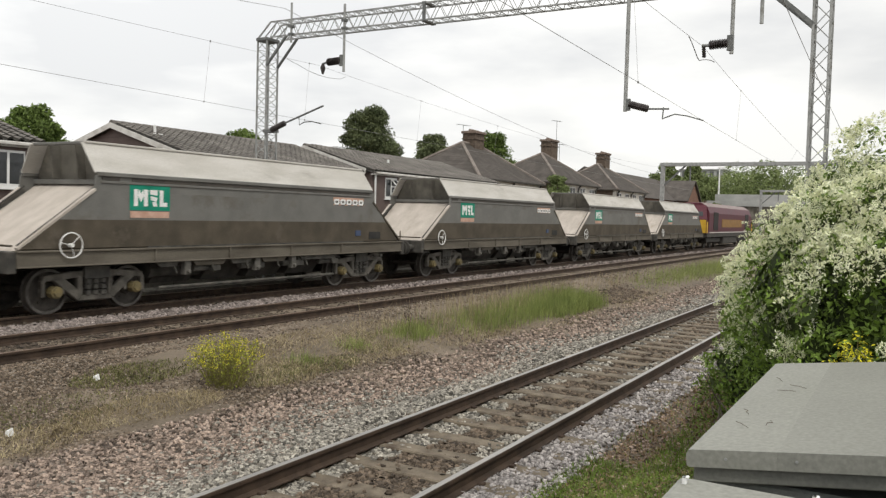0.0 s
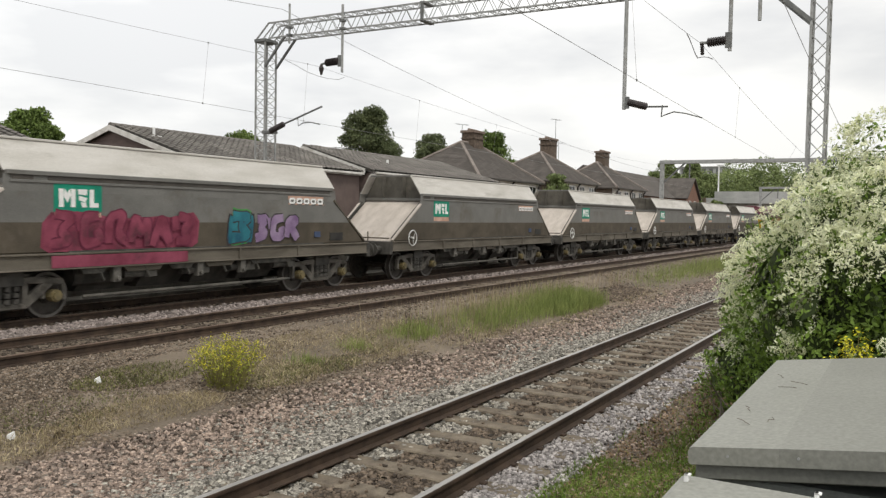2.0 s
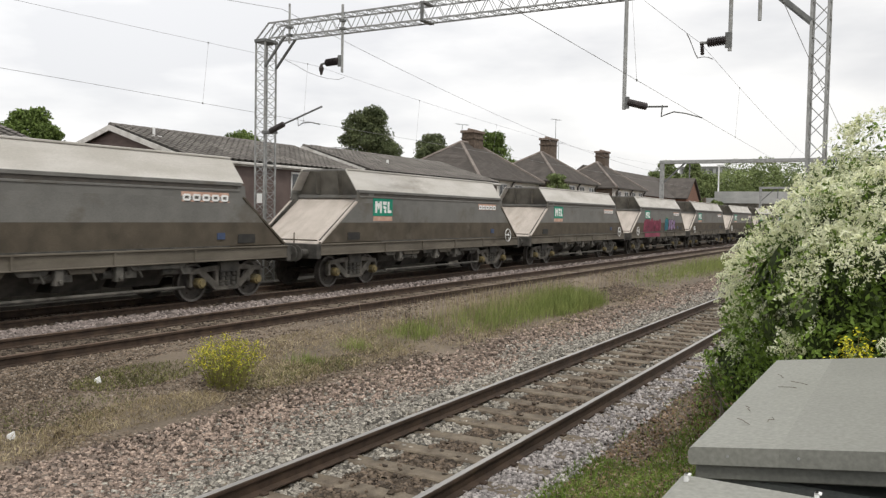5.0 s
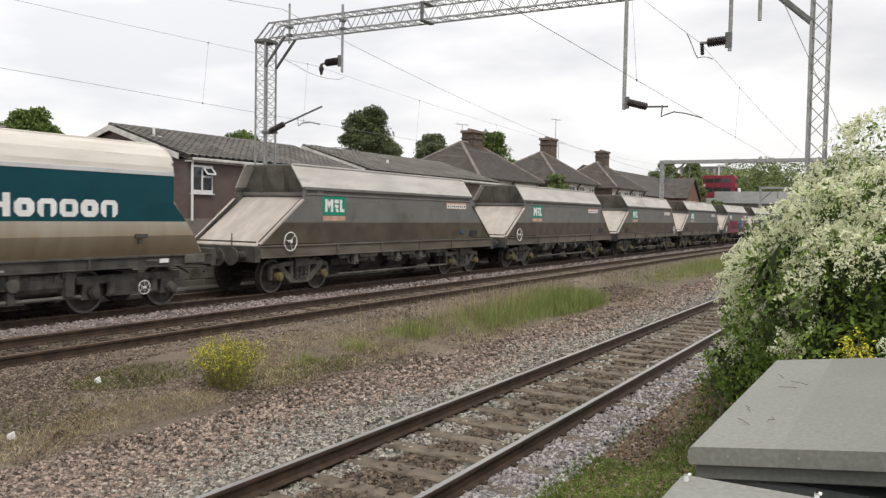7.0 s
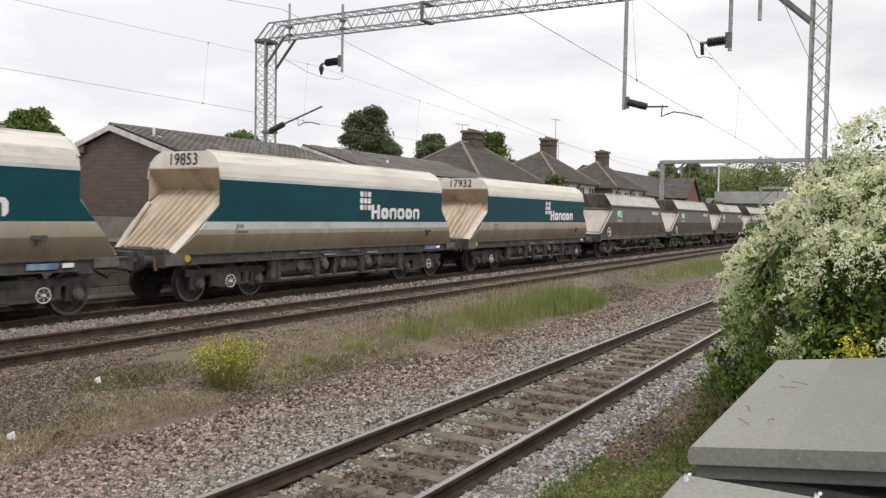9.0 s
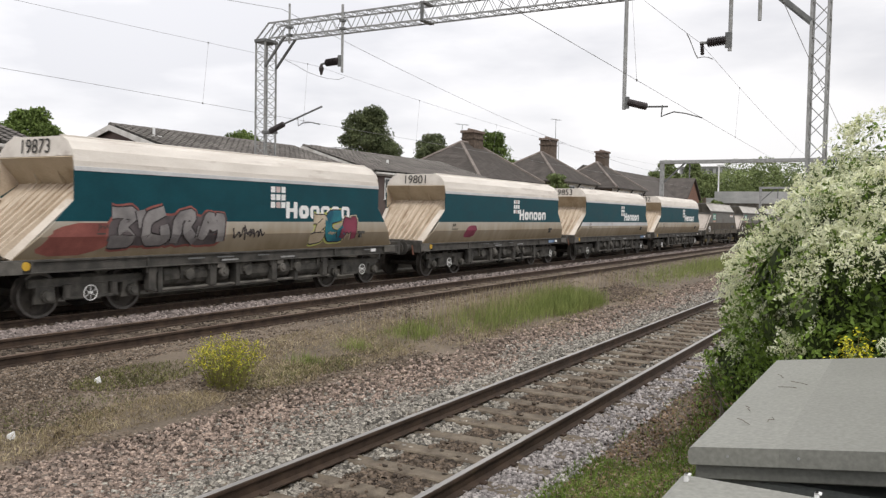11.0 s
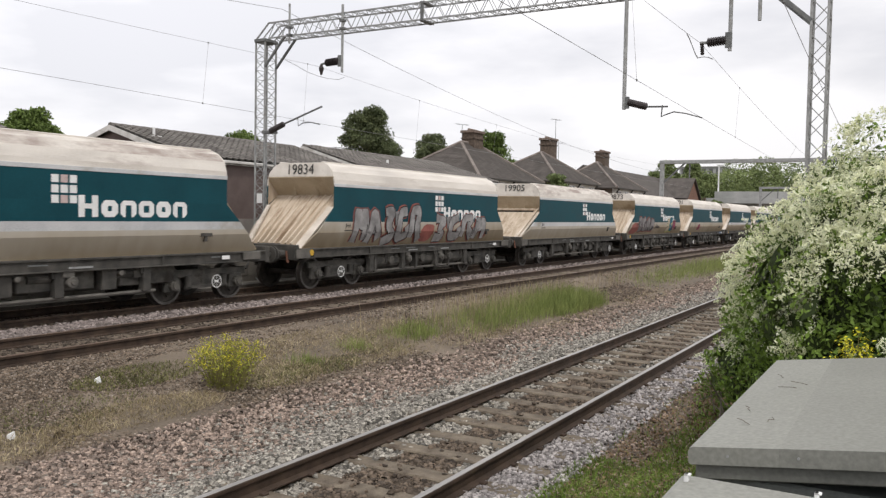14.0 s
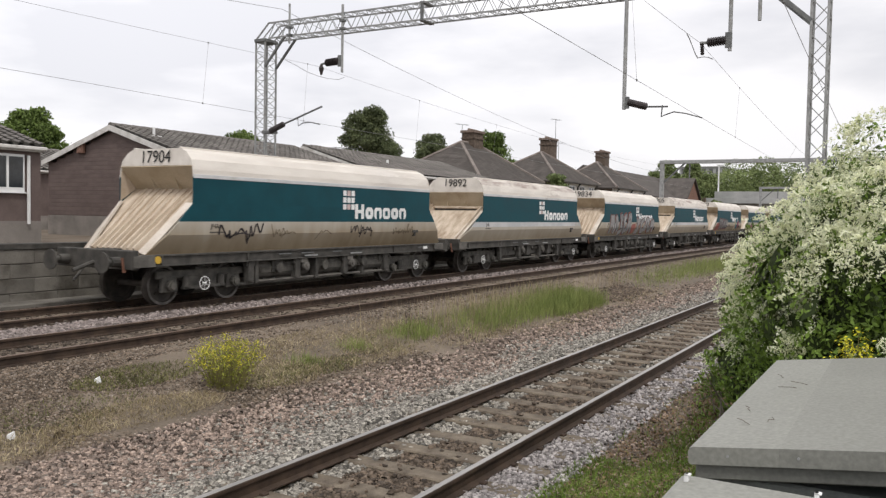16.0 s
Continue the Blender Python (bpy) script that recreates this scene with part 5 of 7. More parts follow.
def stroke(wag, pts, teal, material, r=0.025, off=0.013):
    """A sprayed line through points (x, z) on the side sheet."""
    soft = [pts[0]] + [(ax * (1 - u) + bx * u, az * (1 - u) + bz * u) for (ax, az), (bx, bz) in zip(pts, pts[1:]) for u in (0.2, 0.8)] + [pts[-1]]
    pts = soft if len(pts) > 2 else pts
    fine = [(ax + (bx - ax) * k / 5, az + (bz - az) * k / 5) for (ax, az), (bx, bz) in zip(pts, pts[1:]) for k in range(5)] + [pts[-1]]
    vs = []
    for i, (x, z) in enumerate(fine):
        (ax, az), (bx, bz) = fine[max(0, i - 1)], fine[min(len(fine) - 1, i + 1)]
        l = math.hypot(bx - ax, bz - az) or 1
        w = r * (0.93 + 0.09 * math.sin(i * 0.45 + x))
        for s in (-1, 1):
            xx, zz = x - s * (bz - az) / l * w, z + s * (bx - ax) / l * w
            vs.append((xx, side_y(zz, teal) - off - 0.00003 * i, zz))
    part("spray_line", Geo().add(vs, [(2 * i, 2 * i + 1, 2 * i + 3, 2 * i + 2) for i in range(len(fine) - 1)]), material, wag)


def tag_letters(wag, x0, x1, z0, z1, count, seed, material, r=0.022, teal=True):
    """A row of jagged sprayed squiggles that spell nothing."""
    rnd = random.Random(seed)
    w = (x1 - x0) / count
    for i in range(count):
        a = x0 + i * w
        j = lambda u, v: (a + w * (u + rnd.uniform(-0.12, 0.12)), z0 + (z1 - z0) * (v + rnd.uniform(-0.1, 0.1)))
        u, up = 0.0, rnd.random() < 0.5
        pts = []
        while u < 1.15:
            pts.append(j(u, (0.75 if up else 0.2) + rnd.uniform(-0.2, 0.25)))
            u, up = u + rnd.uniform(0.12, 0.3), not up
        stroke(wag, pts, teal, material, r)
        if i % 2:
            stroke(wag, [j(-0.1, 0.35), j(0.5, 0.5), j(1.1, 0.4)], teal, material, r * 0.6)


def sprayed_wall(wag, x0, x1, z0, z1, fill, edge, seed, teal, label):
    """One uneven sprayed mass with a stepped top, its outline behind and dark strokes over it."""
    rnd = random.Random(seed)
    n, rows = 22, 14
    tops, x = [], 0
    while len(tops) <= n:
        tops += [z1 + rnd.uniform(-0.13, 0.06)] * rnd.randint(2, 4)
    bots = [z0 + rnd.uniform(-0.03, 0.04) for i in range(n + 1)]
    for mat_, grow, off, nm in ((edge, 0.05, 0.004, "spray_outline"), (fill, 0.0, 0.008, "spray_fill")):
        vs = []
        for i in range(n + 1):
            u = i / n
            zt = tops[i] + grow + 0.02 * math.sin(i * 2.1)
            zb = bots[i] - grow
            if i in (0, n):
                zt, zb = zt - 0.25 * (zt - zb), zb + 0.15 * (zt - zb)
            for k in range(rows + 1):
                z = zb + (zt - zb) * k / rows
                vs.append((x0 - grow + (x1 - x0 + 2 * grow) * u + 0.05 * (z - z0), side_y(z, teal) - off - (0.004 if teal else 0), z))
        m = rows + 1
        part(nm, Geo().add(vs, [(i * m + k, (i + 1) * m + k, (i + 1) * m + k + 1, i * m + k + 1) for i in range(n) for k in range(rows)]), M[mat_], wag, label if nm == "spray_fill" else "")


SHAPES = ([(0.05, 0.03), (0.18, 0.9), (0.85, 0.97), (0.5, 0.5), (1.0, 0.05)], [(0.1, 0.95), (0.9, 0.9), (0.35, 0.5), (0.85, 0.12), (0.0, 0.05)], [(0.05, 0.05), (0.3, 0.98), (0.5, 0.4), (0.8, 1.0), (0.95, 0.03)],
          [(0.9, 0.95), (0.15, 0.85), (0.1, 0.1), (0.95, 0.15), (0.8, 0.5)], [(0.0, 0.0), (0.45, 1.0), (0.95, 0.05), (0.6, 0.42), (0.25, 0.38)])


def fat_shapes(wag, x0, x1, z0, z1, count, seed, teal, fill, edge, halo, fat=0.1):
    """A row of fat angular sprayed strokes, outlined and haloed, that spell nothing."""
    rnd = random.Random(seed)
    w = (x1 - x0) / count
    for i in range(count):
        a = x0 + i * w
        pts = [(a + w * (0.08 + 0.84 * (u + rnd.uniform(-0.08, 0.08))), z0 + fat * 0.5 + (z1 - z0 - fat) * min(1.05, max(-0.02, v + rnd.uniform(-0.08, 0.08)))) for u, v in SHAPES[(i * 2 + seed) % 5]]
        top = [(a + w * 0.02, pts[0][1]), (a + w * 0.1, (z0 + z1) / 2)] if i % 2 else None
        for k, line in enumerate((top, pts)):
            if line:
                j = 0.004 * (2 * i + k)
                if halo:
                    stroke(wag, line, teal, M[halo], fat + 0.08, 0.004 + 0.0003 * (2 * i + k))
                stroke(wag, line, teal, M[edge], fat + 0.035, 0.009 + j)
                stroke(wag, line, teal, M[fill], fat, 0.011 + j)


def teal_wagon(number, label, smooth_end, band, grimy):
    """Cream and teal bogie hopper."""
    L = 13.0
    rear, fore = (1.70, 1.25) if smooth_end else (1.42, 1.02)
    wag = thing("hopper_wagon", label, "freight wagon", "cream and teal hopper wagons")
    underframe(wag, L, 1)
    t0 = 0.02 if smooth_end else 0.26
    at = lambda z: (t0 + (z - 1.20) / 1.14 * (rear - t0), 0.02 + (z - 1.20) / 1.14 * (fore - 0.02))
    A0, A1, A2, A3 = (1.04, 1.16, t0 - 0.03, -0.02), (HW, 1.93, *at(1.93)), (HW, 2.35, rear, fore), (HW, 2.97, rear, fore)
    B1, B2, B3, B4 = (1.265, 3.14, rear, fore), (1.19, 3.37, rear + 0.01, fore + 0.03), (1.02, 3.55, rear + 0.03, fore + 0.06), (0.79, 3.655, rear + 0.04, fore + 0.08)
    low = M["tan_side"] if grimy else M["tan_side_clean"]
    K = (1.25, 1.62, *at(1.62))      # the lower side is nearly upright, then turns in
    side_panel("lower_side", wag, L, 0, A0, K, low, "tan dusty lower side sheet")
    if band:
        A05 = (1.262, 1.74, *at(1.74))
        side_panel("lower_side", wag, L, 0, K, A05, low)
        side_panel("band_side", wag, L, 0, A05, A1, M["band_grey"], "pale grey band")
    else:
        side_panel("lower_side", wag, L, 0, K, A1, low)
    side_panel("teal_side", wag, L, 0, A1, A2, M["teal"], "teal painted side sheet")
    side_panel("teal_side", wag, L, 0, A2, A3, M["teal"])
    side_panel("top_side", wag, L, 0, A3, B1, M["cream"], "cream upper sheet streaked with dirt")
    for (a_, b_), worn in (((B1, B2), "cream_worn"), ((B2, B3), "cream_dirt"), ((B3, B4), "cream_dirt")):
        side_panel("top_side", wag, L, 0, a_, b_, M[worn] if smooth_end else M["cream"])
    for s in (-1, 1):
        part("side_strip", Geo().box(rear, L - fore, s * HW - 0.012, s * HW + 0.012, 2.94, 3.03), M["band_grey"], wag, "", 0.004)
        part("top_rim", Geo().box(B4[2], L - B4[3], s * 0.79 - 0.04, s * 0.79 + 0.04, 3.63, 3.675), M["cream"], wag, "", 0.01)
        part("lower_rib", Geo().box(0.1, L - 0.1, s * 1.06 - 0.05, s * 1.06 + 0.05, 1.135, 1.185), M["tan_clean"], wag, "", 0.015)
    part("load", Geo().box(2.2, L - 2.2, -0.8, 0.8, 2.4, 3.35), M["inside"], wag)
    for e in (0, 1):
        fx = (lambda x: x) if e == 0 else (lambda x: L - x)
        ins = rear if e == 0 else fore
        tip = 0.26 if e == 0 and not smooth_end else 0.02
        broad = 1.0 if smooth_end else 0.9
        brow = 3.09 if smooth_end else 3.24
        g_ = 1.14 / ins
        xe = ins + (0.3 if smooth_end else 0.5)
        ze = 2.42 + (xe - ins) * g_ * 0.75
        part("number_panel", Geo().slab([(fx(ins), -1.235, brow), (fx(ins), 1.235, brow), (fx(ins + 0.01), 1.18, 3.37), (fx(ins + 0.03), 1.01, 3.55), (fx(ins + 0.04), 0.79, 3.645), (fx(ins + 0.04), -0.79, 3.645), (fx(ins + 0.03), -1.01, 3.55), (fx(ins + 0.01), -1.18, 3.37)], 0.03), M["cream"], wag, "cream end panel")
        part("end_hood", Geo().slab([(fx(ins + 0.01), -1.235, brow - 0.005), (fx(ins + 0.01), 1.235, brow - 0.005), (fx(xe), 1.25, ze - 0.02), (fx(xe), -1.25, ze - 0.02)], 0.03), M["tan_hood"], wag, "tan underside of the end hood")
        part("end_slope", Geo().slab([(fx(tip), -broad, 1.20), (fx(tip), broad, 1.20), (fx(ins), 1.25, 2.34), (fx(xe), 1.25, ze), (fx(xe), -1.25, ze), (fx(ins), -1.25, 2.34)], 0.03), M["tan_end"], wag, "sloping end sheet streaked with stone dust")
        if not smooth_end:
            for k in range(8):
                u = -1 + (k + 0.5) / 4
                part("end_rib", Geo().prism([(-0.05, 0.0), (0.05, 0.0), (0.03, 0.12), (-0.03, 0.12)], 0.0, 1.0), M["tan_end"], wag,
                     at=Matrix(((fx(xe - 0.05) - fx(tip + 0.01), 0, -1.0 * (1 if e == 0 else -1) * 0.6, fx(tip + 0.01)), (u * 0.29, 1, 0, u * 0.81), (ze - 1.23, 0, 0.8, 1.23), (0, 0, 0, 1))))
        else:
            part("end_lip", Geo().box(min(fx(ins - 0.02), fx(xe)), max(fx(ins - 0.02), fx(xe)), -0.98, 0.98, 2.44, 2.51), M["tan_end"], wag, "projecting lip", 0.015)
            # solid dark block; the slot's shade below the lip is its colour
            part("lip_gap", Geo().box(min(fx(ins + 0.02), fx(xe)), max(fx(ins + 0.02), fx(xe)), -0.94, 0.94, 2.36, 2.44), M["ink_soft"], wag)
            for s in ((-1, 1) if e == 0 else ()):
                part("cheek_plate", Geo().slab([(fx(0.05), s * 0.98, 1.30), (fx(ins + 0.3), s * 1.16, 2.55), (fx(ins + 0.3), s * 1.16, 2.70), (fx(ins - 0.2), s * 1.16, 2.42), (fx(0.05), s * 0.98, 1.35)], 0.03), M["tan_end"], wag)
        for s in (-1, 1):
            part("end_flange", Geo().slab([(fx(tip - 0.01), s * 1.045, 1.19), (fx(tip - 0.03), s * 0.82, 1.24), (fx(ins - 0.05), s * 1.09, 2.37), (fx(ins + 0.02), s * 1.255, 2.36)], 0.05), M["flange_pale"] if e == 0 else M["tan_hood"], wag)
        for s in (-1, 1):
            part("hood_cheek", Geo().slab([(fx(ins - 0.0), s * 1.245, 2.40), (fx(xe), s * 1.245, ze), (fx(ins + 0.02), s * 1.245, brow - 0.02)], 0.01 * s), M["tan_end"], wag)
        for k in (-0.42, 0.42):
            part("hood_stiffener", Geo().slab([(fx(xe - 0.02), k, ze + 0.02), (fx(xe - 0.16), k, ze - 0.04), (fx(ins + 0.2), k, 3.0)], 0.02), M["tan_hood"], wag)
        if number:
            lettering(number, 0.42, Matrix.Translation((fx(ins + 0.018 - (0.03 if e == 0 else 0.05)), 0, 3.31)) @ pose(0, 0, 0, 0, 0, -90 if e == 0 else 90) @ pose(0, 0, 0, 86, 0, 0), wag, M["ink"], "black painted wagon number")
    for xc in (1.95, L - (1.7 if smooth_end else 1.95)):
        bogie_parts(wag, xc, 1)
    hand_wheel(wag, 1.80, -1.26, 0.48, 0.155, M["white_mark"], spokes=6)
    hand_wheel(wag, L - (1.55 if smooth_end else 1.8), -1.26, 0.50, 0.15, M["white_mark"], spokes=6)
    y = -HW
    lg = part("name_mark", Geo().box(7.70, 7.84, y - 0.006, y + 0.002, 2.02, 2.46), M["white_mark"], wag, "company mark drawn as white blocks")
    for x0, x1, z0, z1 in ((7.84, 8.01, 2.19, 2.29), (8.01, 8.15, 2.02, 2.46)):
        part("mark_bar", Geo().box(x0, x1, y - 0.006, y + 0.002, z0, z1), M["white_mark"], lg)
    for i in range(5):
        part("mark_bar", open_block(8.23 + i * 0.465, 8.63 + i * 0.465, 2.02, 2.37, y - 0.006, y + 0.002, 0.125 if i % 3 else 0.15, i in (1, 4)), M["white_mark"], lg)
    for i in range(3):
        for j in range(3):
            part("mark_square", Geo().box(7.11 + i * 0.2, 7.265 + i * 0.2, y - 0.006, y + 0.002, 2.29 + j * 0.2, 2.445 + j * 0.2), M["pinkish_pale"] if (i, j) in ((1, 0), (1, 2)) else M["white_mark"], lg)
    lettering("JHA", 0.16, Matrix.Translation((2.1, side_y(1.77, True) - 0.01, 1.77)) @ pose(0, 0, 0, 95, 0, 0), wag, M["ink_soft"], "small painted type code")
    part("data_bar", Geo().box(1.95, 2.4, side_y(1.68, True) - 0.006, side_y(1.68, True), 1.66, 1.69), M["ink_soft"], wag, "small unreadable data marks")
    part("end_plate", Geo().box(-0.28, 0.30, -1.335, -1.322, 0.93, 1.18), M["bogie_pale"], wag, "dusty plate at the frame end", 0.003)
    part("label_plate", Geo().box(L - 1.45, L - 1.2, -1.335, -1.322, 1.02, 1.11), M["white_mark"], wag, "white data plate")
    part("junction_box", Geo().box(L - 0.75, L - 0.15, -1.36, -1.322, 0.98, 1.18), M["bogie_pale"], wag, "", 0.01)
    tip = 0.26 if not smooth_end else 0.02
    if number in ("19853", "19801"):
        part("label_plate", Geo().box(L - 2.2, L - 1.55, -1.336, -1.322, 1.0, 1.12), M["blue_plate"], wag, "faded blue plate on the sole bar")
    part("drain_chute", Geo().slab([(-0.32, -1.0, 1.14), (-0.22, -1.0, 1.14), (-0.25, -1.05, 0.82), (-0.33, -1.05, 0.82)], 0.03), M["chute_rust"], wag, "rusty chute at the wagon end")
    for i in range(6):
        part("data_bar", Geo().box(tip - 0.01, tip + 0.02, -0.75 + i * 0.17, -0.65 + i * 0.17, 1.21, 1.26), M["ink_soft"], wag)
    if not smooth_end:
        part("yellow_disc", Geo().tube((0.36, -1.345, 1.08), (0.36, -1.30, 1.08), 0.085, 14), M["gold"], wag, "yellow disc on the frame")
    part("side_latch", Geo().box(L - 2.05, L - 1.72, -1.28, -1.2, 1.58, 1.66).box(L - 1.93, L - 1.85, -1.26, -1.12, 1.46, 1.58), M["dark_steel"], wag)
    for i, (a, b) in enumerate(((4.3, 4.8), (5.2, 5.75), (6.6, 7.0), (11.2, 11.5))):
        part("label_plate", Geo().box(a, b, -1.335, -1.322, 1.07, 1.10), M["galv_dark"], wag)
    for a, b in ((3.5, 5.9), (6.5, 8.2), (8.8, 10.3)) if smooth_end else ():
        part("equipment_case", Geo().box(a, b, -1.10, -0.6, 0.54, 1.0).box(a + 0.04, b - 0.04, -1.13, -1.08, 0.93, 1.0), M["bogie"], wag, "dark equipment case", 0.02)
    for a in (6.2, 8.5) if smooth_end else ():
        part("case_bracket", Geo().box(a - 0.2, a + 0.16, -1.22, -1.0, 0.50, 1.0), M["dark_steel"], wag, "", 0.015)
        part("door_lock", Geo().tube((a + 0.22, -1.15, 0.84), (a + 0.22, -1.30, 0.84), 0.06, 10).box(a + 0.1, a + 0.4, -1.20, -1.12, 0.80, 0.90), M["bogie_pale"], wag, "pale dusty door gear", 0.01)
    for a, b in ((3.75, 5.75), (6.15, 8.0), (8.35, 9.3)) if not smooth_end else ():
        part("air_tank", Geo().tube((a, -0.92, 0.70), (b, -0.92, 0.70), 0.26, 14).tube((a - 0.05, -0.92, 0.70), (a, -0.92, 0.70), 0.16, 14, 0.26).tube((b, -0.92, 0.70), (b + 0.05, -0.92, 0.70), 0.26, 14, 0.16), M["bogie"], wag, "large dusty air tank")
        part("tank_hanger", Geo().box(a - 0.22, a - 0.10, -1.24, -1.0, 0.36, 1.0), M["dark_steel"], wag)
    for i in range(0 if smooth_end else 3):
        part("door_motor", Geo().tube((4.4 + i * 1.9, -1.18, 0.72), (4.4 + i * 1.9, -1.30, 0.72), 0.13, 10).box(4.2 + i * 1.9, 4.6 + i * 1.9, -1.2, -1.05, 0.62, 0.98), M["bogie"], wag)
    return wag


M["tan_clean"] = mat("tan_clean", (0.36, 0.31, 0.235), (0.46, 0.41, 0.33), 1.5, 0.7, c3=(0.26, 0.21, 0.15), spots=0.15, bump=0.08)
M["tan_hood"] = mat("tan_hood", (0.40, 0.325, 0.225), (0.50, 0.42, 0.31), 1.5, 0.8, c3=(0.30, 0.23, 0.15), spots=0.2, bump=0.08)
M["spray_mid"] = mat("spray_mid", (0.075, 0.065, 0.068), (0.13, 0.11, 0.112), 2.2, 0.7)
M["gold_dim"] = mat("gold_dim", (0.22, 0.12, 0.04), (0.30, 0.17, 0.06), 2, 0.6)
M["flange_pale"] = mat("flange_pale", (0.50, 0.44, 0.37), (0.66, 0.60, 0.53), 1.6, 0.75, c3=(0.38, 0.31, 0.24), spots=0.2, bump=0.08)
M["tan_hood_dark"] = mat("tan_hood_dark", (0.13, 0.10, 0.065), (0.19, 0.15, 0.10), 3, 0.8)
M["pinkish_pale"] = mat("pinkish_pale", (0.5, 0.38, 0.36), (0.62, 0.5, 0.48), 4, 0.6)
M["ink_soft"] = mat("ink_soft", (0.06, 0.055, 0.05), (0.09, 0.08, 0.07), 4, 0.7)

wagons = []   # (thing, place of its rear edge at the start)
grey_base = {v: grey_wagon("grey bogie hopper wagon with dust-white top and brown lower sides" if v != 1 else "grey bogie hopper wagon with pink graffiti on its side", v) for v in (0, 1, 2)}
gw = grey_base[1]
sprayed_wall(gw, 2.35, 6.2, 1.36, 2.06, "spray_pink", "spray_pink", 300, False, "faded pink graffiti")
fat_shapes(gw, 2.5, 6.1, 1.36, 2.12, 6, 301, False, "spray_pink", "spray_pink_dark", None, 0.09)
part("spray_fill", Geo().box(2.5, 5.9, -1.325, -1.321, 1.02, 1.26), M["spray_pink"], gw)
sprayed_wall(gw, 7.2, 8.05, 1.40, 2.12, "spray_teal", "spray_dark", 320, False, "blue graffiti")
fat_shapes(gw, 7.25, 8.05, 1.42, 2.2, 1, 321, False, "spray_teal", "spray_dark", "spray_green", 0.13)
fat_shapes(gw, 8.1, 9.8, 1.42, 2.1, 3, 331, False, "spray_lilac", "spray_dark", None, 0.12)
plan_grey = [0, 0, 0, 0, 0, 1, 2, 2, 0, 0]   # from the locomotive backwards


def put_train():
    for i, v in enumerate(plan_grey):
        base = grey_base[v]
        first = not any(w is base for w, _ in wagons)
        w = base if first else copy_thing(base, pose(0, C3, Z2))
        wagons.append((w, W0 + PITCH_W * (3 - i)))
    teal = [("17932", False, False, True), ("19853", False, True, True), ("19801", False, False, True), ("19873", False, False, True),
            ("19905", True, True, False), ("19834", False, False, True), ("19892", True, True, False), ("17904", False, False, True)]
    extra = {"19873": " and graffiti", "19834": " and silver graffiti"}
    for k, (num, sm, band, grimy) in enumerate(teal):
        w = teal_wagon(num, "cream and teal bogie hopper wagon with " + ("smooth end" if sm else "ribbed end") + extra.get(num, " and pale band" if band else " and tan grime"), sm, band, grimy)
        wagons.append((w, W0 - PITCH_W * (7 + k) + (-0.35, 0, 0.2, 0, 0, 0, 0, 0.2)[k]))     # couplings are not all drawn equally tight
        if num == "19873":
            patch("spray_outline", w, 0.75, 2.45, 1.24, 1.9, M["spray_red"], 7, 0.003, True, 0.3, "red graffiti")
            sprayed_wall(w, 2.2, 5.4, 1.40, 2.1, "spray_mid", "spray_red", 400, True, "silver graffiti with red outline")
            fat_shapes(w, 2.15, 5.5, 1.38, 2.22, 4, 401, True, "spray_grey", "spray_dark", "spray_red", 0.13)
            tag_letters(w, 5.8, 6.9, 1.45, 1.85, 3, 3, M["spray_dark"])
            fat_shapes(w, 8.7, 9.5, 1.36, 2.1, 1, 421, True, "spray_cream", "spray_dark", "spray_lime", 0.14)
            fat_shapes(w, 9.35, 10.3, 1.34, 2.24, 1, 433, True, "spray_teal", "spray_dark", "spray_lime", 0.17)
            fat_shapes(w, 10.15, 10.85, 1.36, 2.15, 1, 442, True, "spray_pink", "spray_dark", "spray_cream", 0.13)
        if num == "19834":
            fat_shapes(w, 2.35, 6.2, 1.24, 2.44, 5, 502, True, "spray_silver", "spray_dark", "spray_red", 0.15)
            patch("spray_outline", w, 6.2, 7.1, 1.26, 1.85, M["spray_red"], 9, 0.003, True, 0.1)
            fat_shapes(w, 7.05, 10.95, 1.24, 2.18, 4, 541, True, "spray_silver", "spray_dark", "spray_red", 0.15)
            patch("spray_outline", w, 10.7, 11.2, 1.3, 1.65, M["spray_red"], 29, 0.003, True, 0.1)
        if num == "17904":
            tag_letters(w, 2.2, 3.75, 1.40, 1.92, 3, 5, M["spray_dark"], 0.026)
            for x0, x1, c, sd in ((4.1, 5.0, 2, 8), (5.9, 6.5, 1, 15), (9.8, 11.0, 3, 31)):
                tag_letters(w, x0, x1, 1.45, 1.86, c, sd, M["tan_hood_dark"], 0.013)
            tag_letters(w, 7.5, 8.6, 1.48, 1.9, 2, 12, M["spray_dark"], 0.02)
        if num == "19801":
            patch("spray_outline", w, 3.0, 3.9, 1.35, 1.8, M["spray_pink"], 19, 0.003, True, 0.1, "red smudge of graffiti")


put_train()


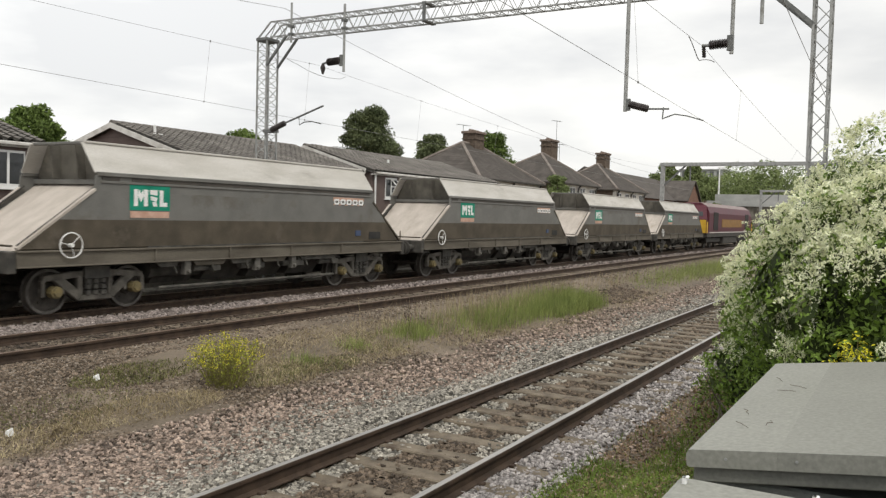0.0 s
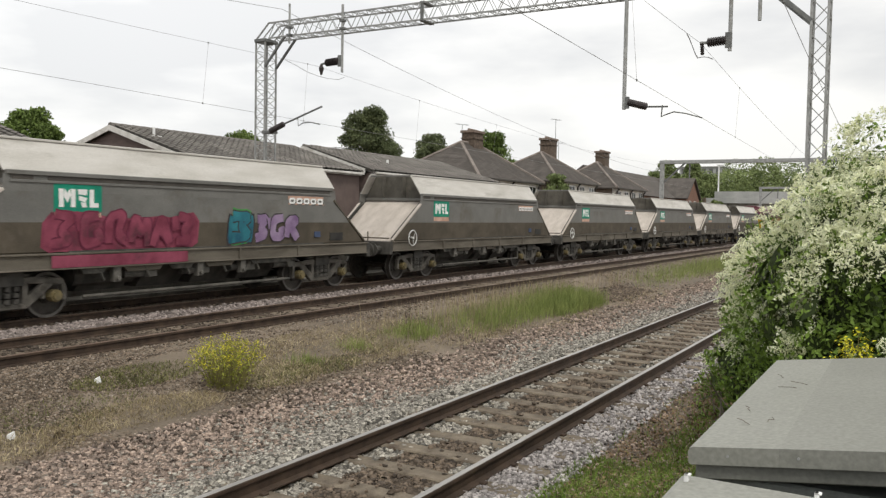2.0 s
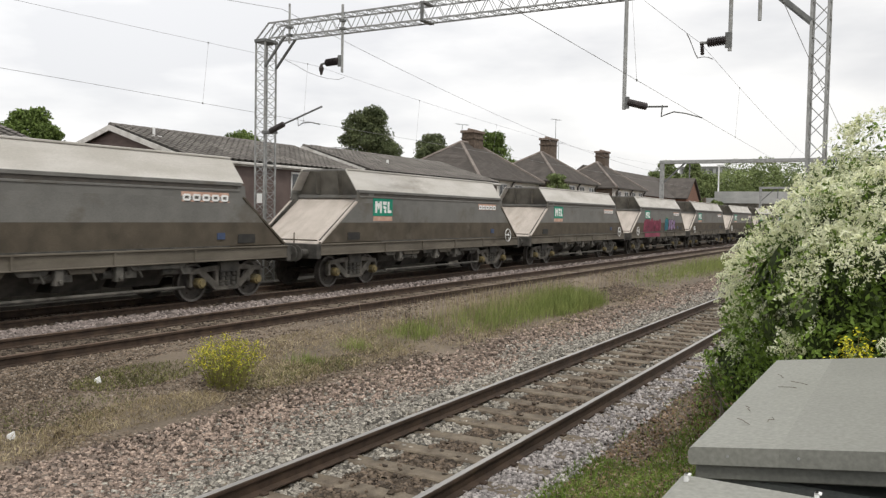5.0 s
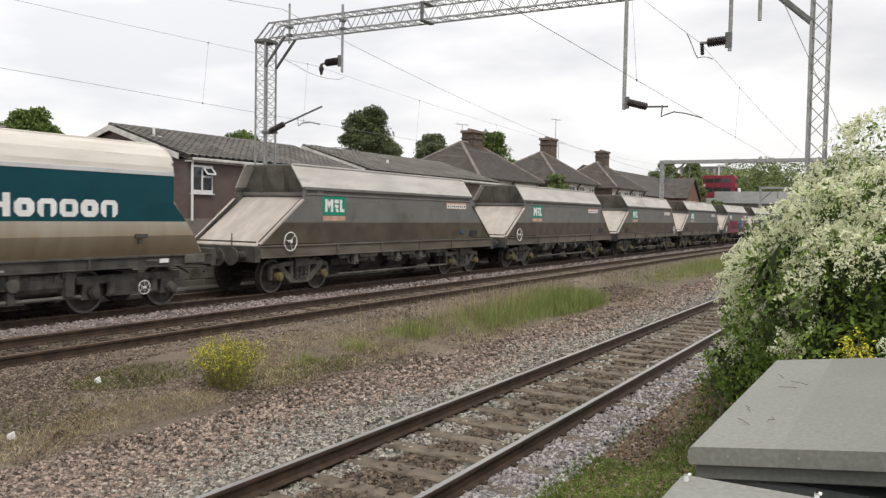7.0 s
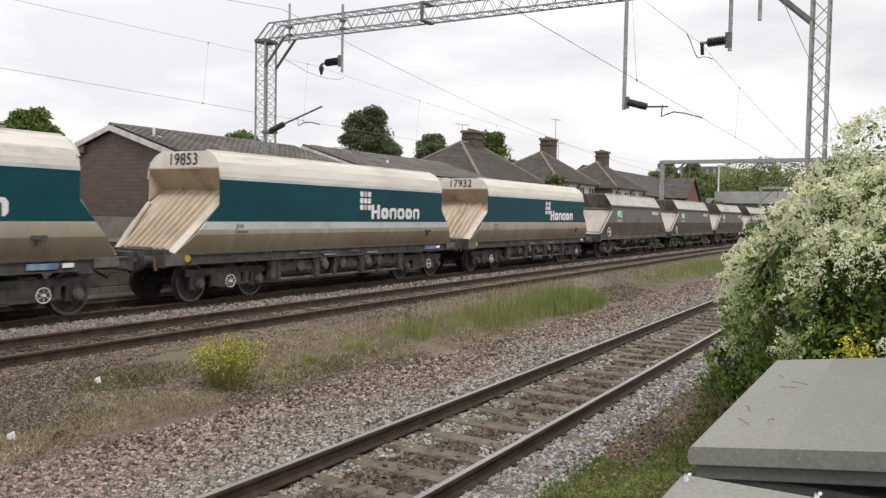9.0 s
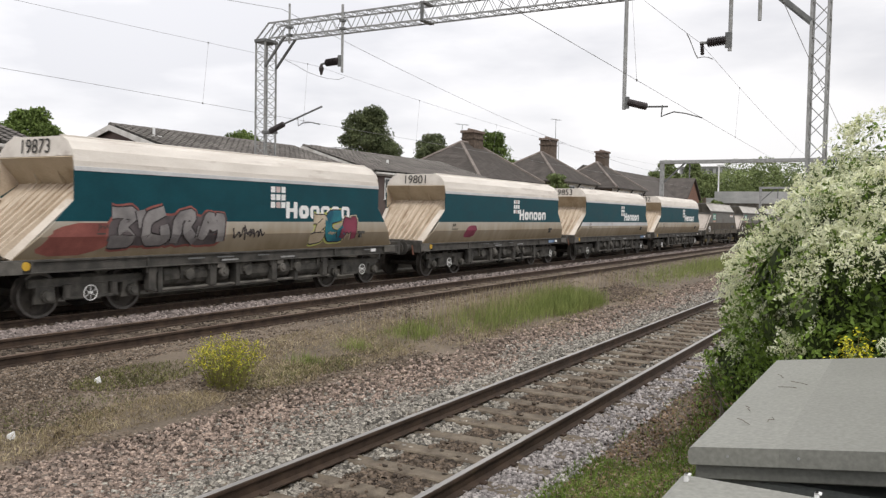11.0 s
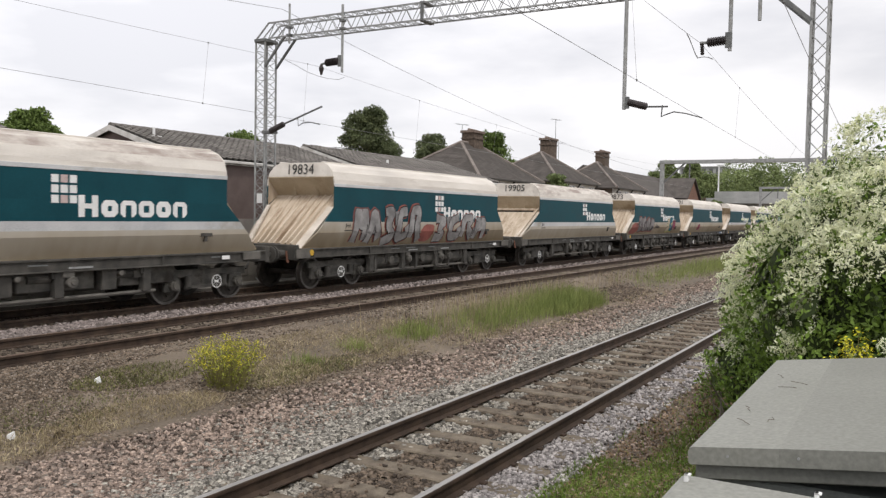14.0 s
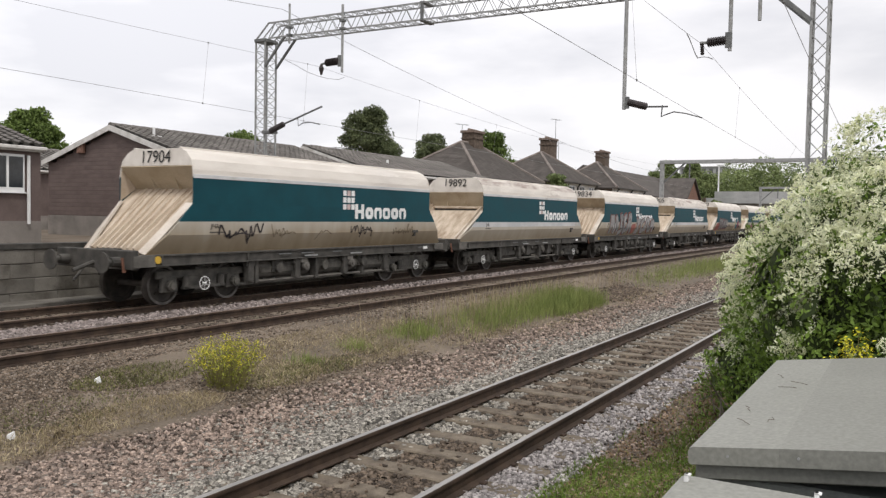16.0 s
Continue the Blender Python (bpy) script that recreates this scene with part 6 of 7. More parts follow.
def build_loco():
    lo = thing("diesel_locomotive", "maroon diesel freight locomotive with a gold band and yellow end", "locomotive")
    L = 21.3
    body = [(-1.32, 1.25), (1.32, 1.25), (1.32, 2.9), (1.1, 3.45), (0.6, 3.75), (-0.6, 3.75), (-1.1, 3.45), (-1.32, 2.9)]
    part("body", Geo().prism(body, 1.0, L - 1.0), M["maroon"], lo, "maroon body side", 0.03)
    part("roof_cowl", Geo().prism([(-1.12, 3.44), (-0.62, 3.77), (0.62, 3.77), (1.12, 3.44), (1.0, 3.3), (-1.0, 3.3)], 1.2, L - 1.2), M["roof_grey_pink"], lo, "dusty pink-grey roof", 0.02)
    part("gold_band", Geo().box(6.0, L - 6.0, -1.34, -1.32, 1.75, 2.45), M["gold_dim"], lo, "faded gold band")
    part("pale_stripe", Geo().box(1.2, L - 1.2, -1.335, -1.32, 1.28, 1.36), M["fascia"], lo, "thin pale line along the body foot")
    for a, b in ((0.15, 1.0), (L - 0.15, L - 1.0)):
        g = Geo().add([(a, -1.3, 1.25), (a, 1.3, 1.25), (a, 1.3, 2.4), (a, -1.3, 2.4), (b, -1.32, 1.25), (b, 1.32, 1.25), (b, 1.05, 3.55), (b, -1.05, 3.55)],
                      [(0, 1, 2, 3), (3, 2, 6, 7), (0, 3, 7, 4), (1, 5, 6, 2), (4, 7, 6, 5), (0, 4, 5, 1)])
        part("cab_front", g, M["maroon"], lo, "maroon cab front", 0.02)
        part("warning_panel", Geo().box(min(a, a + (a - b) * 0.03), max(a, a + (a - b) * 0.03), -1.25, 1.25, 1.3, 2.35), M["gold"], lo, "yellow warning panel")
        part("corner_panel", Geo().box(min(a, a + (b - a) * 0.45), max(a, a + (b - a) * 0.45), -1.335, -1.30, 1.3, 2.2), M["gold"], lo, "yellow cab corner")
        part("windscreen", Geo().slab([(a + (b - a) * 0.2, -0.95, 2.65), (a + (b - a) * 0.2, 0.95, 2.65), (a + (b - a) * 0.75, 0.85, 3.25), (a + (b - a) * 0.75, -0.85, 3.25)], 0.03 if a < 5 else -0.03), M["glass"], lo)
        d = 2.6 if a < 5 else L - 4.4
        part("side_door", Geo().box(d, d + 1.8, -1.345, -1.322, 1.5, 3.0), M["ink"], lo, "dark louvred side panel")
    part("underframe", Geo().box(0.4, L - 0.4, -1.3, 1.3, 0.95, 1.25), M["dark_steel"], lo)
    part("fuel_tank", Geo().box(7.5, 13.8, -1.2, 1.2, 0.3, 0.95), M["dark_steel"], lo, "", 0.08)
    for xc in (3.9, L - 3.9):
        b = new("bogie")
        b.parent = lo
        b.location = (xc, 0, 0)
        for s in (-1, 1):
            part("side_frame", Geo().prism([(-2.6, 0.5), (2.6, 0.5), (2.7, 0.85), (-2.7, 0.85)], s * 1.0 - 0.08, s * 1.0 + 0.08, "y"), M["dark_steel"], b, "", 0.03)
        for d in (-2.0, 0.0, 2.0):
            w = new("wheelset", WHEELSET)
            w.parent = b
            w.location = (d, 0, 0.49)
            wheelsets.append((w, d))
    wagons.append((lo, W0 + PITCH_W * 4 - 0.6))


build_loco()


# ---- ballast, cinders, grass ----
RNG = np.random.default_rng(7)


def prof_z(y):
    return np.interp(y, [a for a, _ in PROFILE], [b for _, b in PROFILE])


def far_spread(n, x0, x1, power=1.0):
    """Places along the track, dense near the camera's end and thinner with distance."""
    u = RNG.random(n)
    return 1.0 / (1.0 / x0 + u ** power * (1.0 / x1 - 1.0 / x0))


def stones(name, x, y, z, size, material, label, flat=0.7):
    n = len(x)
    base = np.array([[-1, -1, -1], [1, -1, -1], [1, 1, -1], [-1, 1, -1], [-1, -1, 1], [1, -1, 1], [1, 1, 1], [-1, 1, 1]], float)
    v = base[None] * RNG.uniform(0.35, 1.2, (n, 8, 3)) * np.array([1.05, 0.8, flat]) * size[:, None, None]
    a, b = RNG.uniform(0, 6.283, n), RNG.normal(0, 0.75, n)
    ca, sa, cb, sb = np.cos(a), np.sin(a), np.cos(b), np.sin(b)
    r = np.zeros((n, 3, 3))
    r[:, 0, 0], r[:, 0, 1], r[:, 0, 2] = ca, -sa * cb, sa * sb
    r[:, 1, 0], r[:, 1, 1], r[:, 1, 2] = sa, ca * cb, -ca * sb
    r[:, 2, 1], r[:, 2, 2] = sb, cb
    v = np.einsum("nij,nkj->nki", r, v) + np.stack([x, y, z], 1)[:, None]
    q = np.array([[4, 5, 6, 7], [0, 1, 5, 4], [1, 2, 6, 5], [2, 3, 7, 6], [3, 0, 4, 7]])
    f = q[None] + (np.arange(n) * 8)[:, None, None]      # no undersides
    return tagged(raw(name, v.reshape(-1, 3), f.reshape(-1, 4), material), label, "ballast", kind="stuff")


def off_sleepers(x, start, step, half=0.13):
    return np.abs((x - start + step / 2) % step - step / 2) > half


# between the near rails
n = 24000
x, y = far_spread(n, 3.2, 45), RNG.uniform(Y1 + 0.08, Y1 + GA - 0.08, n)
keep = off_sleepers(x, 2.05, 0.67, 0.12) | (RNG.random(n) < 0.025)
x, y = x[keep], y[keep]
size = RNG.uniform(0.013, 0.029, len(x)) * (1 + x / 45)
mid = np.abs(y - C1) < 0.33 + 0.12 * np.sin(x * 1.3)
onsl = ~off_sleepers(x, 2.05, 0.67, 0.12)
z = -0.198 + RNG.uniform(-0.015, 0.012, len(x)) + 0.036 * onsl
stones("ballast", x[mid], y[mid], z[mid], size[mid], M["stone_rust"], "rust-stained ballast between the near rails")
stones("ballast", x[~mid], y[~mid], z[~mid], size[~mid], M["stone_grey"], "grey ballast stones between the near rails")
# far shoulder of the near track: grey by the rail, pinkish outside
n = 60000
x, y = far_spread(n, 3.0, 60), Y1 + GA + 0.06 + RNG.beta(1.1, 1.5, n) * 2.9
size = RNG.uniform(0.011, 0.029, n) * (1 + x / 45)
z = prof_z(y) + 0.012 + RNG.uniform(-0.008, 0.03, n)
edge = 6.55 + 0.35 * np.sin(x * 0.9) + RNG.normal(0, 0.42, n)
g = y < edge
stones("ballast", x[g], y[g], z[g], size[g], M["stone_grey"], "grey granite ballast shoulder beside the rail")
stones("ballast", x[~g], y[~g], z[~g], size[~g], M["stone_pink"], "pinkish granite ballast spilling over brown earth")
# pale fresh stone on the near side
n = 16000
x = far_spread(n, 3.2, 40)
y = Y1 - 0.05 - RNG.beta(1.0, 1.5, n) * 0.66
size = RNG.uniform(0.011, 0.024, n) * (1 + x / 45)
stones("ballast", x, y, prof_z(y) + RNG.uniform(-0.005, 0.045, n), size, M["stone_pale"], "pale fresh ballast along the near rail")
n = 9000
x = far_spread(n, 3.2, 40)
y = Y1 - 0.45 - RNG.random(n) * 1.3
stones("ballast", x, y, prof_z(y) + RNG.uniform(-0.01, 0.02, n), RNG.uniform(0.012, 0.026, n), M["stone_pink"], "scattered pinkish stones on the bank")
# between the two far tracks
n = 17000
x = far_spread(n, 5, 90, 1.15)
y = Y2 + GA + 0.12 + RNG.random(n) * 1.25
stones("ballast", x, y, 0.045 + RNG.uniform(-0.02, 0.05, n), RNG.uniform(0.022, 0.042, n) * (1 + x / 80), M["stone_pale_pink"], "pale pinkish ballast between the far tracks")
for yy in (Y2, Y3):
    n = 6000
    x, y = far_spread(n, 5, 70, 1.1), yy + 0.1 + RNG.random(n) * (GA - 0.2)
    stones("ballast", x, y, -0.012 + RNG.uniform(-0.02, 0.02, n), RNG.uniform(0.02, 0.036, n), M["stone_oily"], "oily brown ballast inside the far track")
n = 4000
x, y = far_spread(n, 5, 70, 1.1), Y2 + GA + 1.2 + RNG.random(n) * 0.65
stones("ballast", x, y, 0.03 + RNG.uniform(-0.02, 0.03, n), RNG.uniform(0.02, 0.036, n), M["stone_oily"], "brown ballast beside the main line")
n = 5000
x, y = far_spread(n, 5, 70, 1.1), Y3 + GA + 0.1 + RNG.random(n) * 0.9
stones("ballast", x, y, 0.03 + RNG.uniform(-0.02, 0.03, n), RNG.uniform(0.02, 0.036, n), M["stone_oily"], "dark ballast beyond the main line")
# cinders on the waste ground
n = 56000
x, y = far_spread(n, 3.5, 60), 7.0 + RNG.random(n) * 4.4
z = prof_z(y) + 0.004
s = RNG.uniform(0.006, 0.018, n) * (1 + x / 32)
pick = RNG.random(n)
stones("cinders", x[pick < 0.72], y[pick < 0.72], z[pick < 0.72], s[pick < 0.72], M["cinder"], "small brown cinders on the waste ground")
stones("cinders", x[pick >= 0.72], y[pick >= 0.72], z[pick >= 0.72], s[pick >= 0.72] * 0.9, M["cinder_pale"], "small pale chippings on the waste ground")


n = 16000
x, y = far_spread(n, 4.0, 16), 7.0 + RNG.random(n) * 3.8
stones("cinders", x, y, prof_z(y) + 0.006, RNG.uniform(0.006, 0.014, n), M["cinder"], "fine brown cinders on the waste ground")
n = 1300
x, y = 24.8 + RNG.random(n) * 5.0, 8.0 + RNG.beta(2, 2, n) * 1.7
stones("cinders", x, y, prof_z(y) + 0.02, RNG.uniform(0.02, 0.05, n), M["stone_rust"], "dark spoil beside the tall grass")


def blades(name, x, y, h, width, material, label, lean=0.35, zoff=0.0, category="grass"):
    """Bent grass blades of two pieces each."""
    n = len(x)
    z = prof_z(y) + zoff
    a, b = RNG.uniform(0, 6.283, n), RNG.uniform(0, 6.283, n)
    l = np.abs(RNG.normal(0, lean, n)) * h
    w = np.stack([np.cos(a), np.sin(a), np.zeros(n)], 1) * (width / 2)[:, None]
    p0 = np.stack([x, y, z - 0.01], 1)
    d = np.stack([np.cos(b) * l, np.sin(b) * l, np.zeros(n)], 1)
    p1 = p0 + d * 0.35 + np.stack([np.zeros(n), np.zeros(n), h * 0.55], 1)
    p2 = p0 + d + np.stack([np.zeros(n), np.zeros(n), h * 0.95], 1)
    v = np.stack([p0 - w, p0 + w, p1 + w * 0.75, p1 - w * 0.75, p2 + w * 0.15, p2 - w * 0.15], 1).reshape(-1, 3)
    k = (np.arange(n) * 6)[:, None]
    f = np.concatenate([k + np.array([[0, 1, 2, 3]]), k + np.array([[3, 2, 4, 5]])])
    return tagged(raw(name, v, f, material), label, category, kind="stuff")


def clump(n, cx, cy, rx, ry):
    r, a = np.sqrt(RNG.random(n)), RNG.uniform(0, 6.283, n)
    return cx + rx * r * np.cos(a), cy + ry * r * np.sin(a)


def many(spots):
    got = [clump(n, *s) for n, *s in spots]
    return np.concatenate([a for a, _ in got]), np.concatenate([b for _, b in got])


# bank beside the near track
x = far_spread(90000, 3.0, 18)
y = 3.0 - RNG.beta(1.0, 1.5, 90000) * 2.8 - 0.12 * (0.5 + 0.5 * np.sin(x * 1.9) * np.cos(x * 0.63))
keep = RNG.random(len(x)) < np.where((x > 8.3) & (y > 2.35), 0.10, np.clip(1.2 - np.maximum(0, x - 10) * 0.2, 0.2, 1))
x, y = x[keep], y[keep]
blades("grass", x, y, RNG.uniform(0.03, 0.10, len(x)), RNG.uniform(0.006, 0.013, len(x)), M["grass_bank"], "lush short green grass on the bank", 0.7)


# the same bank and ballast go on beside the camera
n = 9000
x, y = RNG.uniform(-12, 3.4, n), 3.0 - RNG.beta(1.0, 1.5, n) * 3.2
blades("grass", x, y, RNG.uniform(0.05, 0.14, n), RNG.uniform(0.012, 0.025, n), M["grass_bank"], "short green grass on the bank", 0.7)
for n, ya, yb, m_, lab in ((5000, Y1 + 0.08, Y1 + GA - 0.08, "stone_rust", "brown ballast between the near rails"), (8000, Y1 + GA + 0.06, 7.6, "stone_pink", "pinkish ballast shoulder beside the rail"), (3000, Y1 - 0.6, Y1 - 0.06, "stone_pale", "pale ballast along the near rail")):
    x, y = RNG.uniform(-12, 3.3, n), RNG.uniform(ya, yb, n)
    stones("ballast", x, y, (prof_z(y) if ya > 5 or yb < Y1 else -0.2) + RNG.uniform(-0.005, 0.02, n), RNG.uniform(0.025, 0.05, n), M[m_], lab)


# tall grass by the siding, thick in the middle of each stand and thin at its edges
def stand(n, x0, x1, y0, y1):
    return x0 + RNG.beta(2.2, 1.5, n) * (x1 - x0), y0 + RNG.beta(1.6, 1.6, n) * (y1 - y0)


got = [stand(n, *s) for n, *s in ((5200, 15.2, 24.8, 8.1, 9.9), (2600, 19.6, 24.4, 8.0, 9.4), (700, 13.7, 15.4, 8.7, 9.7), (160, 12.1, 12.9, 8.9, 9.5), (3600, 29, 52, 8.2, 10.2), (140, 10.5, 11.2, 8.7, 9.3))]
x, y = np.concatenate([a for a, _ in got]), np.concatenate([b for _, b in got])
high = 0.12 + 0.40 * RNG.beta(1.5, 2.0, len(x)) * np.clip((x - 9) / 9, 0.35, 1.5)
blades("grass", x, y, high, RNG.uniform(0.006, 0.014, len(x)), M["grass"], "tall bright green grass beside the siding", 0.4)
x, y = many([(900, 20.5, 9.6, 4.5, 0.7), (260, 27, 9.8, 6, 0.5), (160, 16, 9.5, 3, 0.8)])
blades("dry_stalks", x, y, RNG.uniform(0.35, 0.75, len(x)), RNG.uniform(0.005, 0.009, len(x)), M["grass_dry"], "tall dry grass stalks beside the siding", 0.25)
# matted low growth on the waste ground
x, y = many([(3600, 7.2, 8.6, 1.3, 0.45), (2400, 9.9, 8.9, 1.0, 0.7), (3600, 12.0, 9.3, 2.4, 1.1), (1800, 5.4, 8.5, 0.9, 0.4), (3800, 15.5, 8.9, 3.4, 1.0), (3000, 20.0, 8.4, 4.0, 0.9), (2500, 13.0, 9.9, 3.0, 0.6), (1800, 27.0, 8.3, 4.0, 0.8)])
blades("dry_grass", x, y, RNG.uniform(0.03, 0.10, len(x)), RNG.uniform(0.006, 0.012, len(x)), M["grass_dry"], "matted dry grass on the waste ground", 1.2)
x, y = many([(2600, 8.2, 9.9, 1.2, 0.4), (900, 9.7, 8.8, 0.9, 0.5), (1200, 11.0, 8.7, 1.0, 0.4), (1400, 13.5, 9.2, 1.5, 0.7), (900, 6.3, 9.2, 1.4, 0.5), (1500, 17, 9.2, 2.0, 0.7)])
blades("weeds", x, y, RNG.uniform(0.03, 0.09, len(x)), RNG.uniform(0.008, 0.016, len(x)), M["weed"], "low olive-green weeds on the waste ground", 1.0)


# ---- leaves and small growth ----
def leaf_cards(p, size, out=None, spread=1.0):
    """Small folded leaves at points p, turned at random about an outward way."""
    n = len(p)
    nn = RNG.normal(0, spread, (n, 3)) + (out if out is not None else 0)
    nn /= np.linalg.norm(nn, axis=1)[:, None] + 1e-9
    t = RNG.normal(0, 1, (n, 3))
    t -= (t * nn).sum(1)[:, None] * nn
    t /= np.linalg.norm(t, axis=1)[:, None] + 1e-9
    b = np.cross(nn, t)
    s = size[:, None]
    v = np.stack([p - t * s, p + b * s * 0.45 + nn * s * 0.15, p + t * s, p - b * s * 0.45 + nn * s * 0.15], 1)
    f = np.arange(n * 4).reshape(n, 4)
    return v.reshape(-1, 3), f


n = 16000
x = far_spread(n, 3.2, 13)
y = 2.9 - RNG.beta(1.1, 1.6, n) * 2.3
keep = np.array([noise.noise((a * 1.6, b * 1.6, 4.0)) > -0.12 for a, b in zip(x, y)]) & ~((x > 8.3) & (y > 2.2))
x, y = x[keep], y[keep]
v, f = leaf_cards(np.stack([x, y, prof_z(y) + RNG.uniform(0.03, 0.09, len(x))], 1), RNG.uniform(0.008, 0.018, len(x)), np.array([[0, 0, 1.2]]), 0.6)
tagged(raw("clover", v, f, M["grass_bank"]), "bright green clover in the bank grass", "clover", kind="stuff")
n = 9000
x = far_spread(n, 6.5, 18)
y = 2.85 - RNG.beta(1.3, 1.8, n) * 1.5
v, f = leaf_cards(np.stack([x, y, prof_z(y) + RNG.uniform(0.005, 0.04, n)], 1), RNG.uniform(0.012, 0.03, n), np.array([[0, 0, 1.0]]), 0.6)
tagged(raw("leaf_litter", v, f, M["dead_leaf"]), "brown dead leaves along the foot of the shrub", "leaf litter", kind="stuff")


def on_ellipsoids(n, blobs, lo=0.72, hi=1.06, lump=3.0):
    """Points in the shell of a union of ellipsoids, with a lumpy surface."""
    vol = np.array([b[3] * b[4] + b[4] * b[5] + b[3] * b[5] for b in blobs])
    which = RNG.choice(len(blobs), n, p=vol / vol.sum())
    d = RNG.normal(0, 1, (n, 3))
    d /= np.linalg.norm(d, axis=1)[:, None]
    bl = np.array(blobs)[which]
    wave = 1 + 0.07 * np.sin(d[:, 0] * lump * 3.1 + which) * np.sin(d[:, 1] * lump * 2.7 + 1.3 * which) + 0.06 * np.sin(d[:, 2] * lump * 4.3 + d[:, 0] * 7)
    r = (1 - (1 - lo) * RNG.random(n) ** 2.2) * wave * (1 + (hi - 1) * RNG.random(n))
    p = bl[:, :3] + d * bl[:, 3:6] * r[:, None]
    ok = np.ones(n, bool)
    for k, b in enumerate(blobs):
        q = (p - np.array(b[:3])) / np.array(b[3:6])
        ok &= ~(((q ** 2).sum(1) < 0.45) & (which != k))
    return p[ok], d[ok]


def build_bush():
    bush = thing("climbing_shrub", "dense green climbing shrub covered in creamy white blossom", "shrub")
    blobs = [(8.2, -0.80, 2.0, 1.8, 1.75, 1.40), (8.3, 0.12, 1.62, 1.6, 1.36, 1.08), (8.8, 0.30, 1.05, 1.5, 1.12, 0.95), (9.5, 0.98, 0.72, 1.2, 0.98, 0.55), (7.6, -0.7, 0.9, 1.5, 1.8, 1.2), (7.3, -2.2, 2.35, 1.9, 1.7, 1.35), (11.2, 1.05, 0.75, 1.3, 0.95, 0.95), (10.8, 0.6, 1.4, 1.3, 1.0, 0.95), (10.0, -1.8, 1.7, 2.4, 2.3, 1.7)]
    p, d = on_ellipsoids(175000, blobs)
    p[:, 2] = np.maximum(p[:, 2], prof_z(p[:, 1]) + 0.03)
    v, f = leaf_cards(p, RNG.uniform(0.015, 0.038, len(p)), d * 0.9, 0.8)
    ob = raw("leaves", v, f, M["leaf"])
    ob.parent = bush
    ob["kind"] = "stuff"
    # dark heart behind the leaves; the shade in there is put into its colour
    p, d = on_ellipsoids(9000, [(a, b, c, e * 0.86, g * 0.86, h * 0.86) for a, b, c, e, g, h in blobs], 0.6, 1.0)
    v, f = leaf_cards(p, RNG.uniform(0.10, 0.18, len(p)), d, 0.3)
    ob = raw("inner_leaves", v, f, M["leaf_heart_shade"])
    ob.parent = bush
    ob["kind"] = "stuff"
    # blossom
    p, d = on_ellipsoids(52000, blobs, 0.97, 1.06)
    field = np.array([1.7 * noise.noise((a * 1.0, b * 1.0, c * 0.9 + 3)) + 0.9 * noise.noise((a * 2.3, b * 2.3, c * 2.0)) + 0.25 * noise.noise((a * 7, b * 7, c * 6)) for a, b, c in p])
    field -= np.clip((0.78 - p[:, 1]) * 1.2, 0.0, 0.5) * np.clip((2.85 - p[:, 2]) * 1.6, 0.15, 1.0)
    want = field + np.clip((p[:, 2] - 1.45) * 0.8, -1.0, 0.42) > 0.40
    c, d = p[want], d[want]
    m = 25
    way = d * 0.6 + RNG.normal(0, 0.6, d.shape) + np.array([0, 0, 0.35])
    way /= np.linalg.norm(way, axis=1)[:, None]
    u = RNG.random((len(c) * m, 1))
    q = np.repeat(c, m, 0) + np.repeat(way, m, 0) * u * 0.15 + RNG.normal(0, 1, (len(c) * m, 3)) * 0.017 * (1.15 - 0.7 * u) - np.array([0, 0, 0.09]) * u * u
    v, f = leaf_cards(q, RNG.uniform(0.009, 0.019, len(q)), np.repeat(d, m, 0), 1.0)
    ob = raw("blossom", v, f, M["flower_white"])
    ob.parent = bush
    ob["kind"] = "stuff"
    tagged(ob, "creamy white blossom sprays")
    g = Geo()
    rnd = random.Random(5)
    for k in range(110):
        a = Vector((9.5 + rnd.uniform(-0.8, 1.0), 1.5 + rnd.uniform(-0.45, 0.25), ground_z(1.6) - 0.2))
        b = a + Vector((rnd.uniform(-0.4, 0.4), rnd.uniform(-0.35, 0.2), rnd.uniform(0.4, 0.8)))
        e = b + Vector((rnd.uniform(-0.5, 0.5), rnd.uniform(-0.45, 0.3), rnd.uniform(-0.15, 0.4)))
        q = rnd.uniform(0.5, 1.0)
        g.tube(a, b, 0.016 * q, 5, 0.011 * q).tube(b, e, 0.011 * q, 5, 0.004 * q)
    part("stem", g, M["bark_pale"], bush, "bare woody stems")
    # brown tangle in the hollow under the overhang
    p, d = on_ellipsoids(5200, [(9.4, 1.5, 0.28, 1.1, 0.55, 0.42), (10.4, 1.75, 0.2, 1.0, 0.5, 0.4)], 0.3, 1.1)
    p[:, 2] = np.maximum(p[:, 2], prof_z(p[:, 1]) + 0.02)
    cut = RNG.random(len(p)) < 0.55
    for q, m_ in ((p[cut], "dead_leaf"), (p[~cut], "leaf")):
        v, f = leaf_cards(q, RNG.uniform(0.014, 0.034, len(q)), None, 1.0)
        ob = raw("undergrowth", v, f, M[m_])
        ob.parent, ob["kind"] = bush, "stuff"
    # trailing shoots at the foot
    n = 1500
    x, y = clump(n, 9.9, 1.45, 1.6, 0.45)
    p = np.stack([x, y, prof_z(y) + np.abs(RNG.normal(0, 0.10, n)) + 0.02], 1)
    v, f = leaf_cards(p, RNG.uniform(0.02, 0.04, n), None, 1.0)
    ob = raw("ground_ivy", v, f, M["leaf"])
    ob.parent = bush
    ob["kind"] = "stuff"


build_bush()


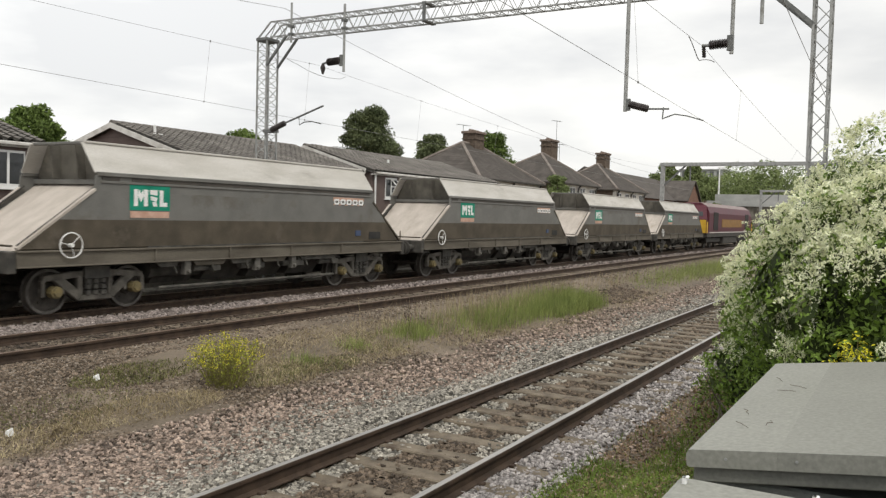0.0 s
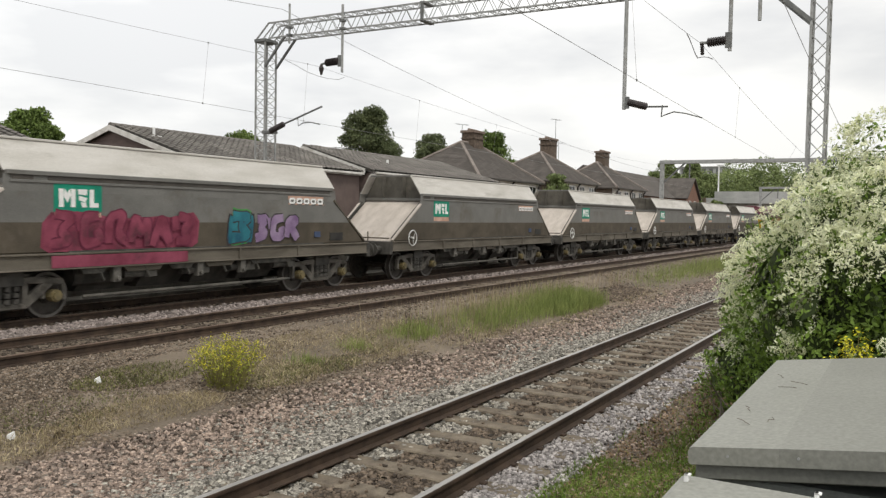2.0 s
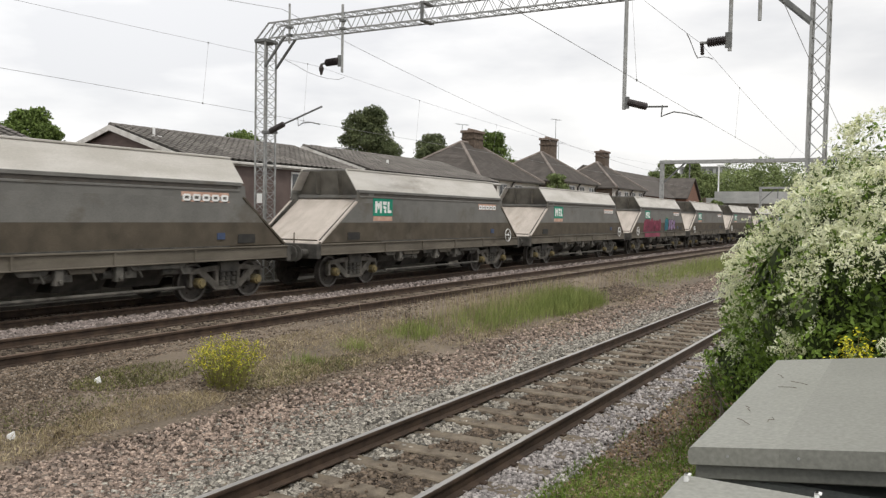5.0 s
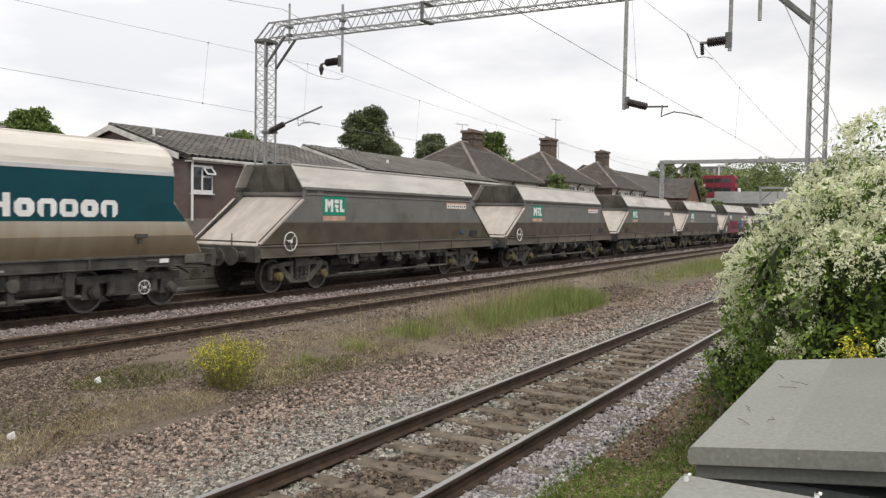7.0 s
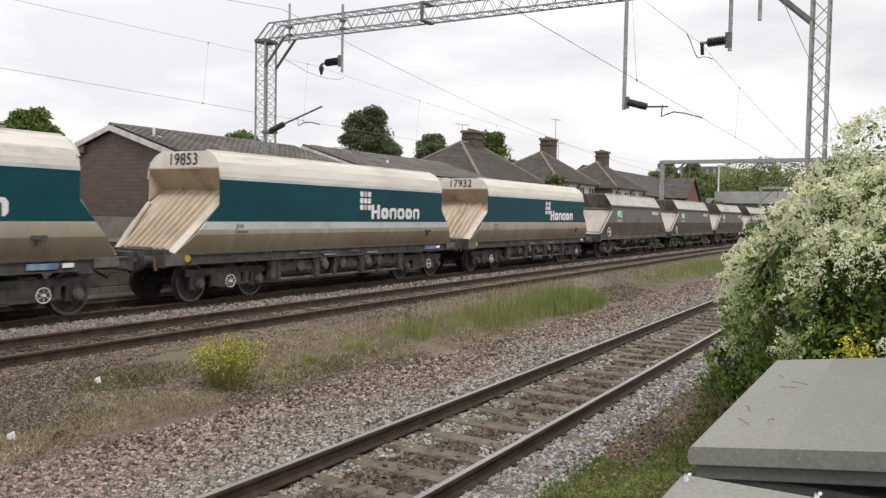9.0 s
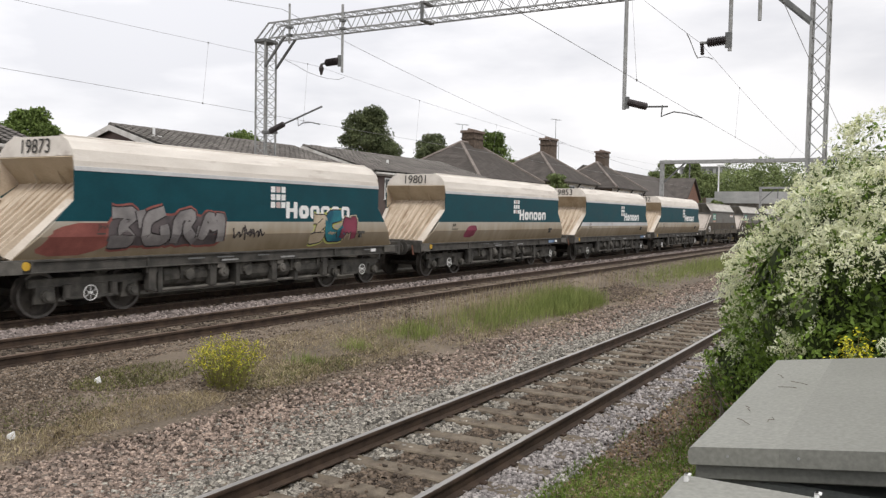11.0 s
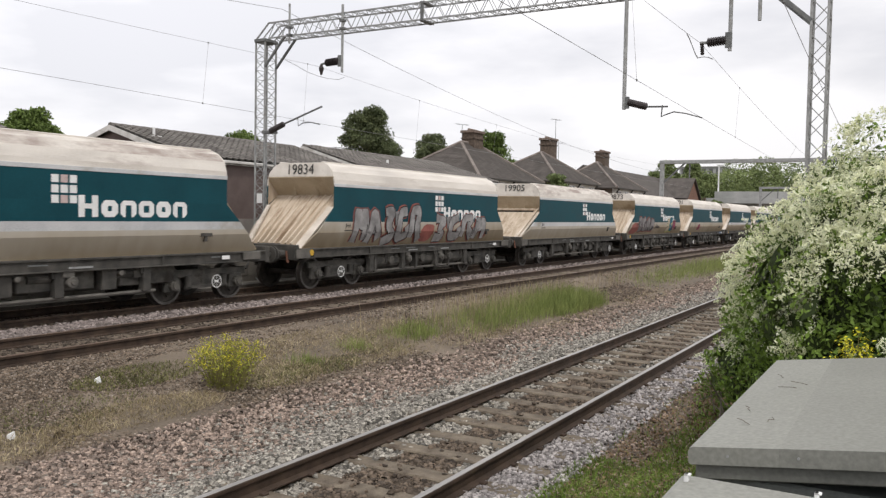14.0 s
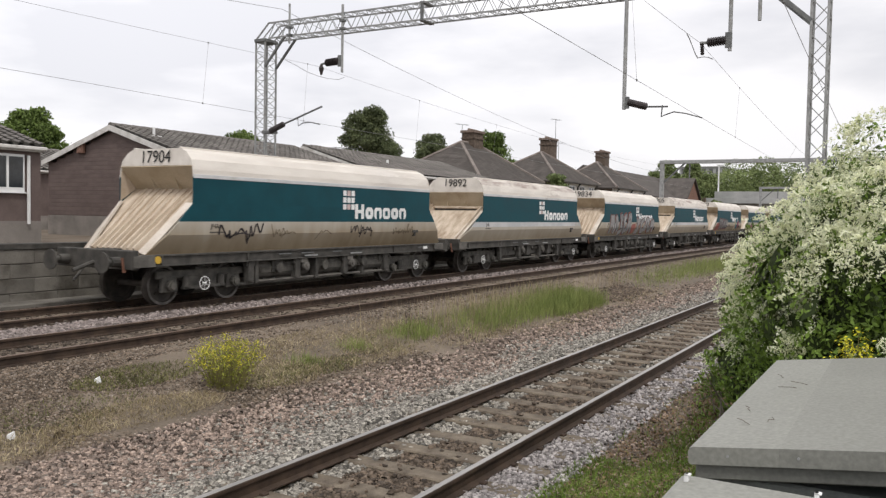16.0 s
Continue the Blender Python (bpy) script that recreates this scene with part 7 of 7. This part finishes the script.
def build_ragwort(name, cx, cy, r, h, n_stem, label, zbase=None, flowers=40, petal=0.013, foot=0.42):
    """Upright stems that fan out from a narrow foot, leafy above and in flower at the top."""
    w = thing(name, label, "wild flower", m=pose(cx, cy, ground_z(cy) if zbase is None else zbase))
    g = Geo()
    rnd = random.Random(int(cx * 100))
    pts, tips = [], []
    for k in range(n_stem):
        a, q = rnd.uniform(0, 6.283), rnd.random() ** 0.5
        tip = Vector((math.cos(a) * r * q, math.sin(a) * r * q, h * (1.0 - 0.30 * q * q) * rnd.uniform(0.72, 1.08)))
        root = Vector((tip.x * foot + rnd.gauss(0, 0.02), tip.y * foot + rnd.gauss(0, 0.02), 0))
        mid_ = root.lerp(tip, 0.5) + Vector((-tip.x * 0.06, -tip.y * 0.06, 0.03))
        g.tube(root, mid_, 0.0045, 4, 0.004).tube(mid_, tip, 0.004, 4, 0.002)
        tips += [tip, mid_.lerp(tip, rnd.uniform(0.55, 0.9)) + Vector((rnd.gauss(0, 0.04), rnd.gauss(0, 0.04), 0))]
        for j in range(11):
            u = rnd.random() ** 0.65
            b = root.lerp(mid_, u * 2) if u < 0.5 else mid_.lerp(tip, u * 2 - 1)
            pts.append(b + Vector((rnd.gauss(0, 0.028), rnd.gauss(0, 0.028), rnd.gauss(0, 0.03))))
    st = part("stem", g, M["ragwort_stem"], w, "brownish stems")
    st["kind"] = "stuff"
    p = np.array(pts)
    v, f = leaf_cards(p, RNG.uniform(0.012, 0.032, len(p)), None, 1.0)
    ob = raw("leaves", v, f, M["ragwort_leaf"])
    ob.parent, ob["kind"] = w, "stuff"
    t = np.repeat(np.array(tips), flowers, 0)
    q = t + RNG.normal(0, 1, t.shape) * np.array([0.026, 0.026, 0.02])
    v, f = leaf_cards(q, RNG.uniform(petal * 0.5, petal, len(q)), np.array([[0, 0, 0.8]]), 0.8)
    ob = raw("blossom", v, f, M["flower_yellow"])
    ob.parent, ob["kind"] = w, "stuff"
    return w


build_ragwort("ragwort_bush", 8.8, 8.75, 0.56, 0.78, 150, "bushy yellow-flowered weed on the waste ground", flowers=6, petal=0.015)
build_ragwort("yellow_flowers", 5.8, 0.30, 0.26, 1.05, 26, "yellow flowers in front of the shrub", 0.55, 16, 0.017)
build_ragwort("yellow_flowers", 5.7, 0.02, 0.22, 1.12, 22, "yellow flowers in front of the shrub", 0.55, 16, 0.017)


def build_tree(x, y, z0, h, spread, crown_from, label, material, n=5200, leaf=0.2, seed=1, flat=1.0):
    t = thing("tree", label, "tree", "trees behind the houses", pose(x, y, z0))
    rnd = random.Random(seed)
    g = Geo()
    top = h * 0.8
    g.tube((0, 0, 0), (0, 0, crown_from), h * 0.03, 8, h * 0.022).tube((0, 0, crown_from), (0.1, 0, top), h * 0.022, 8, h * 0.006)
    cl = []
    for k in range(30):
        a, u = k * 2.4 + rnd.uniform(-0.4, 0.4), rnd.random()
        zz = crown_from + (h - crown_from) * (0.06 + 0.90 * u)
        rr = spread * (0.35 + 0.65 * math.sin(math.pi * (0.18 + 0.72 * u) ** 0.9)) * rnd.uniform(0.62, 1.04) * (1.0 - 0.9 * max(0.0, u - 0.55))
        e = Vector((math.cos(a) * rr * 0.82, math.sin(a) * rr * 0.82, zz))
        s = Vector((0, 0, max(crown_from * 0.9, zz - rr * 0.7)))
        s.z = min(s.z, top)
        g.tube(s, e, h * 0.009, 5, h * 0.003)
        cl.append((e.x, e.y, e.z, spread * rnd.uniform(0.17, 0.34), spread * rnd.uniform(0.17, 0.34), spread * rnd.uniform(0.13, 0.26) * flat))
    cl.append((0, 0, (crown_from + h) / 2, spread * 0.62, spread * 0.62, (h - crown_from) * 0.36))
    cl.append((0.05 * spread, 0, h - spread * 0.25, spread * 0.2, spread * 0.2, spread * 0.25))
    part("trunk", g, M["bark"], t, "brown trunk and limbs")
    p, d = on_ellipsoids(int(n * 3.4), cl, 0.35, 1.3)
    v, f = leaf_cards(p, RNG.uniform(leaf * 0.5, leaf * 1.1, len(p)), d * 0.6, 0.9)
    ob = raw("crown", v, f, material)
    ob.parent, ob["kind"] = t, "stuff"
    return t


build_tree(63.4, 45.0, 1.3, 10.7, 3.1, 4.2, "dark green broad-crowned tree behind the roofs", M["leaf_dark"], 9000, 0.17, 2)
build_tree(75.2, 45.0, 1.3, 9.5, 2.7, 4.0, "dark green tree behind the roofs", M["leaf_dark"], 6500, 0.17, 3)
build_tree(82.5, 48.0, 1.3, 9.0, 1.8, 4.0, "smaller dark green tree behind the roofs", M["leaf_dark"], 3000, 0.17, 9)
build_tree(29.4, 45.0, 1.3, 6.7, 2.1, 2.6, "fresh green tree behind the bungalows", M["leaf_mid"], 6000, 0.14, 4)
build_tree(26.6, 46.0, 1.3, 6.5, 2.0, 2.6, "fresh green tree behind the bungalows", M["leaf_mid"], 4000, 0.14, 14)
build_tree(46.5, 45.0, 1.3, 6.9, 2.3, 3.4, "green tree top just above the ridge", M["leaf_mid"], 3500, 0.15, 5)
build_tree(48.8, 46.0, 1.3, 6.5, 1.7, 3.4, "green tree top just above the ridge", M["leaf_mid"], 2500, 0.15, 15)
build_tree(91.5, 46.0, 1.3, 11.3, 3.2, 4.2, "fresh green tree behind the chimneys", M["leaf_mid"], 5000, 0.2, 6)
build_tree(72.5, 29.6, 1.0, 5.3, 1.6, 1.5, "green garden tree before the houses", M["leaf_far"], 2500, 0.13, 8)


def build_woods():
    """Woodland on the rise in the distance."""
    rnd = random.Random(11)
    pts, out = [], []
    for k in range(46):
        u = k / 45
        cy = 54 - 52 * u + rnd.uniform(-2, 2)
        cx = 205 + rnd.uniform(-14, 26)
        top = 14.5 + 1.6 * math.sin(k * 1.1) + rnd.uniform(-1.2, 1.0) + (cx - 200) * 0.03
        top -= 2.2 * min(1.0, max(0.0, (cy - 42) / 3))     # lower before the flats
        for j in range(5):
            pts.append((cx + rnd.uniform(-3, 3), cy + rnd.uniform(-2.5, 2.5), top - 2.2 - j * 2.1, 3.6, 3.2, 2.6))
    p, d = on_ellipsoids(120000, pts, 0.75, 1.1)
    v, f = leaf_cards(p, RNG.uniform(0.18, 0.42, len(p)), d, 0.7)
    tagged(raw("distant_woods", v, f, M["leaf_far"]), "mixed green woodland on the skyline", "woodland", kind="stuff")


build_woods()


# ---- distant buildings ----
def build_brick_house():
    h = thing("brick_house", "red brick house with brown tiled roof beyond the line", "house", m=pose(101.2, 33.0, 0))
    w, d, e, top = 36.0, 9.0, 5.6, 9.15
    part("wall", Geo().box(0, w, 0, 0.3, 0.8, e), M["brick_red"], h)
    part("roof", Geo().prism([(-0.5, e - 0.1), (d / 2, top), (d + 0.5, e - 0.1)], -0.4, w - 2), M["tile_brown"], h)
    part("end_wall", Geo().prism([(0, 0.8), (d, 0.8), (d, e), (d / 2, top - 0.2), (0, e)], 0, 0.3), M["brick_brown"], h)
    part("cross_gable", Geo().prism([(28.2, 0.8), (36.8, 0.8), (36.8, e - 0.2), (32.5, top - 0.65), (28.2, e - 0.2)], -2.0, 0.0, "y"), M["brick_red"], h, "red brick gable")
    ap = top - 0.4
    part("cross_roof", Geo().slab([(32.5, -2.3, ap), (32.5, 4, ap), (27.8, 4, e - 0.2), (27.8, -2.3, e - 0.2)], 0.2).slab([(32.5, -2.3, ap), (37.2, -2.3, e - 0.2), (37.2, 4, e - 0.2), (32.5, 4, ap)], 0.2), M["tile_brown"], h)
    for c in (30.0, 33.2):
        window_unit("window", h, c, c + 1.3, 3.6, 5.2, -2.0, 2)


build_brick_house()
fl = thing("apartment_block", "pale grey block of flats on the horizon", "apartment building", m=pose(235.0, 44.0, 0))
part("wall", Geo().box(0, 12, 2.5, 14.5, 1.3, 16.9), M["render_pale"], fl)
for i in range(6):
    for j in range(2):
        # metal grey in place of dark glass: distance haze put into the colour
        part("window", Geo().box(-0.06, 0.02, 3.3 + i * 1.9, 4.4 + i * 1.9, 12.4 + j * 2.6, 13.9 + j * 2.6), M["galv_dark"], fl)
part("roof", Geo().box(-0.4, 12.4, 2.2, 14.8, 16.9, 17.15), M["render_pale"], fl)
br = thing("road_bridge", "pale concrete road bridge over the railway in the distance", "bridge")
part("deck", Geo().box(148.0, 158.0, -75, 32, 5.2, 6.1), M["render_pale"], br)
for xx in (148.0, 157.7):
    part("parapet", Geo().box(xx, xx + 0.3, -75, 30.6, 6.1, 7.25), M["render_pale"], br, "pale parapet wall")
part("abutment", Geo().box(148.3, 157.7, 19.5, 32, 0.0, 5.2), M["wall_block"], br)
part("abutment", Geo().box(148.3, 157.7, -75, 0.5, 0.0, 5.2), M["wall_block"], br)
tagged(part("embankment", Geo().prism([(32, -0.5), (32, 6.1), (160, 6.1), (160, -0.5)], 147.0, 159.0), M["earth"]), "grassy approach bank of the road bridge", "embankment", kind="structure")
build_tree(143.0, 29.3, 0.5, 4.9, 1.8, 0.8, "green trees beside the bridge", M["leaf_far"], 4000, 0.26, 21)
build_tree(142.0, 33.2, 0.5, 11.6, 2.6, 1.5, "green trees beside the bridge", M["leaf_far"], 4500, 0.26, 23)
build_tree(143.0, 38.2, 0.5, 11.8, 3.2, 1.5, "green trees beside the bridge", M["leaf_far"], 4500, 0.26, 24)
build_tree(165.0, 36.0, 0.5, 10.6, 3.2, 1.5, "green trees beside the bridge", M["leaf_far"], 5000, 0.28, 22)


def build_bus():
    """Double-decker; local y runs backwards from its front axle."""
    b = thing("double_decker_bus", "red double-decker bus crossing the road bridge", "bus")
    part("body", Geo().prism([(-1.9, 0.35), (8.1, 0.35), (8.1, 4.0), (7.8, 4.25), (-1.5, 4.25), (-1.85, 4.0)], -1.2, 1.2), M["bus_red"], b, "red painted body", 0.06)
    for z0, z1, lab in ((1.35, 2.1, "lower deck windows"), (2.95, 3.65, "upper deck windows")):
        for i in range(6):
            part("side_window", Geo().box(-1.215, -1.195, -1.1 + i * 1.5, 0.25 + i * 1.5, z0, z1), M["glass"], b, lab if i == 0 else "")
        part("windscreen", Geo().box(-1.05, 1.05, -1.93, -1.88, z0, z1), M["glass"], b)
    part("side_panel", Geo().box(-1.216, -1.198, 3.2, 6.0, 2.25, 2.7), M["pinkish_pale"], b, "pale panel between the decks")
    for yy in (-0.2, 5.9):
        for xx in (-1.08, 1.08):
            part("wheel", Geo().tube((xx - 0.13, yy, 0.48), (xx + 0.13, yy, 0.48), 0.48, 14), M["ink"], b)
    return b


bus = build_bus()


def build_van():
    v = thing("van", "white panel van crossing the road bridge", "van")
    part("body", Geo().prism([(-2.4, 0.35), (2.5, 0.35), (2.5, 0.95), (1.7, 1.15), (1.1, 1.95), (-2.4, 1.95)], -0.9, 0.9), M["white_mark"], v, "", 0.06)
    part("side_window", Geo().box(-0.92, -0.90, 0.2, 1.1, 1.2, 1.75), M["glass"], v)
    for yy in (-1.6, 1.6):
        for xx in (-0.8, 0.8):
            part("wheel", Geo().tube((xx - 0.1, yy, 0.34), (xx + 0.1, yy, 0.34), 0.34, 14), M["ink"], v)
    return v


van = build_van()
lp = thing("street_lamp", "slender white lamp post beyond the line", "street lamp", m=pose(150.0, 30.4, 0))
part("pole", Geo().tube((0, 0, 0), (0, 0, 12.0), 0.16, 8, 0.12), M["white_upvc"], lp)
part("lamp_head", Geo().box(-0.2, 0.2, -0.9, 0.3, 11.9, 12.1), M["white_upvc"], lp, "", 0.04)


# roof aerials
def build_aerial(x, y, z, h, label, dish=False):
    a = thing("tv_aerial", label, "aerial", m=pose(x, y, z))
    part("pole", Geo().tube((0, 0, 0), (0, 0, h), 0.025, 6), M["galv_dark"], a)
    g = Geo().tube((-0.7, 0.25, h), (0.7, -0.25, h - 0.02), 0.015, 5)
    for k in range(6):
        u = -0.6 + k * 0.24
        g.tube((u - 0.1, -0.36 * u - 0.28, h), (u + 0.1, -0.36 * u + 0.28, h), 0.01, 4)
    part("elements", g, M["galv_dark"], a)


build_aerial(85.6, 35.2, 9.6, 3.6, "thin television aerial on a chimney")
build_aerial(86.6, 35.2, 8.5, 2.2, "thin television aerial on a roof")
build_aerial(64.6, 35.6, 8.8, 1.7, "thin television aerial on a roof")
build_aerial(37.0, 28.0, 4.9, 1.1, "thin television aerial behind the ridge")

# second cabinet, litter
build_cabinet(pose(0.75, 0.56, 1.615, 0, 0, 0), 1.66, 1.3, 0.0, 1.1, "nearer grey-green lineside equipment cabinet")
for k, (lx, ly) in enumerate(((7.44, 9.92), (5.41, 8.72), (23.5, 8.6))):
    tagged(part("litter", Geo().add([(0, 0, 0), (0.09, 0.02, 0.01), (0.11, 0.10, 0.05), (0.01, 0.09, 0.02), (0.02, 0.02, 0.08), (0.08, 0.04, 0.1), (0.09, 0.08, 0.09), (0.02, 0.08, 0.07)], [(0, 3, 2, 1), (4, 5, 6, 7), (0, 1, 5, 4), (1, 2, 6, 5), (2, 3, 7, 6), (3, 0, 4, 7)]), M["white_upvc"], at=pose(lx, ly, ground_z(ly) - 0.004)), "crumpled white litter on the ground", "litter", "scraps of litter")


# ---- movement ----
# the bank's grass goes on past the cabinets and thins out
x = 3.6 - 7.5 * RNG.beta(1.0, 1.9, 16000)
y = 2.75 - 2.3 * RNG.beta(1.1, 1.5, 16000)
keep = np.array([noise.noise((a * 1.3, b * 1.3, 9.0)) > -0.2 for a, b in zip(x, y)])
x, y = x[keep], y[keep]
blades("grass", x, y, RNG.uniform(0.03, 0.10, len(x)), RNG.uniform(0.006, 0.014, len(x)), M["grass_bank"], "short thinning green grass on the bank", 0.7)


def motions():
    times = [t for t, _ in GONE]
    for w, x0 in wagons:
        walk(w, [(t, pose(x0 + run(t), C3, Z2)) for t in times])
    walk(bus, [(t, pose(150.5, 99.3 - 10.0 * t, 5.9)) for t in (0.0, 4.0, 8.0, 12.0, 16.0)])
    walk(van, [(t, pose(155.0, -40.0 + 10.0 * t, 6.1)) for t in (0.0, 4.0, 8.0, 12.0, 16.0)])
    ticks = [i / FPS for i in range(int(16 * FPS) + 1)]
    turns = [Euler((0, run(min(t, 16.0)) / R_W, 0)).to_matrix().to_4x4() for t in ticks]
    for w, d in every_wheelset():
        p = Matrix.Translation(w.location)
        walk(w, [(t, p @ m) for t, m in zip(ticks, turns)])


def every_wheelset():
    return [(o, 0) for w, _ in wagons for o in w.children_recursive if o.name.split(".")[0] == "wheelset"]


motions()
